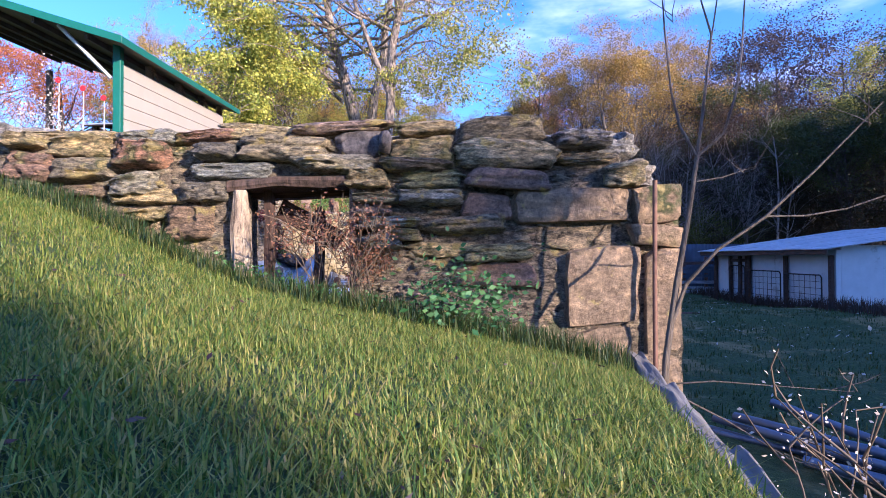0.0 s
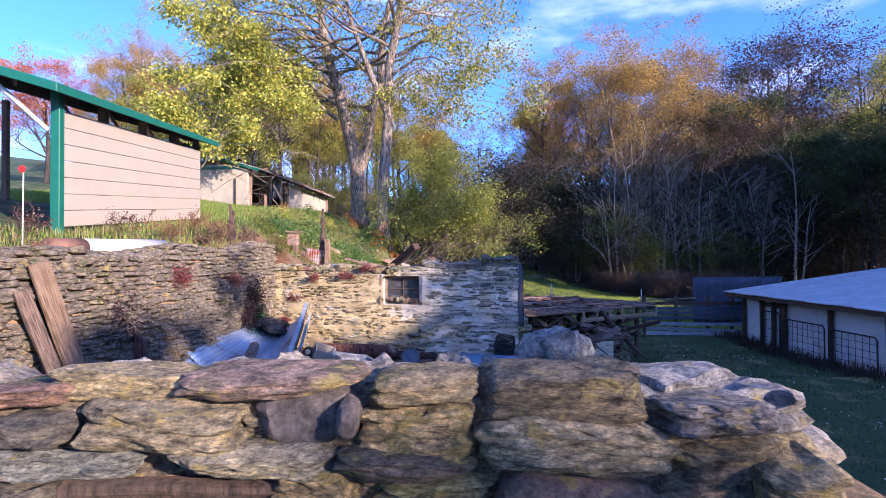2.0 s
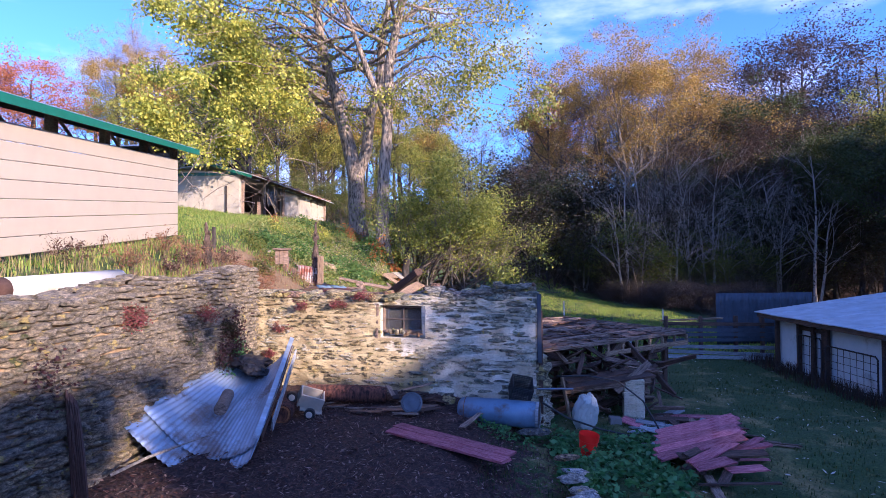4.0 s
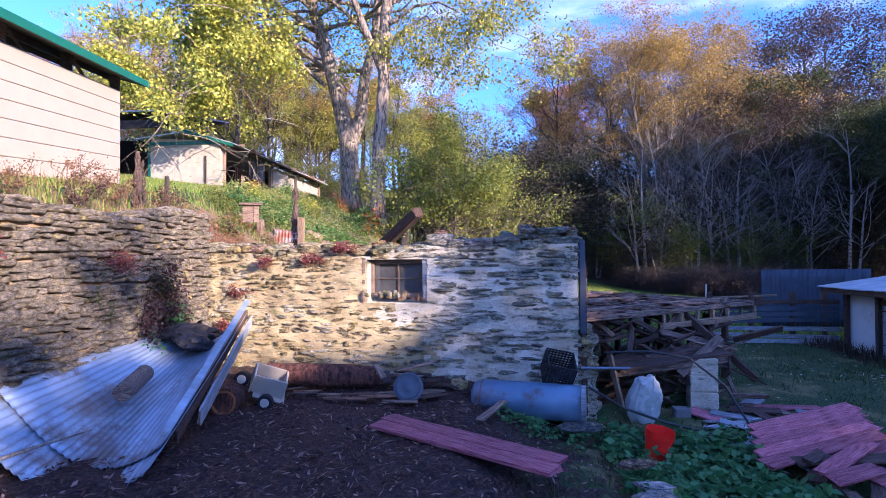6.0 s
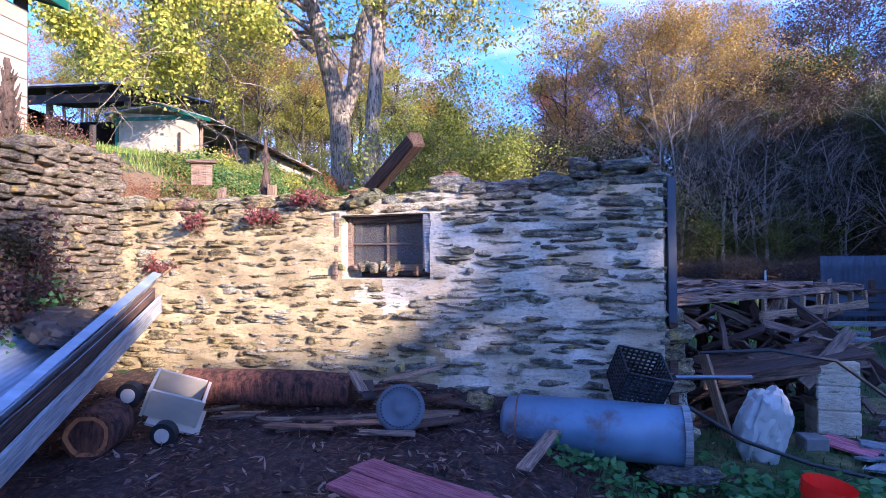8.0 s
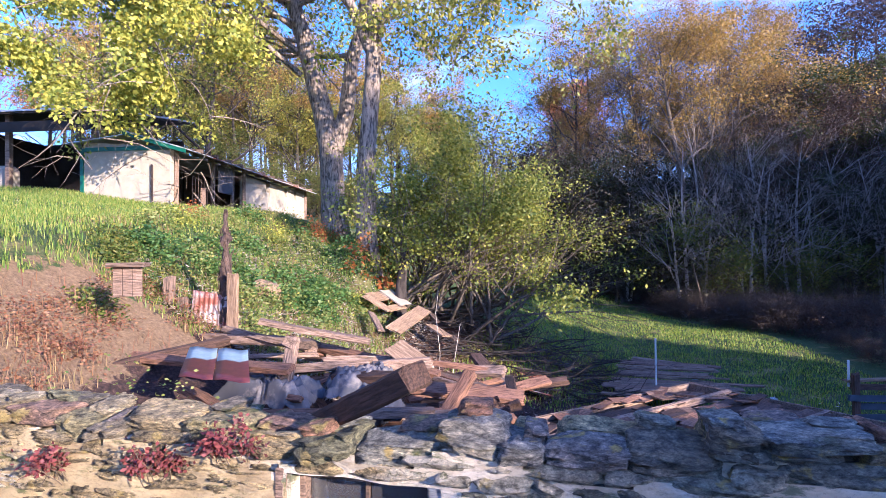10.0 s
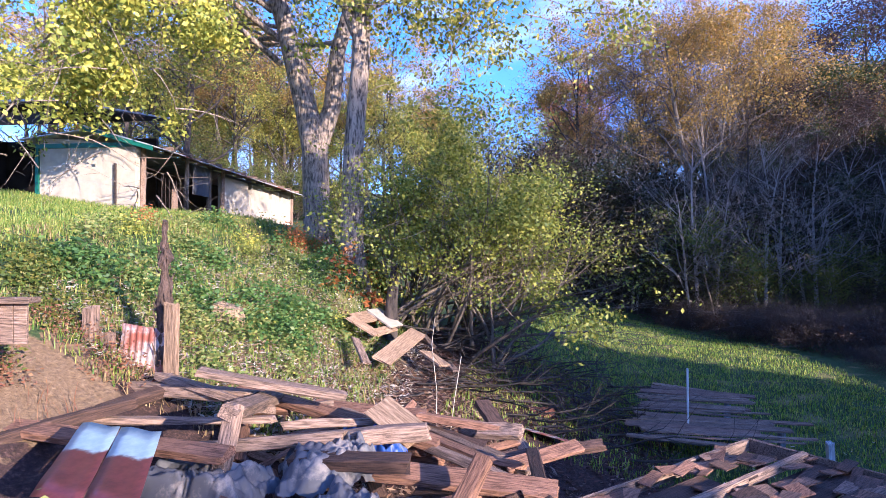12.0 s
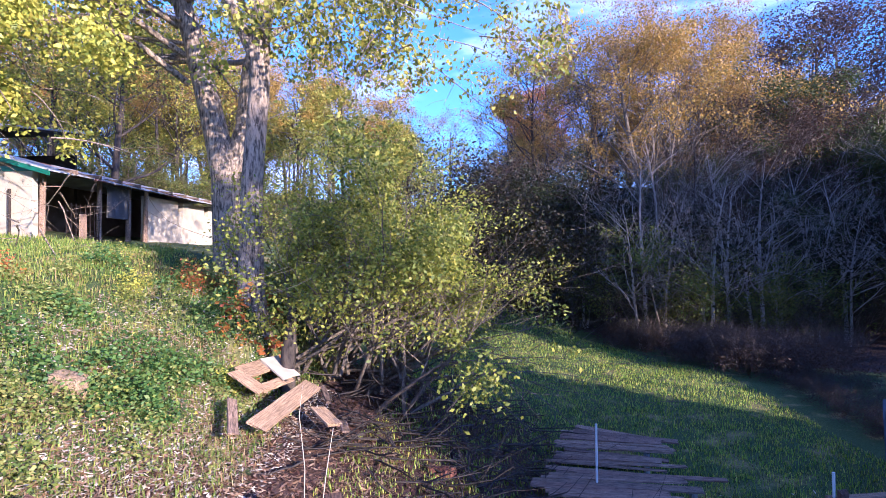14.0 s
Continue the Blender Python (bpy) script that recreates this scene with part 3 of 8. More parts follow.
# ---- stone walls ----
def stone_mesh(name, seed, cuts, mat, power=7.0, rough=0.09, strata=0.05, jag=0.0):
    """A rough block one metre each way, split into layers like schist."""
    r = random.Random(seed)
    bm = bmesh.new()
    bmesh.ops.create_cube(bm, size=1.0)
    bmesh.ops.subdivide_edges(bm, edges=bm.edges[:], cuts=cuts, use_grid_fill=True)
    off = Vector((r.uniform(0, 50), r.uniform(0, 50), r.uniform(0, 50)))
    skew, taper, shift = r.uniform(-0.16, 0.16), r.uniform(-0.25, 0.25), r.uniform(-0.25, 0.25)
    for v in bm.verts:
        p = v.co * 2
        n = (abs(p.x) ** power + abs(p.y) ** power + abs(p.z) ** power) ** (1 / power)
        p = p / n
        layer = noise.noise(Vector((p.z * 2.7, 0.3 * p.x, 0)) + off)
        p.x *= 1 + strata * 1.6 * layer + taper * p.z * 0.5
        p.y *= 1 + strata * 2.2 * layer
        if jag:
            w3 = Vector((p.x * 3.1, p.y * 2.2, p.z * 2.0)) + off
            p.y *= 1 + jag * (0.7 * abs(noise.noise(w3)) + 0.5 * noise.noise(w3 * 2.3) - 0.2)
            p.z *= 1 + jag * 0.8 * noise.noise(Vector((p.x * 2.6, p.y * 1.3, 0.4 * p.z)) - off)
            p.x *= 1 + jag * 0.5 * noise.noise(Vector((0.5 * p.x, p.y, p.z * 2.2)) - off)
        p += noise.noise_vector(p * 0.8 + off) * rough * 2.6 + noise.noise_vector(p * 2.4 + off) * rough * 1.3 + noise.noise_vector(p * 5.5 + off) * rough * 1.0
        p.z += skew * p.x + shift * (abs(p.x) - 0.5) * 0.3
        v.co = p * 0.5
    me = bpy.data.meshes.new(name)
    bm.to_mesh(me)
    bm.free()
    me.materials.append(mat)
    me.shade_smooth()
    me.set_sharp_from_angle(angle=radians(24))
    return me


def lay_courses(length, bottom, top, height_range, length_range, r, keep_out=()):
    """Stones of a coursed wall: rows of (s, z, width, height); keep_out holds rectangles s0, z0, s1, z1."""
    rows = []
    z = bottom
    most = max(top(length * k / 30) for k in range(31))
    while z < most:
        h = r.uniform(*height_range)
        s = r.uniform(-0.1, 0.0)
        while s < length - 0.04:
            w = min(r.uniform(*length_range) * (0.55 + 0.65 * h / height_range[1]), length - s + 0.03)
            c, hh = s + w / 2, h * r.uniform(0.7, 1.15)
            zc = z + h / 2 + r.uniform(-0.25, 0.25) * h + 0.012 * math.sin(c * 3.1 + z * 5)
            if zc < top(c) and not any(c + w * 0.42 > a and c - w * 0.42 < b2 and zc + h * 0.4 > z0 and zc - h * 0.4 < z1 for a, z0, b2, z1 in keep_out):
                rows.append((c, zc, w * r.uniform(0.9, 1.06), hh))
            s += w
        z += h * 0.96
    return rows


def wall_frame(name, a, b, label):
    way = Vector((b[0] - a[0], b[1] - a[1], 0))
    wall = tagged(new(name), label, "wall", kind="structure")
    wall.matrix_world = pose(a[0], a[1], 0, 0, 0, math.degrees(math.atan2(way.y, way.x)))
    return wall, way.length


def wall_core(wall, length, bottom, top, thick, inset, holes, mat):
    bm = bmesh.new()
    n = max(2, int(length / 0.12))
    for i in range(n):
        s0, s1 = length * i / n, length * (i + 1) / n
        spans = [(bottom, top((s0 + s1) / 2) - 0.05)]
        for x0, z0, x1, z1 in holes:
            if x0 < (s0 + s1) / 2 < x1:
                spans = [q for lo_, hi_ in spans for q in ((lo_, min(hi_, z0)), (max(lo_, z1), hi_)) if q[1] > q[0] + 0.01]
        for lo_, hi_ in spans:
            box(bm, (s1 - s0, thick - inset * 2, hi_ - lo_), ((s0 + s1) / 2, thick / 2, (lo_ + hi_) / 2))
    bmesh.ops.remove_doubles(bm, verts=bm.verts[:], dist=0.002)
    part("core", bm, mat, wall)


def lay_stones(wall, laid, protos, r, limit, mat, near=None):
    """Stones as parts; those past the limit are joined. near: a stretch of the wall whose stones come first."""
    if near is not None:
        laid = sorted(laid, key=lambda q: 0 if near[0] < q[0] < near[1] else 1)
    rest_v, rest_f = [], []
    for i, (c, y, zc, w, d, h, tilt) in enumerate(laid):
        m = pose(c, y, zc, r.uniform(-tilt, tilt), r.uniform(-tilt, tilt), r.uniform(-tilt, tilt) + r.choice((0, 180))) @ Matrix.Diagonal((w, d, h, 1))
        me = r.choice(protos)
        if i < limit:
            part_mesh("stone", me, wall, m)
        else:
            base = len(rest_v)
            rest_v += [m @ v.co for v in me.vertices]
            rest_f += [[base + k for k in p.vertices] for p in me.polygons]
    if rest_v:
        tagged(part_mesh("stones", mesh_from("stones", rest_v, rest_f, (mat,), True), wall), kind="stuff")


def cap_stones(length, top, thick, r, height, long, holes=(), lean=0.0):
    out, s = [], 0.0
    while s < length - 0.05:
        w, h = r.uniform(long * 0.4, long), r.uniform(height * 0.6, height * 1.3)
        w = min(w, length - s)
        z = top(s + w / 2)
        if not any(x0 < s + w / 2 < x1 and z1 > z - 0.04 for x0, z0, x1, z1 in holes):
            out.append((s + w / 2, thick * r.uniform(0.25, 0.4) + lean, z + h * 0.1, w, thick * r.uniform(0.6, 0.85), h, 7))
            out.append((s + w / 2 + r.uniform(-0.1, 0.1), thick * r.uniform(0.65, 0.85) + lean, z + h * r.uniform(-0.3, 0.2), w * r.uniform(0.5, 0.9), thick * r.uniform(0.4, 0.6), h, 9))
            if r.random() < 0.5:
                out.append((s + w * r.uniform(0.2, 0.8), thick * r.uniform(0.2, 0.8) + lean, z + h * 0.65, w * r.uniform(0.4, 0.7), thick * r.uniform(0.35, 0.55), h * 0.5, 10))
        s += w * 0.92
    return out


# front wall: the outer face runs from the corner of the ruin to the quoins
F_A, F_B = (-4.3, 0.36), (1.93, 0.62)


def front_top(s):
    x = s - 4.3
    z = 2.56 + 0.04 * float(sst(-1.6, -0.9, x)) - 0.06 * float(sst(0.95, 1.1, x)) - 0.08 * float(sst(1.36, 1.46, x)) - 0.26 * float(sst(1.5, 1.62, x))
    return z + 0.012 * math.sin(s * 5.1)


def front_wall():
    r = random.Random(11)
    wall, length = wall_frame("wall_front", F_A, F_B, "weathered fieldstone wall with lichen, thick slabs and sandstone quoins")
    door = (4.3 - 0.88, 1.2, 4.3 - 0.10, 2.26)
    thick = 0.5
    wall_core(wall, length, 0.35, front_top, thick, 0.07, (door,), M_CORE)
    coarse = [stone_mesh("stone", 1100 + k, 9, M_FRONT, r.uniform(3.5, 8), 0.075, 0.05, 0.17) for k in range(18)]
    small = [stone_mesh("stone", 1150 + k, 4, M_FRONT, r.uniform(3.5, 7), 0.12, 0.05, 0.15) for k in range(14)]
    block = [stone_mesh("block", 1200 + k, 5, M_QUOIN, r.uniform(9, 14), 0.03, 0.01) for k in range(5)]
    # stones told apart one by one, as x and z of two corners, row by row from the top
    top_row = [(-2.4, 2.58, -1.72, 2.66), (-1.67, 2.52, -1.23, 2.62), (-1.05, 2.55, -0.46, 2.665), (-0.50, 2.60, 0.14, 2.68), (-0.24, 2.42, 0.10, 2.62), (0.05, 2.42, 0.13, 2.56), (0.16, 2.57, 0.54, 2.67), (0.55, 2.50, 1.11, 2.69), (1.13, 2.44, 1.49, 2.55)]
    second = [(-0.86, 2.39, -0.26, 2.56), (-0.50, 2.30, 0.07, 2.41), (-1.66, 2.34, -1.29, 2.52), (-1.29, 2.51, -0.86, 2.59), (-1.13, 2.39, -0.86, 2.51), (-1.17, 2.26, -0.62, 2.37), (0.11, 2.36, 0.53, 2.54), (0.61, 2.20, 1.13, 2.33), (0.07, 2.29, 0.53, 2.38), (0.54, 2.33, 1.18, 2.51), (1.18, 2.36, 1.54, 2.43), (1.48, 2.21, 1.74, 2.37)]
    middle = [(-0.14, 2.20, 0.13, 2.31), (0.15, 2.18, 0.59, 2.31), (-0.13, 2.11, 0.18, 2.19), (-0.12, 2.03, 0.13, 2.11), (-0.11, 1.95, 0.32, 2.03), (0.16, 2.08, 0.57, 2.18), (0.57, 2.01, 0.89, 2.18), (0.11, 1.88, 0.32, 1.96), (0.53, 1.56, 1.08, 1.72), (0.33, 1.90, 0.88, 2.0), (0.2, 1.78, 0.7, 1.88), (0.55, 1.74, 1.0, 1.86), (-0.1, 1.80, 0.2, 1.9)]
    left = [(-2.4, 2.27, -2.06, 2.47), (-2.4, 2.17, -2.14, 2.27), (-2.10, 2.42, -1.68, 2.58), (-2.08, 2.26, -1.67, 2.42), (-2.04, 2.15, -1.72, 2.26), (-1.67, 2.19, -1.36, 2.33), (-1.72, 2.11, -1.25, 2.21), (-1.22, 2.13, -0.93, 2.26), (-1.58, 2.02, -1.33, 2.10), (-1.31, 1.87, -1.0, 2.11), (-2.4, 2.48, -2.12, 2.58)]
    boulder = [stone_mesh("stone", 1170 + k, 8, M_BOULDER, 3.4, 0.05, 0.0, 0.08) for k in range(2)]
    rusty = [stone_mesh("stone", 1180 + k, 8, M_REDSTONE, 8.0, 0.05, 0.03, 0.1) for k in range(2)]
    special = {(-0.24, 2.42): boulder, (0.05, 2.42): boulder, (0.61, 2.20): rusty, (0.53, 1.56): rusty, (0.57, 2.01): rusty}
    for row in (top_row, second, middle, left):
        for x0, z0, x1, z1 in row:
            c = (x0 + x1) / 2 + 4.3
            m = pose(c, 0.16 + r.uniform(-0.06, 0.05), (z0 + z1) / 2 - (0.03 if z1 > 2.6 else 0), r.uniform(-7, 7), r.uniform(-4, 4), r.uniform(-8, 8)) @ Matrix.Diagonal(((x1 - x0) * 0.96, 0.30 if z1 > 2.6 else 0.40, (z1 - z0) * 0.97, 1))
            part_mesh("stone", r.choice(special.get((x0, z0), coarse)), wall, m)
    quoins = [(0.89, 1.98, 1.64, 2.20), (1.64, 1.97, 1.93, 2.21), (1.62, 1.83, 1.93, 1.96), (1.22, 1.34, 1.69, 1.84), (1.70, 1.16, 1.93, 1.83), (1.22, 0.78, 1.62, 1.33), (1.62, 0.72, 1.92, 1.16)]
    for x0, z0, x1, z1 in quoins:
        m = pose((x0 + x1) / 2 + 4.3, 0.24, (z0 + z1) / 2, 0, r.uniform(-1, 1), r.uniform(-1.5, 1.5)) @ Matrix.Diagonal(((x1 - x0) * 1.0, 0.53, (z1 - z0) * 1.0, 1))
        part_mesh("quoin", r.choice(block), wall, m, "large squared sandstone block")
    laid = [(c, 0.185 + r.uniform(-0.02, 0.05), z, w, 0.24, h * 1.05, 9) for c, z, w, h in lay_courses(length, 1.0, lambda s: front_top(s) - 0.04, (0.03, 0.085), (0.06, 0.22), r, (door,))
            if not (c - 4.3 > 1.2 and z < 2.2) and c > 1.2]
    laid += [(c, thick - 0.08 + r.uniform(-0.02, 0.03), z, w, 0.22, h, 4) for c, z, w, h in lay_courses(length, 0.9, lambda s: front_top(s) - 0.16, (0.08, 0.16), (0.2, 0.5), r, (door,))]
    # loose rubble along the top, behind the face
    cap = [stone_mesh("stone", 1300 + k, 6, M_CAPSTONE, r.uniform(6, 12), 0.10, 0.05, 0.34) for k in range(12)]
    q = 0.2
    while q < 5.75:
        w = r.uniform(0.16, 0.38)
        h = r.uniform(0.10, 0.17)
        for depth, lift in ((0.27, -0.035), (0.48, -0.06)):
            if r.random() < 0.88:
                m = pose(q + w / 2 + r.uniform(-0.06, 0.06), depth + r.uniform(-0.04, 0.05), front_top(q + w / 2) - 0.03 + lift + r.uniform(-0.03, 0.03), r.uniform(-16, 16), r.uniform(-18, 18), r.uniform(-40, 40)) @ Matrix.Diagonal((w * r.uniform(0.85, 1.05), r.uniform(0.16, 0.26), h, 1))
                part_mesh("stone", r.choice(cap), wall, m)
        q += w * 0.95
    for c, y, z, w, d, h, turn in ((5.80, 0.28, 2.47, 0.36, 0.34, 0.16, 12), (5.98, 0.36, 2.30, 0.34, 0.34, 0.15, -10), (5.62, 0.42, 2.50, 0.42, 0.3, 0.17, 30), (1.6, 0.55, 2.66, 0.5, 0.12, 0.2, 20), (5.2, 0.5, 2.6, 0.3, 0.24, 0.22, 60)):
        part_mesh("stone", r.choice(cap), wall, pose(c, y, z, r.uniform(-8, 8), r.uniform(-8, 8), turn) @ Matrix.Diagonal((w, d, h, 1)), "pale grey-blue angular stone")
    lay_stones(wall, laid, small, r, 235, M_FRONT, (1.6, 6.3))
    # mortar between the stones, with an uneven face
    step = 0.04
    ns, nz = int(length / step), int(1.6 / step)
    verts, faces = [], []
    for j in range(nz + 1):
        for i in range(ns + 1):
            q, z = length * i / ns, 1.0 + 1.6 * j / nz
            low = float(sst(4.9, 5.6, q)) * float(sst(1.95, 1.55, z))
            verts.append((q, 0.085 - 0.05 * low + 0.035 * noise.noise((q * 3, z * 7, 1.0)) + 0.025 * noise.noise((q * 9, z * 18, 5.0)), z))
    for j in range(nz):
        for i in range(ns):
            q, z = length * (i + 0.5) / ns, 1.0 + 1.6 * (j + 0.5) / nz
            if z < front_top(q) - 0.12 and not (door[0] < q < door[2] and door[1] < z < door[3]):
                k = j * (ns + 1) + i
                faces.append((k, k + 1, k + ns + 2, k + ns + 1))
    part_mesh("mortar", mesh_from("mortar", verts, faces, (M_CORE,), True), wall, label="crumbling grey-tan mortar between the stones")


front_wall()

# back wall of the ruin, limewashed
B_LEFT, B_RIGHT = (-4.25, 10.42), (1.13, 9.47)


def back_top(s):
    # s runs from the left corner to the free end
    return 2.80 + 0.07 * float(sst(3.3, 3.6, s)) + 0.09 * float(sst(4.4, 4.9, s)) + 0.025 * math.sin(s * 4.0) + 0.015 * math.sin(s * 9)


def q_right(c):
    return c >= 3.3


def back_wall():
    r = random.Random(23)
    wall, length = wall_frame("wall_back", B_LEFT, B_RIGHT, "rough stone wall with worn limewash and a small window")
    thick = 0.45
    hole = (2.66, 2.08, 3.52, 2.66)
    wall_core(wall, length, 0.5, back_top, thick, 0.02, (hole,), M_LIME)
    protos = [stone_mesh("stone", 2300 + k, 4, M_BACK, r.uniform(2.2, 4.5), 0.14, 0.06, 0.2) for k in range(18)]
    caps = [stone_mesh("stone", 2400 + k, 6, M_FRONT, r.uniform(4, 8), 0.10, 0.06, 0.2) for k in range(8)]
    laid = []
    for c, z, w, h in lay_courses(length, 0.75, lambda s: back_top(s) - 0.02, (0.035, 0.095), (0.10, 0.42), r, (hole,)):
        bare = 0.76 - 0.26 * float(sst(2.0, 3.6, c)) + 0.5 * float(sst(2.45, 2.75, z))
        if r.random() < bare + 0.12:
            laid.append((c, 0.075 - r.uniform(0.0, 0.028), z, w, 0.18, h, 3))
        elif r.random() < 0.22:
            laid.append((c, 0.084 - r.uniform(0.0, 0.02), z, w * 0.8, 0.18, h * 0.7, 3))
    dark = [stone_mesh("stone", 2350 + k, 4, M_BACKGREY, r.uniform(2.0, 5.0), 0.15, 0.06, 0.3) for k in range(16)]
    lay_stones(wall, [q for q in laid if q[0] < 3.3], protos, r, 130, M_BACK, (1.5, 3.3))
    lay_stones(wall, [(c, y - 0.018, z, w, d, h, t) for c, y, z, w, d, h, t in laid if q_right(c)], dark, r, 200, M_BACKGREY)
    lay_stones(wall, cap_stones(length, back_top, thick, r, 0.135, 0.5, (hole,)), caps, r, 200, M_FRONT)
    # mortar coat with an uneven face
    step = 0.045
    ns, nz = int(length / step), int(2.1 / step)
    verts, faces = [], []
    for j in range(nz + 1):
        for i in range(ns + 1):
            s, z = length * i / ns, 0.75 + 2.1 * j / nz
            y = -0.012 - 0.008 * float(sst(1.6, 3.2, s)) + 0.036 * noise.noise((s * 2.2, z * 6.0, 3.0)) + 0.030 * noise.noise((s * 4.5, z * 19, 8.0))
            verts.append((s, y, z))
    tan_faces = []
    for j in range(nz):
        for i in range(ns):
            s, z = length * (i + 0.5) / ns, 0.75 + 2.1 * (j + 0.5) / nz
            if z < back_top(s) - 0.06 - 0.18 * noise.noise((s * 1.5, 2.0, 1.0)) and not (hole[0] < s < hole[2] and hole[1] < z < hole[3]):
                k = j * (ns + 1) + i
                # worn edge, shifted to follow the sunlit part of the wall
                worn = s + 0.9 * noise.noise((s * 1.1, z * 1.6, 7.0)) + 0.5 * noise.noise((s * 3.7, z * 5.0, 4.0)) < 2.75 + 0.8 * float(sst(2.0, 1.5, z))
                (tan_faces if worn else faces).append((k, k + 1, k + ns + 2, k + ns + 1))
    part_mesh("limewash_coat", mesh_from("limewash_coat", verts, faces, (M_LIME,), True), wall, label="flaking cream limewash over mortar")
    part_mesh("mortar", mesh_from("mortar", verts, tan_faces, (M_TANLIME,), True), wall, label="yellowed mossy mortar where limewash has worn, spread over the sunlit part")
    return wall


back_wall()


def left_top(s):
    return 2.98 + 0.035 * s + 0.06 * math.sin(s * 2.3)


def left_wall():
    r = random.Random(31)
    wall, length = wall_frame("wall_left", (-4.2, 10.35), (-4.15, 0.9), "dry rubble retaining wall of thin brown stones")
    # the frame runs from the far corner towards the front wall, so that the thickness lies behind the face
    top = lambda s: left_top(length - s)
    wall_core(wall, length, 0.7, top, 0.5, 0.0, (), M_EARTH)
    wall.children[0].location.y = -0.5
    protos = [stone_mesh("stone", 3100 + k, 3, M_LEFT, r.uniform(3.5, 7), 0.13, 0.05, 0.12) for k in range(18)]
    laid = []
    for c, z, w, h in lay_courses(length, 0.9, top, (0.045, 0.095), (0.09, 0.28), r):
        laid.append((c, 0.0 + r.uniform(-0.03, 0.035), z, w, 0.2, h, 5))
    laid += [(c, y - 0.45, z, w, d, h, t) for c, y, z, w, d, h, t in cap_stones(length, top, 0.45, r, 0.06, 0.4)]
    lay_stones(wall, laid, protos, r, 300, M_LEFT, (1.0, 6.5))


left_wall()

# ---- trees ----
def grow(r, start, way, length, radius, depth, segs, tips, droop=0.0, spread=0.6, ratio=0.68, kids=(2, 3)):
    pts, rad = [Vector(start)], [radius]
    p, d = Vector(start), Vector(way).normalized()
    n = 4 if depth > 1 else 3
    for i in range(n):
        d = (d + Vector((r.gauss(0, 0.13), r.gauss(0, 0.13), r.gauss(0.03, 0.08) - droop))).normalized()
        p = p + d * (length / n)
        pts.append(p.copy())
        rad.append(radius * (1 - 0.45 * (i + 1) / n))
    segs.append((pts, rad, depth))
    if depth == 0:
        tips.extend(pts[1:])
        return
    if depth == 1:
        tips.append(pts[-1])
    for k in range(r.randint(*kids) + (1 if depth > 2 else 0)):
        t = r.uniform(0.35, 1.0) if k else 1.0
        i = min(n - 1, int(t * n))
        at = pts[i].lerp(pts[i + 1], t * n - i)
        side = Vector((r.gauss(0, 1), r.gauss(0, 1), r.gauss(0.1, 0.5))).normalized()
        grow(r, at, d * (1 - spread) + side * spread, length * ratio * r.uniform(0.75, 1.15), max(0.004, rad[min(i + 1, n)] * r.uniform(0.5, 0.72)), depth - 1, segs, tips, droop, spread, ratio, kids)


def limbs_mesh(name, segs, mat, seg_by_depth=(3, 3, 4, 6, 8, 12)):
    verts, faces = [], []
    for pts, rad, depth in segs:
        seg = seg_by_depth[min(depth, 5)]
        side = None
        base = len(verts)
        for i, p in enumerate(pts):
            way = (pts[min(i + 1, len(pts) - 1)] - pts[max(i - 1, 0)]).normalized()
            if side is None:
                side = way.orthogonal().normalized()
            side = (side - way * side.dot(way)).normalized()
            other = way.cross(side)
            for k in range(seg):
                a = 2 * math.pi * k / seg
                verts.append(p + (side * math.cos(a) + other * math.sin(a)) * rad[i])
        for i in range(len(pts) - 1):
            for k in range(seg):
                q = base + i * seg
                faces.append((q + k, q + (k + 1) % seg, q + seg + (k + 1) % seg, q + seg + k))
    return mesh_from(name, verts, faces, (mat,), True)


def quads_mesh(name, verts, mat):
    """A mesh of loose quads from an array (n, 4, 3)."""
    n = len(verts)
    me = bpy.data.meshes.new(name)
    me.vertices.add(n * 4)
    me.vertices.foreach_set("co", np.asarray(verts, np.float32).ravel())
    me.loops.add(n * 4)
    me.loops.foreach_set("vertex_index", np.arange(n * 4, dtype=np.int32))
    me.polygons.add(n)
    me.polygons.foreach_set("loop_start", np.arange(0, n * 4, 4, dtype=np.int32))
    me.materials.append(mat)
    me.update(calc_edges=True)
    return me


def leaf_quads(centres, seed, per, size, scatter, hang=0.3, flat=1.0):
    rg = np.random.default_rng(seed)
    c = np.repeat(np.asarray([tuple(p) for p in centres], float), per, axis=0)
    n = len(c)
    p = c + rg.normal(0, 1, (n, 3)) * np.array([scatter, scatter, scatter * 0.8])
    a = rg.normal(0, 1, (n, 3)) * np.array([1, 1, 0.6 * flat]) - np.array([0, 0, hang])
    a /= np.linalg.norm(a, axis=1)[:, None]
    b = np.cross(a, rg.normal(0, 1, (n, 3)) * np.array([1, 1, 1]))
    b /= np.linalg.norm(b, axis=1)[:, None] + 1e-9
    s = (size * rg.uniform(0.55, 1.35, n))[:, None]
    nn = np.cross(a, b)
    return np.stack([p, p + a * s * 0.5 + b * s * 0.3 + nn * s * 0.06, p + a * s, p + a * s * 0.5 - b * s * 0.3 + nn * s * 0.06], 1)


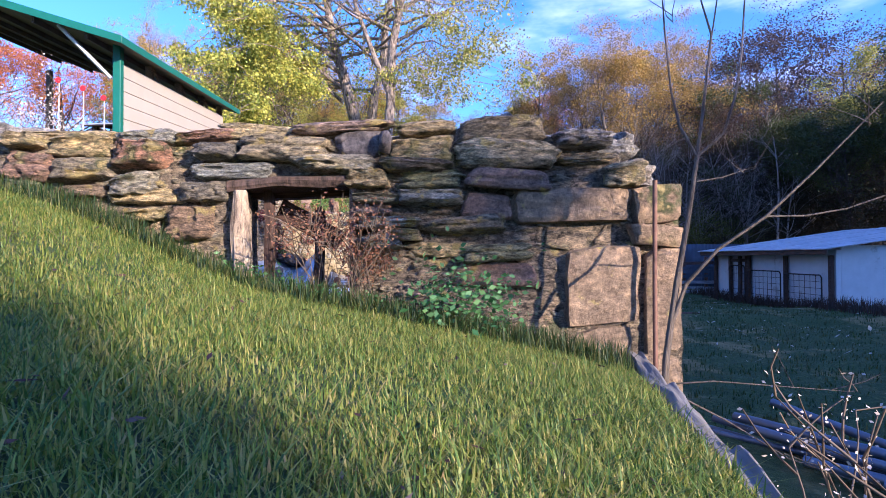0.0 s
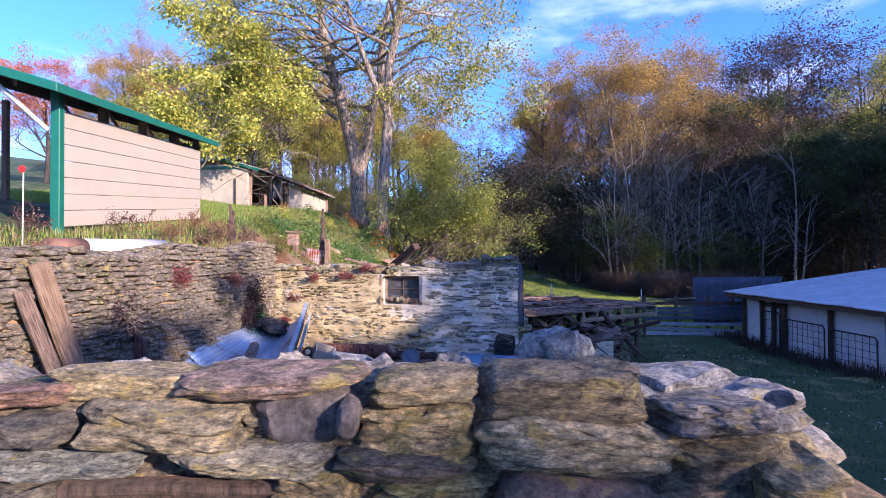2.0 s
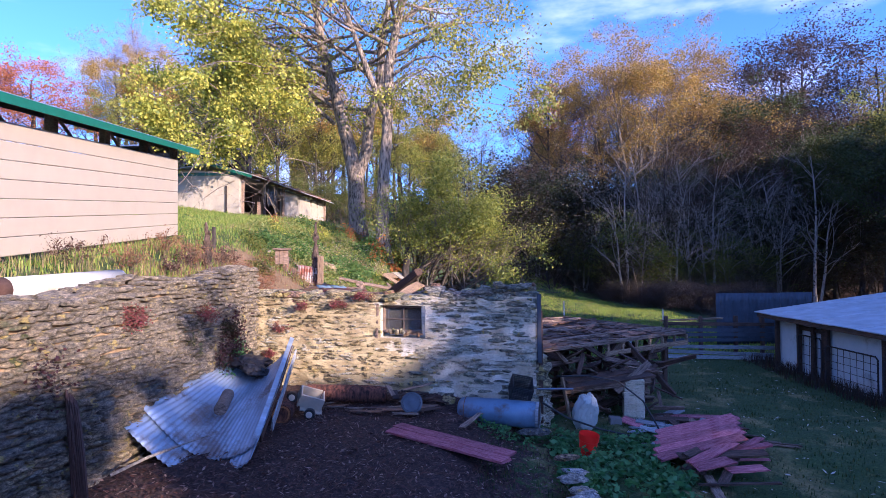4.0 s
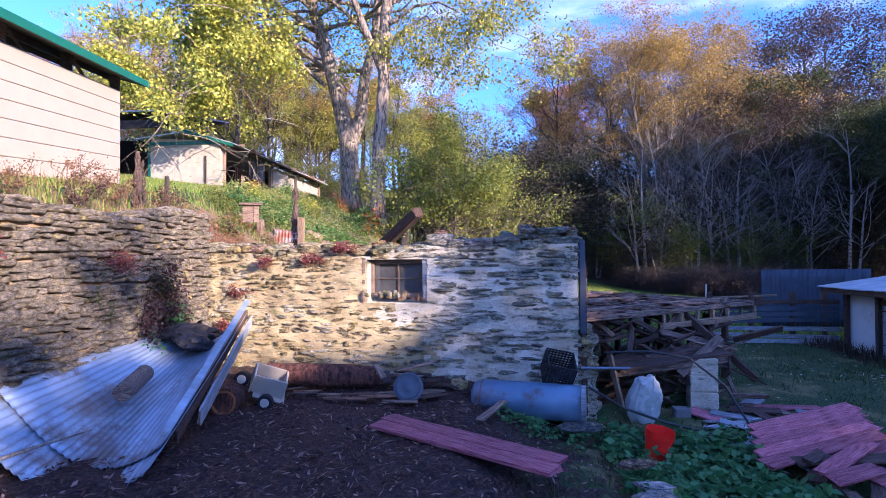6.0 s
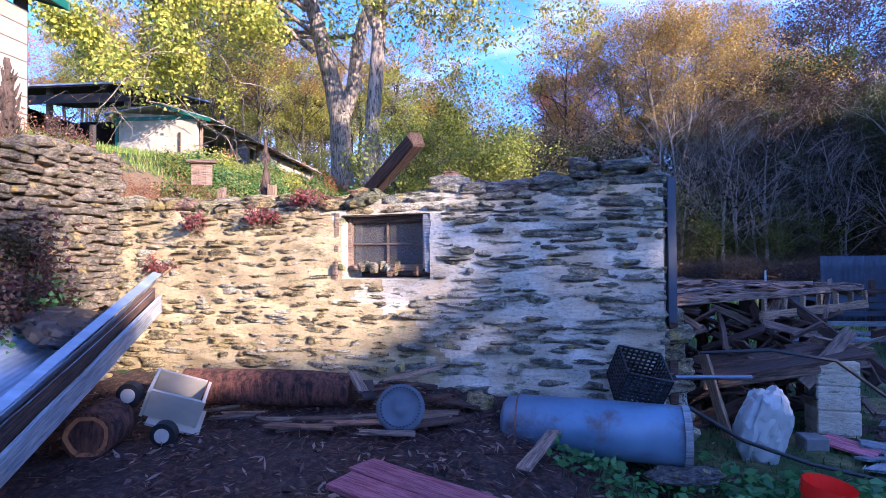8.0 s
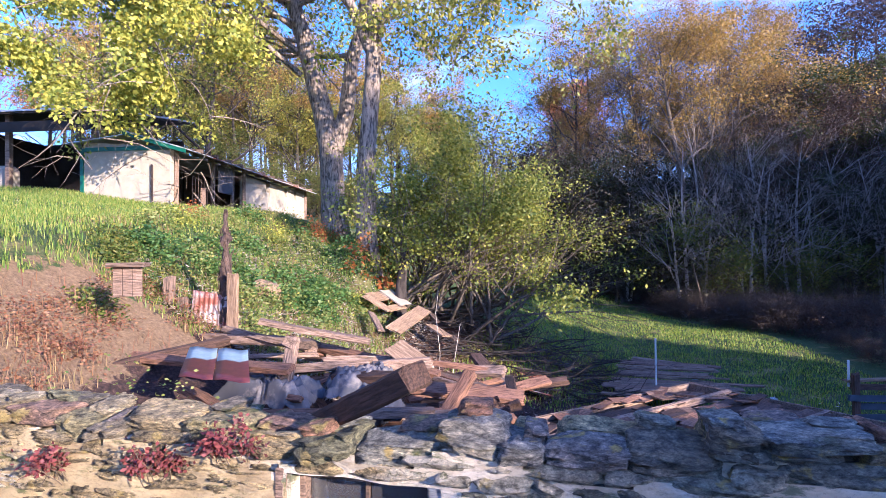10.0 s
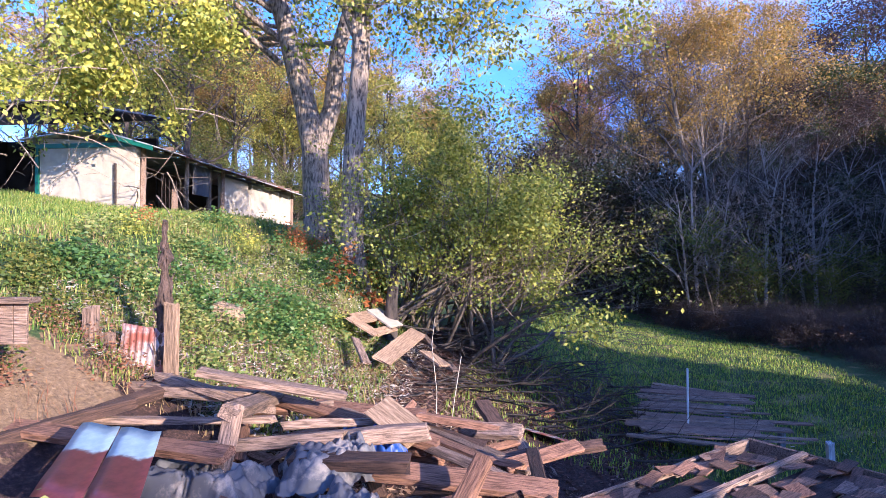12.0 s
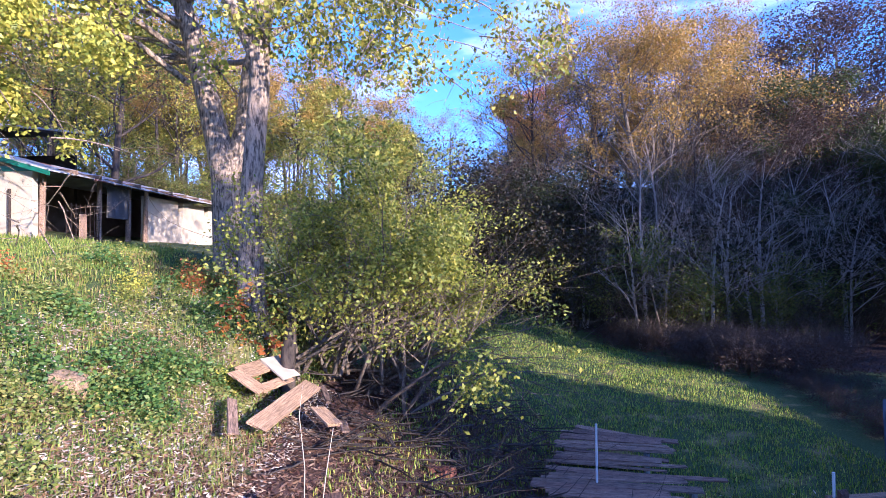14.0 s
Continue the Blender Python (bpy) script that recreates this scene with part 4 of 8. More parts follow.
def make_tree(name, seed, height, radius, label, bark_mat, leaf_mat, depth=4, per=6, size=0.16, scatter=0.3, spread=0.5, ratio=0.66, clear=0.35, kids=(2, 3), limbs=0, reach=0.26, bend=0.12, stems=1, gap=-0.05):
    """A tree with one or several stems, ascending limbs and leaves in clumps with gaps between them."""
    r = random.Random(seed)
    segs, tips = [], []
    for n in range(stems):
        turn, fan = 2.4 * n + seed, (0.0 if stems == 1 else height * r.uniform(0.07, 0.14))
        tall = height * (1.0 if n == 0 else r.uniform(0.72, 0.95))
        pts = []
        for k in range(9):
            t = k / 8
            pts.append(Vector((bend * height * 0.1 * math.sin(t * 5 + turn) + fan * math.cos(turn) * t ** 1.3 + r.gauss(0, 0.02 * radius * 10 * t),
                               bend * height * 0.1 * math.cos(t * 4 + turn) + fan * math.sin(turn) * t ** 1.3, tall * 0.80 * t - 0.3)))
        rad = [radius * (1.3 if k == 0 else 1) * (1 - 0.86 * k / 8) * (1.0 if n == 0 else 0.8) for k in range(9)]
        segs.append((pts, rad, 4))
        for k in range(limbs or int(5 + height * 0.5)):
            t = r.uniform(clear, 1.0)
            i = min(7, int(t * 8))
            at = pts[i].lerp(pts[i + 1], t * 8 - i)
            a = r.uniform(0, 2 * math.pi)
            grow(r, at, (math.cos(a), math.sin(a), r.uniform(0.3, 1.3)), height * reach * (1.3 - 0.75 * t) * r.uniform(0.7, 1.15), rad[i] * 0.42, depth - 2, segs, tips, 0.0, spread, ratio, kids)
    tree = thing(name, (0, 0, 0), label, "tree", "trees of the wood")
    part_mesh("trunk", limbs_mesh("trunk", segs, bark_mat), tree)
    if per:
        tips = [t for t in tips if noise.noise(t * 0.42 + Vector((seed, 0, 0))) > gap]
        part_mesh("crown", quads_mesh("crown", leaf_quads(tips, seed, per, size, scatter), leaf_mat), tree)
    return tree


def place(ob, x, y, rz=0.0, s=1.0, sink=0.15):
    ob.matrix_world = pose(x, y, gz(x, y) - sink, 0, 0, rz) @ Matrix.Diagonal((s, s, s, 1))


def place_copy(ob, x, y, rz=0.0, s=1.0, sink=0.15):
    c = copy_thing(ob, pose(x, y, gz(x, y) - sink, 0, 0, rz))
    c.scale = (s, s, s * 1.0)
    return c


def rooted(name, base, segs, leaf_sets, bark_mat, label, category="tree", stem="trunk"):
    """A plant built in world places, hung under an Empty at its foot."""
    plant = thing(name, base, label, category)
    back = Matrix.Translation(-Vector(base))
    me = limbs_mesh(stem, segs, bark_mat)
    me.transform(back)
    part_mesh(stem, me, plant)
    for pname, quads, mat in leaf_sets:
        if len(quads):
            me = quads_mesh(pname, np.asarray(quads) - np.array(base), mat)
            tagged(part_mesh(pname, me, plant), kind="stuff")
    return plant


def great_tree():
    """The great tree on the bank: a forked pale stem and a second one before it."""
    r = random.Random(5)
    segs, tips = [], []
    stems = [
        ([(-5.15, 23.3, 3.6), (-5.25, 23.3, 5.0), (-5.4, 23.3, 7.0), (-5.6, 23.3, 8.2), (-6.3, 23.3, 10.6), (-6.9, 23.3, 12.6), (-7.25, 23.3, 15.3), (-7.6, 23.4, 18)], [0.62, 0.45, 0.40, 0.36, 0.30, 0.25, 0.18, 0.07]),
        ([(-5.35, 23.3, 7.0), (-4.95, 23.3, 8.2), (-4.7, 23.3, 9.8), (-4.35, 23.3, 11.0), (-4.1, 23.2, 13.4), (-3.5, 23.0, 16), (-3.2, 22.9, 18.5)], [0.34, 0.28, 0.25, 0.23, 0.19, 0.13, 0.05]),
        ([(-3.70, 20.6, 3.3), (-3.66, 20.55, 4.3), (-3.62, 20.5, 6.4), (-3.48, 20.5, 8.4), (-3.38, 20.5, 10.9), (-2.95, 20.4, 13), (-2.3, 20.2, 15.5), (-1.7, 20.0, 18)], [0.52, 0.31, 0.26, 0.24, 0.22, 0.18, 0.13, 0.06]),
        ([(-3.55, 20.5, 9.0), (-4.2, 20.4, 10.6), (-4.9, 20.2, 12.5), (-5.3, 20.0, 14.5)], [0.15, 0.13, 0.1, 0.05]),
    ]
    for n, (pts, rad) in enumerate(stems):
        v = [Vector(p) for p in pts]
        for k in range(1, len(v) - 1):
            v[k] += Vector((r.gauss(0, 0.05), r.gauss(0, 0.05), 0))
        segs.append((v, [q * 0.84 for q in rad], 5))
        for k in range(15 if n != 3 else 7):
            t = r.uniform(0.52 if n != 1 else 0.35, 1.0) * (len(v) - 1)
            i = min(len(v) - 2, int(t))
            at = v[i].lerp(v[i + 1], t - i)
            a = r.uniform(0, 2 * math.pi)
            grow(r, at, (math.cos(a) - 0.25, math.sin(a), r.uniform(-0.1, 0.8)), r.uniform(2.2, 4.2), min(0.085, rad[i] * 0.42), 3, segs, tips, 0.03, 0.5, 0.66, (2, 3))
    # boughs that hang low over the bank towards the barns
    for k in range(7):
        at = Vector((-6.3 - 0.12 * k, 23.2 - 0.1 * k, 10.4 + 0.6 * k))
        grow(r, at, (-1.0, r.uniform(-0.9, 0.1), r.uniform(-0.1, 0.5)), r.uniform(2.2, 3.4), 0.06, 3, segs, tips, 0.05, 0.5, 0.68, (2, 3))
    thick = []
    for k in range(120):                                    # dense drooping boughs on the barn side
        c = Vector((-9.6 + r.gauss(0, 1.5), 20.8 + r.gauss(0, 1.1), 11.2 + r.gauss(0, 2.2)))
        grow(r, c, (r.gauss(-0.2, 0.7), r.gauss(-0.1, 0.7), r.uniform(-0.7, 0.4)), r.uniform(0.8, 1.6), 0.02, 2, segs, thick, 0.10, 0.5, 0.7, (2, 3))
    thick = [t for t in thick if t.z > 7.6 + 0.5 * math.sin(t.x * 2) and noise.noise(t * 0.75) > 0.06]
    for k in range(7):
        a = Vector((-6.3 - 0.13 * k, 23.25, 9.4 + 0.75 * k))
        c = Vector((-9.0 - 0.35 * (k % 4), 21.2 - 0.3 * (k % 3), 10.2 + 0.6 * k))
        m1, m2 = a.lerp(c, 0.33) + Vector((0, 0, 0.5)), a.lerp(c, 0.68) + Vector((r.gauss(0, 0.2), r.gauss(0, 0.2), 0.65))
        segs.append(([a, m1, m2, c], [0.09, 0.07, 0.05, 0.03], 3))
    airy = []
    for k in range(46):                                     # thin hanging boughs on the meadow side
        c = Vector((-1.1 + r.gauss(0, 1.15), 20.6 + r.gauss(0, 0.8), 10.6 + r.gauss(0, 1.3)))
        grow(r, c, (r.gauss(0.3, 0.6), r.gauss(0, 0.6), r.uniform(-0.6, 0.3)), r.uniform(0.8, 1.6), 0.014, 2, segs, airy, 0.08, 0.5, 0.7, (2, 3))
    airy = [t for t in airy if t.z > 8.5 + 0.3 * math.sin(t.x * 3)]
    for k in range(6):
        a = Vector((-3.3 + 0.1 * k, 20.45, 9.8 + 0.7 * k))
        c = Vector((-1.4 + 0.5 * (k % 4), 20.6 - 0.3 * (k % 3), 10.2 + 0.5 * k))
        segs.append(([a, a.lerp(c, 0.35) + Vector((0, 0, 0.45)), a.lerp(c, 0.7) + Vector((0, r.gauss(0, 0.2), 0.5)), c], [0.07, 0.05, 0.035, 0.02], 3))
    quads = leaf_quads(tips, 51, 8, 0.125, 0.26, 0.6)
    left = quads[:, 0, 0] < -6.0
    keep = left | (np.random.default_rng(2).random(len(quads)) < 0.7)
    quads = quads[keep]
    return rooted("tree", (-4.5, 21.8, 3.2), segs, [("crown", quads, M_LEAF_Y), ("hanging_crown", leaf_quads(airy, 53, 12, 0.115, 0.2, 0.8), M_LEAF_Y), ("yellow_crown", leaf_quads(thick, 52, 36, 0.13, 0.25, 0.7), M_LEAF_B)], M_BARK, "tall pale-barked tree with forked stems and thin yellow-green leaves")


great_tree()


def mid_shrub():
    """The broad thicket beside the great tree, leafy on one flank and bare on the other."""
    r = random.Random(9)
    segs, tips = [], []
    for k in range(64):
        a = r.uniform(-0.5, 1.5)
        base = Vector((-2.3 + r.uniform(-0.8, 1.9), 21.8 + r.uniform(-1.2, 1.6), 2.3))
        base.z = gz(base.x, base.y) + r.uniform(0.0, 0.5)
        reach = r.uniform(1.4, 2.7) * (1.0 if a < 0.5 else 1.05)
        grow(r, base, (math.sin(a) * 1.2, r.gauss(0, 0.4), math.cos(a) * 1.2), reach, 0.045, 3, segs, tips, 0.02 if a < 0.5 else 0.055, 0.45, 0.74, (2, 3))
    pts = np.array([tuple(t) for t in tips if noise.noise(t * 0.9) > 0.03 and t.z > 2.3 + 0.25 * max(0.0, t.x + 1.2)])
    rg = np.random.default_rng(4)
    chance = np.clip(0.97 - 0.21 * (pts[:, 0] + 1.2), 0.08, 0.97)
    return rooted("shrub", (-2.0, 21.6, 2.5), segs, [("foliage", leaf_quads(pts[rg.random(len(pts)) < chance], 91, 40, 0.078, 0.20, 0.5), M_LEAF_T)], M_BARK4,
                  "broad tangled thicket with yellow-green leaves and bare drooping twigs", "shrub", "branchwork")


mid_shrub()
OAK = make_tree("tree", 101, 16, 0.24, "tall forest tree with rusty autumn leaves", M_BARK2, M_LEAF_O, 5, 22, 0.105, 0.27, clear=0.40, limbs=20, gap=0.10)
POPLAR = make_tree("tree", 102, 17, 0.19, "slender forest tree with a thin golden top", M_BARK2, M_LEAF_GOLD, 5, 17, 0.13, 0.26, clear=0.55, limbs=17, reach=0.2, gap=0.04)
GOLD = make_tree("tree", 109, 20, 0.24, "tall many-stemmed tree in full golden leaf", M_BARK4, M_LEAF_GOLD, 5, 12, 0.115, 0.27, clear=0.42, limbs=15, reach=0.23, stems=3, gap=0.03)
GREENT = make_tree("tree", 103, 12, 0.22, "forest tree with dull green leaves", M_BARK2, M_LEAF_G, 5, 14, 0.13, 0.28, clear=0.3, limbs=18, gap=0.03)
YELLOW = make_tree("tree", 104, 12, 0.22, "broad tree with bright yellow-green leaves", M_BARK2, M_LEAF_Y, 5, 15, 0.13, 0.28, 0.55, clear=0.25, limbs=18, gap=0.02)
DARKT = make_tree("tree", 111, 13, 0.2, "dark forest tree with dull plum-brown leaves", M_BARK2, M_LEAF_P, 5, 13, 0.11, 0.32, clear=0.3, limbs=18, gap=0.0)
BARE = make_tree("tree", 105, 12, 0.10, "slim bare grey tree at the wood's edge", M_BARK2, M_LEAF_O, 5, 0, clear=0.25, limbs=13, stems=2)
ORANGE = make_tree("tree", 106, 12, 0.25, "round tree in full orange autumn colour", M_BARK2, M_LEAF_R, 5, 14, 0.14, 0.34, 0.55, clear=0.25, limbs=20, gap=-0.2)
UNDER = make_tree("shrub", 107, 4.5, 0.05, "twiggy undergrowth at the wood's edge, darkened for shade", M_BARK2, M_LEAF_D, 4, 14, 0.11, 0.36, clear=0.05, limbs=14, reach=0.4, bend=0.6)
tagged(UNDER, category="shrub", group="undergrowth")
LEAFY = make_tree("shrub", 110, 5.5, 0.06, "green leafy shrub at the wood's edge", M_BARK4, M_LEAF_E, 5, 5, 0.10, 0.24, clear=0.12, limbs=13, reach=0.34, bend=0.5, stems=2, gap=0.02)
tagged(LEAFY, category="shrub", group="undergrowth")
BRAMBLE = make_tree("bramble", 112, 1.5, 0.012, "low purple-brown bramble at the meadow's edge", M_BARK2, M_LEAF_P, 4, 7, 0.06, 0.16, clear=0.05, limbs=16, reach=0.55, bend=0.8, stems=2, gap=-0.1)
tagged(BRAMBLE, category="bramble", group="undergrowth")
place(BRAMBLE, 12.2, 19.9, 0, 0.4)
PALE = make_tree("tree", 108, 11, 0.11, "slim pale bare tree at the wood's edge", M_BARK3, M_LEAF_O, 5, 0, clear=0.3, limbs=12, reach=0.22, stems=2)
rw = random.Random(77)
place(PALE, 8.6, 34.2)
for k, (x, y, s) in enumerate(((5.0, 38.5, 0.9), (12.5, 34.5, 1.05), (16.5, 35.0, 0.95), (10.2, 36.2, 1.1), (6.6, 36.6, 0.8), (9.6, 34.3, 0.75), (11.4, 33.9, 0.9), (13.6, 34.1, 1.0), (14.8, 34.6, 0.8), (17.6, 34.4, 0.9), (3.6, 37.9, 0.8), (19.0, 33.0, 1.0))):
    place_copy(PALE, x, y, 47 * k, s)
place(OAK, 9.4, 45)
place(POPLAR, 5.3, 44, 0, 1.02)
place(GOLD, 10.6, 38.5, 30, 0.98)
place(GREENT, 17.0, 39.5, 0, 1.1)
place(YELLOW, -14.5, 33)
place(DARKT, 21.4, 47, 0, 1.1)
place(BARE, 11.1, 35.2)
place(ORANGE, -30, 34, 0, 0.85)
place(UNDER, 6.2, 37.4)
place(LEAFY, 6.4, 37.4)
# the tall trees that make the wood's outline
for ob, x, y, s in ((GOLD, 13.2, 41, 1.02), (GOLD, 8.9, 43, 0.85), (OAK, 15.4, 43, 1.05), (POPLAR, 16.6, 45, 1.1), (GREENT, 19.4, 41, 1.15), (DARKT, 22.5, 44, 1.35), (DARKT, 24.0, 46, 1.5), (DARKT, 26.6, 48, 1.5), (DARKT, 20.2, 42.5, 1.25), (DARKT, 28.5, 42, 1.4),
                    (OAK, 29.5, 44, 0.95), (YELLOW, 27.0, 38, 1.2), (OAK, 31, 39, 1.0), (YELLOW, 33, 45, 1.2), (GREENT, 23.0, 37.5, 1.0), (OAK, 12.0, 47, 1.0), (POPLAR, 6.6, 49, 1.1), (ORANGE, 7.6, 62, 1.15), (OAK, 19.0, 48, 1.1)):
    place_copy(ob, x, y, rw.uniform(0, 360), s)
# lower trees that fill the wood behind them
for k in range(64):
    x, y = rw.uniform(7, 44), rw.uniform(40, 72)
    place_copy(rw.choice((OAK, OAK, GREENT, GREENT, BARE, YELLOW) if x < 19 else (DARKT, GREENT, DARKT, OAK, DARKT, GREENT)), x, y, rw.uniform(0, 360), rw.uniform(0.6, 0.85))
for k in range(22):
    x = rw.uniform(-5, 6)
    place_copy(rw.choice((OAK, YELLOW, BARE, BARE)), x, rw.uniform(42, 60), rw.uniform(0, 360), rw.uniform(0.55, 0.72))
for k in range(30):
    x = rw.uniform(2.5, 27)
    place_copy(rw.choice((BARE, DARKT, BARE, GREENT)), x, rw.uniform(35.4, 40) + 2.0 * float(sst(8, 3, x)), rw.uniform(0, 360), rw.uniform(0.6, 1.0))
def edge_y(x):
    return 34.0 + 3.6 * float(sst(9.0, 4.0, x))


for k in range(16):
    x = rw.uniform(3.5, 19)
    place_copy(LEAFY, x, edge_y(x) + rw.uniform(-0.4, 2.0), rw.uniform(0, 360), rw.uniform(0.6, 1.1))
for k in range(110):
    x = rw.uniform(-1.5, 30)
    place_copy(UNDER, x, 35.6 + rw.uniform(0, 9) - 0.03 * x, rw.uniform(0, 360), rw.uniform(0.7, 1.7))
for k in range(46):
    place_copy(rw.choice((GOLD, YELLOW, YELLOW, YELLOW, POPLAR)), rw.uniform(-40, -3), rw.uniform(41, 74), rw.uniform(0, 360), rw.uniform(0.65, 0.9))
for ob, x, y, s in ((YELLOW, -12.5, 40, 0.8), (YELLOW, -17.5, 33, 0.8), (YELLOW, -8.5, 42, 0.8), (ORANGE, -34, 32, 0.85), (OAK, -22, 42, 0.75), (ORANGE, -27, 44, 0.7), (YELLOW, -5.5, 40, 0.7), (YELLOW, -2.5, 42, 0.7), (OAK, -15.5, 40, 0.75)):
    place_copy(ob, x, y, rw.uniform(0, 360), s)
for k in range(26):
    place_copy(rw.choice((YELLOW, YELLOW, POPLAR)), rw.uniform(-30, -5), rw.uniform(39.5, 48), rw.uniform(0, 360), rw.uniform(0.6, 0.85))
low = random.Random(78)
for k in range(30):
    place_copy(LEAFY, -26 + 0.62 * k + low.uniform(-0.5, 0.5), low.uniform(37.6, 41.5), low.uniform(0, 360), low.uniform(0.5, 0.95))
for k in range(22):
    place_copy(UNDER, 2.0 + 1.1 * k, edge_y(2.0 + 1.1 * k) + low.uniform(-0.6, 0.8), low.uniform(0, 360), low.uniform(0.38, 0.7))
for k in range(150):                                        # brambles along the edge of the meadow
    y = 20.6 + 0.096 * k
    x = 9.9 - 0.5 * max(y - 29.0, 0) + abs(low.gauss(0, 2.0))
    place_copy(BRAMBLE, x + (0.4 if y < 28 else 0.0), y, low.uniform(0, 360), low.uniform(0.3, 0.5) if y < 28 else low.uniform(0.6, 1.2), 0.03)
# an unseen row of trees added on the sunny side, which throws the yard into shade
def column_leaves(seed, x0, y0, z0, z1, clear, count=0):
    """Leaf places of a slender tree, leafy from the share clear of its height upwards."""
    rg = np.random.default_rng(seed)
    n = count or int(850 * (1 - clear) + 90)
    h = rg.uniform(clear, 1.0, n)
    wide = 0.62 * np.sqrt(np.clip((1.03 - h) / (1.03 - clear) * 2.2, 0.05, 1)) if clear < 0.8 else np.full(n, 0.3 if count else 0.4)
    a, d = rg.uniform(0, 2 * np.pi, n), np.sqrt(rg.uniform(0.02, 1, n))
    spots = np.stack([x0 + np.cos(a) * d * wide, y0 + np.sin(a) * d * wide, z0 + (z1 - z0) * h], 1)
    if z1 > 13:                                             # the tallest have thin, broken crowns, so that their shade is dappled
        spots = spots[[noise.noise(Vector(p) * 1.5) > 0.02 for p in spots]]
    return spots


# heights and gaps are set by where sun and shade should fall
# stretches along y: from, to, height of the leafy trees; height, clear share and leaves (0: many) of those with a bare stem
SCREEN = ((-27, -22, 7.0, None), (-22, -18.6, 9.3, None), (-18.8, -17.8, 8.8, None), (-18.0, -15.9, 7.2, None), (-15.9, -14.6, 7.2, None), (-15.55, -14.55, 7.0, (9.5, 0.925, 23)),
          (-14.8, -12.8, 6.8, (10.2, 0.93, 0)), (-12.8, -11.9, 10.1, None), (-11.8, -9.4, 9.7, (11.3, 0.84, 18)), (-9.8, -7.1, 8.85, None), (-7.1, -4.4, 8.3, (10.25, 0.80, 56)), (-4.4, -1.0, 8.4, None), (-1.0, 4.0, 7.8, None),
          (0.9, 3.4, 7.6, (15.6, 0.77, 0)), (4.0, 15.0, 9.8, None), (15.6, 17.6, 4.2, (11.0, 0.72, 0)), (17.6, 21.2, 4.4, (11.0, 0.72, 0)), (21.0, 23.0, 9.6, None))
leaves, stems = [], []
for y0, y1, top, other in SCREEN:
    n = int((y1 - y0 - 0.5) / 0.42) + 1
    for k in range(n):
        y = y0 + 0.5 + k * (y1 - y0 - 1.0) / max(1, n - 1)
        for z1, clear, count in ((top, 0.04, 0), other) if other else ((top, 0.04, 0),):
            x0 = 20.5 + rw.uniform(-0.25, 0.25)
            base = gz(x0, y) - 0.1
            z1 = base + (z1 - base) * rw.uniform(0.97, 1.02)
            leaves.append(column_leaves(len(leaves), x0, y, base, z1, clear, count))
            stems.append(([Vector((x0, y, base)), Vector((x0 + 0.05, y, base + (z1 - base) * 0.5)), Vector((x0, y, z1 - 0.2))], [0.03, 0.018, 0.008], 3))
shade_trees = thing("tree_row", (20.5, -4, 0.5), "unseen row of slender dull green trees added to shade the yard", "trees", kind="stuff")
back_off = Matrix.Translation((-20.5, 4, -0.5))
me = limbs_mesh("trunk", stems, M_BARK2)
me.transform(back_off)
tagged(part_mesh("trunk", me, shade_trees), kind="stuff")
me = quads_mesh("crown", leaf_quads(np.concatenate(leaves), 201, 1, 0.43, 0.05), M_LEAF_G)
me.transform(back_off)
tagged(part_mesh("crown", me, shade_trees), kind="stuff")
for k in range(24):
    y = 22.6 + k * 0.74
    place_copy(GREENT, (22.5 if y < 29 else 21.0) + rw.uniform(-0.3, 3.0), y, rw.uniform(0, 360), (1.15 if y < 27 else 0.85) * rw.uniform(0.9, 1.05))
for k in range(18):
    place_copy(UNDER, 20.0 + rw.uniform(0, 4), 22.0 + k * 0.9, rw.uniform(0, 360), rw.uniform(0.8, 1.2))
# unseen woods added behind the camera, which close the valley and block low sky light
for k in range(30):
    a = radians(rw.uniform(150, 395))
    d = rw.uniform(30, 48)
    place_copy(rw.choice((OAK, GREENT, YELLOW)), d * math.cos(a) * (1 if math.cos(a) < 0 else 0.9), -6 + d * math.sin(a) * 0.9 if d * math.sin(a) < 4 else -8 - d * 0.2, rw.uniform(0, 360), rw.uniform(0.5, 0.7) if math.cos(a) > 0.2 else rw.uniform(0.8, 1.0))


# ---- ground cover ----
def blades(name, xs, ys, seed, length, width, mat, label, lean=0.45, parent_label=None):
    rg = np.random.default_rng(seed)
    n = len(xs)
    p = np.stack([xs, ys, ground(xs, ys) - 0.01], 1)
    a = rg.uniform(0, 2 * np.pi, n)
    side = np.stack([np.cos(a), np.sin(a), np.zeros(n)], 1)
    fwd = np.stack([-np.sin(a), np.cos(a), np.zeros(n)], 1) * (rg.normal(0, lean, n))[:, None]
    h = (length * rg.uniform(0.45, 1.3, n))[:, None]
    w = (width * rg.uniform(0.6, 1.3, n))[:, None]
    up = np.array([0, 0, 1.0])
    mid = p + up * h * 0.55 + fwd * h * 0.35
    tip = p + up * h * 0.95 + fwd * h
    q1 = np.stack([p - side * w, p + side * w, mid + side * w * 0.8, mid - side * w * 0.8], 1)
    q2 = np.stack([mid - side * w * 0.8, mid + side * w * 0.8, tip + side * w * 0.12, tip - side * w * 0.12], 1)
    me = quads_mesh(name, np.concatenate([q1, q2]), mat)
    return tagged(new(name, me), label, "grass", kind="stuff")


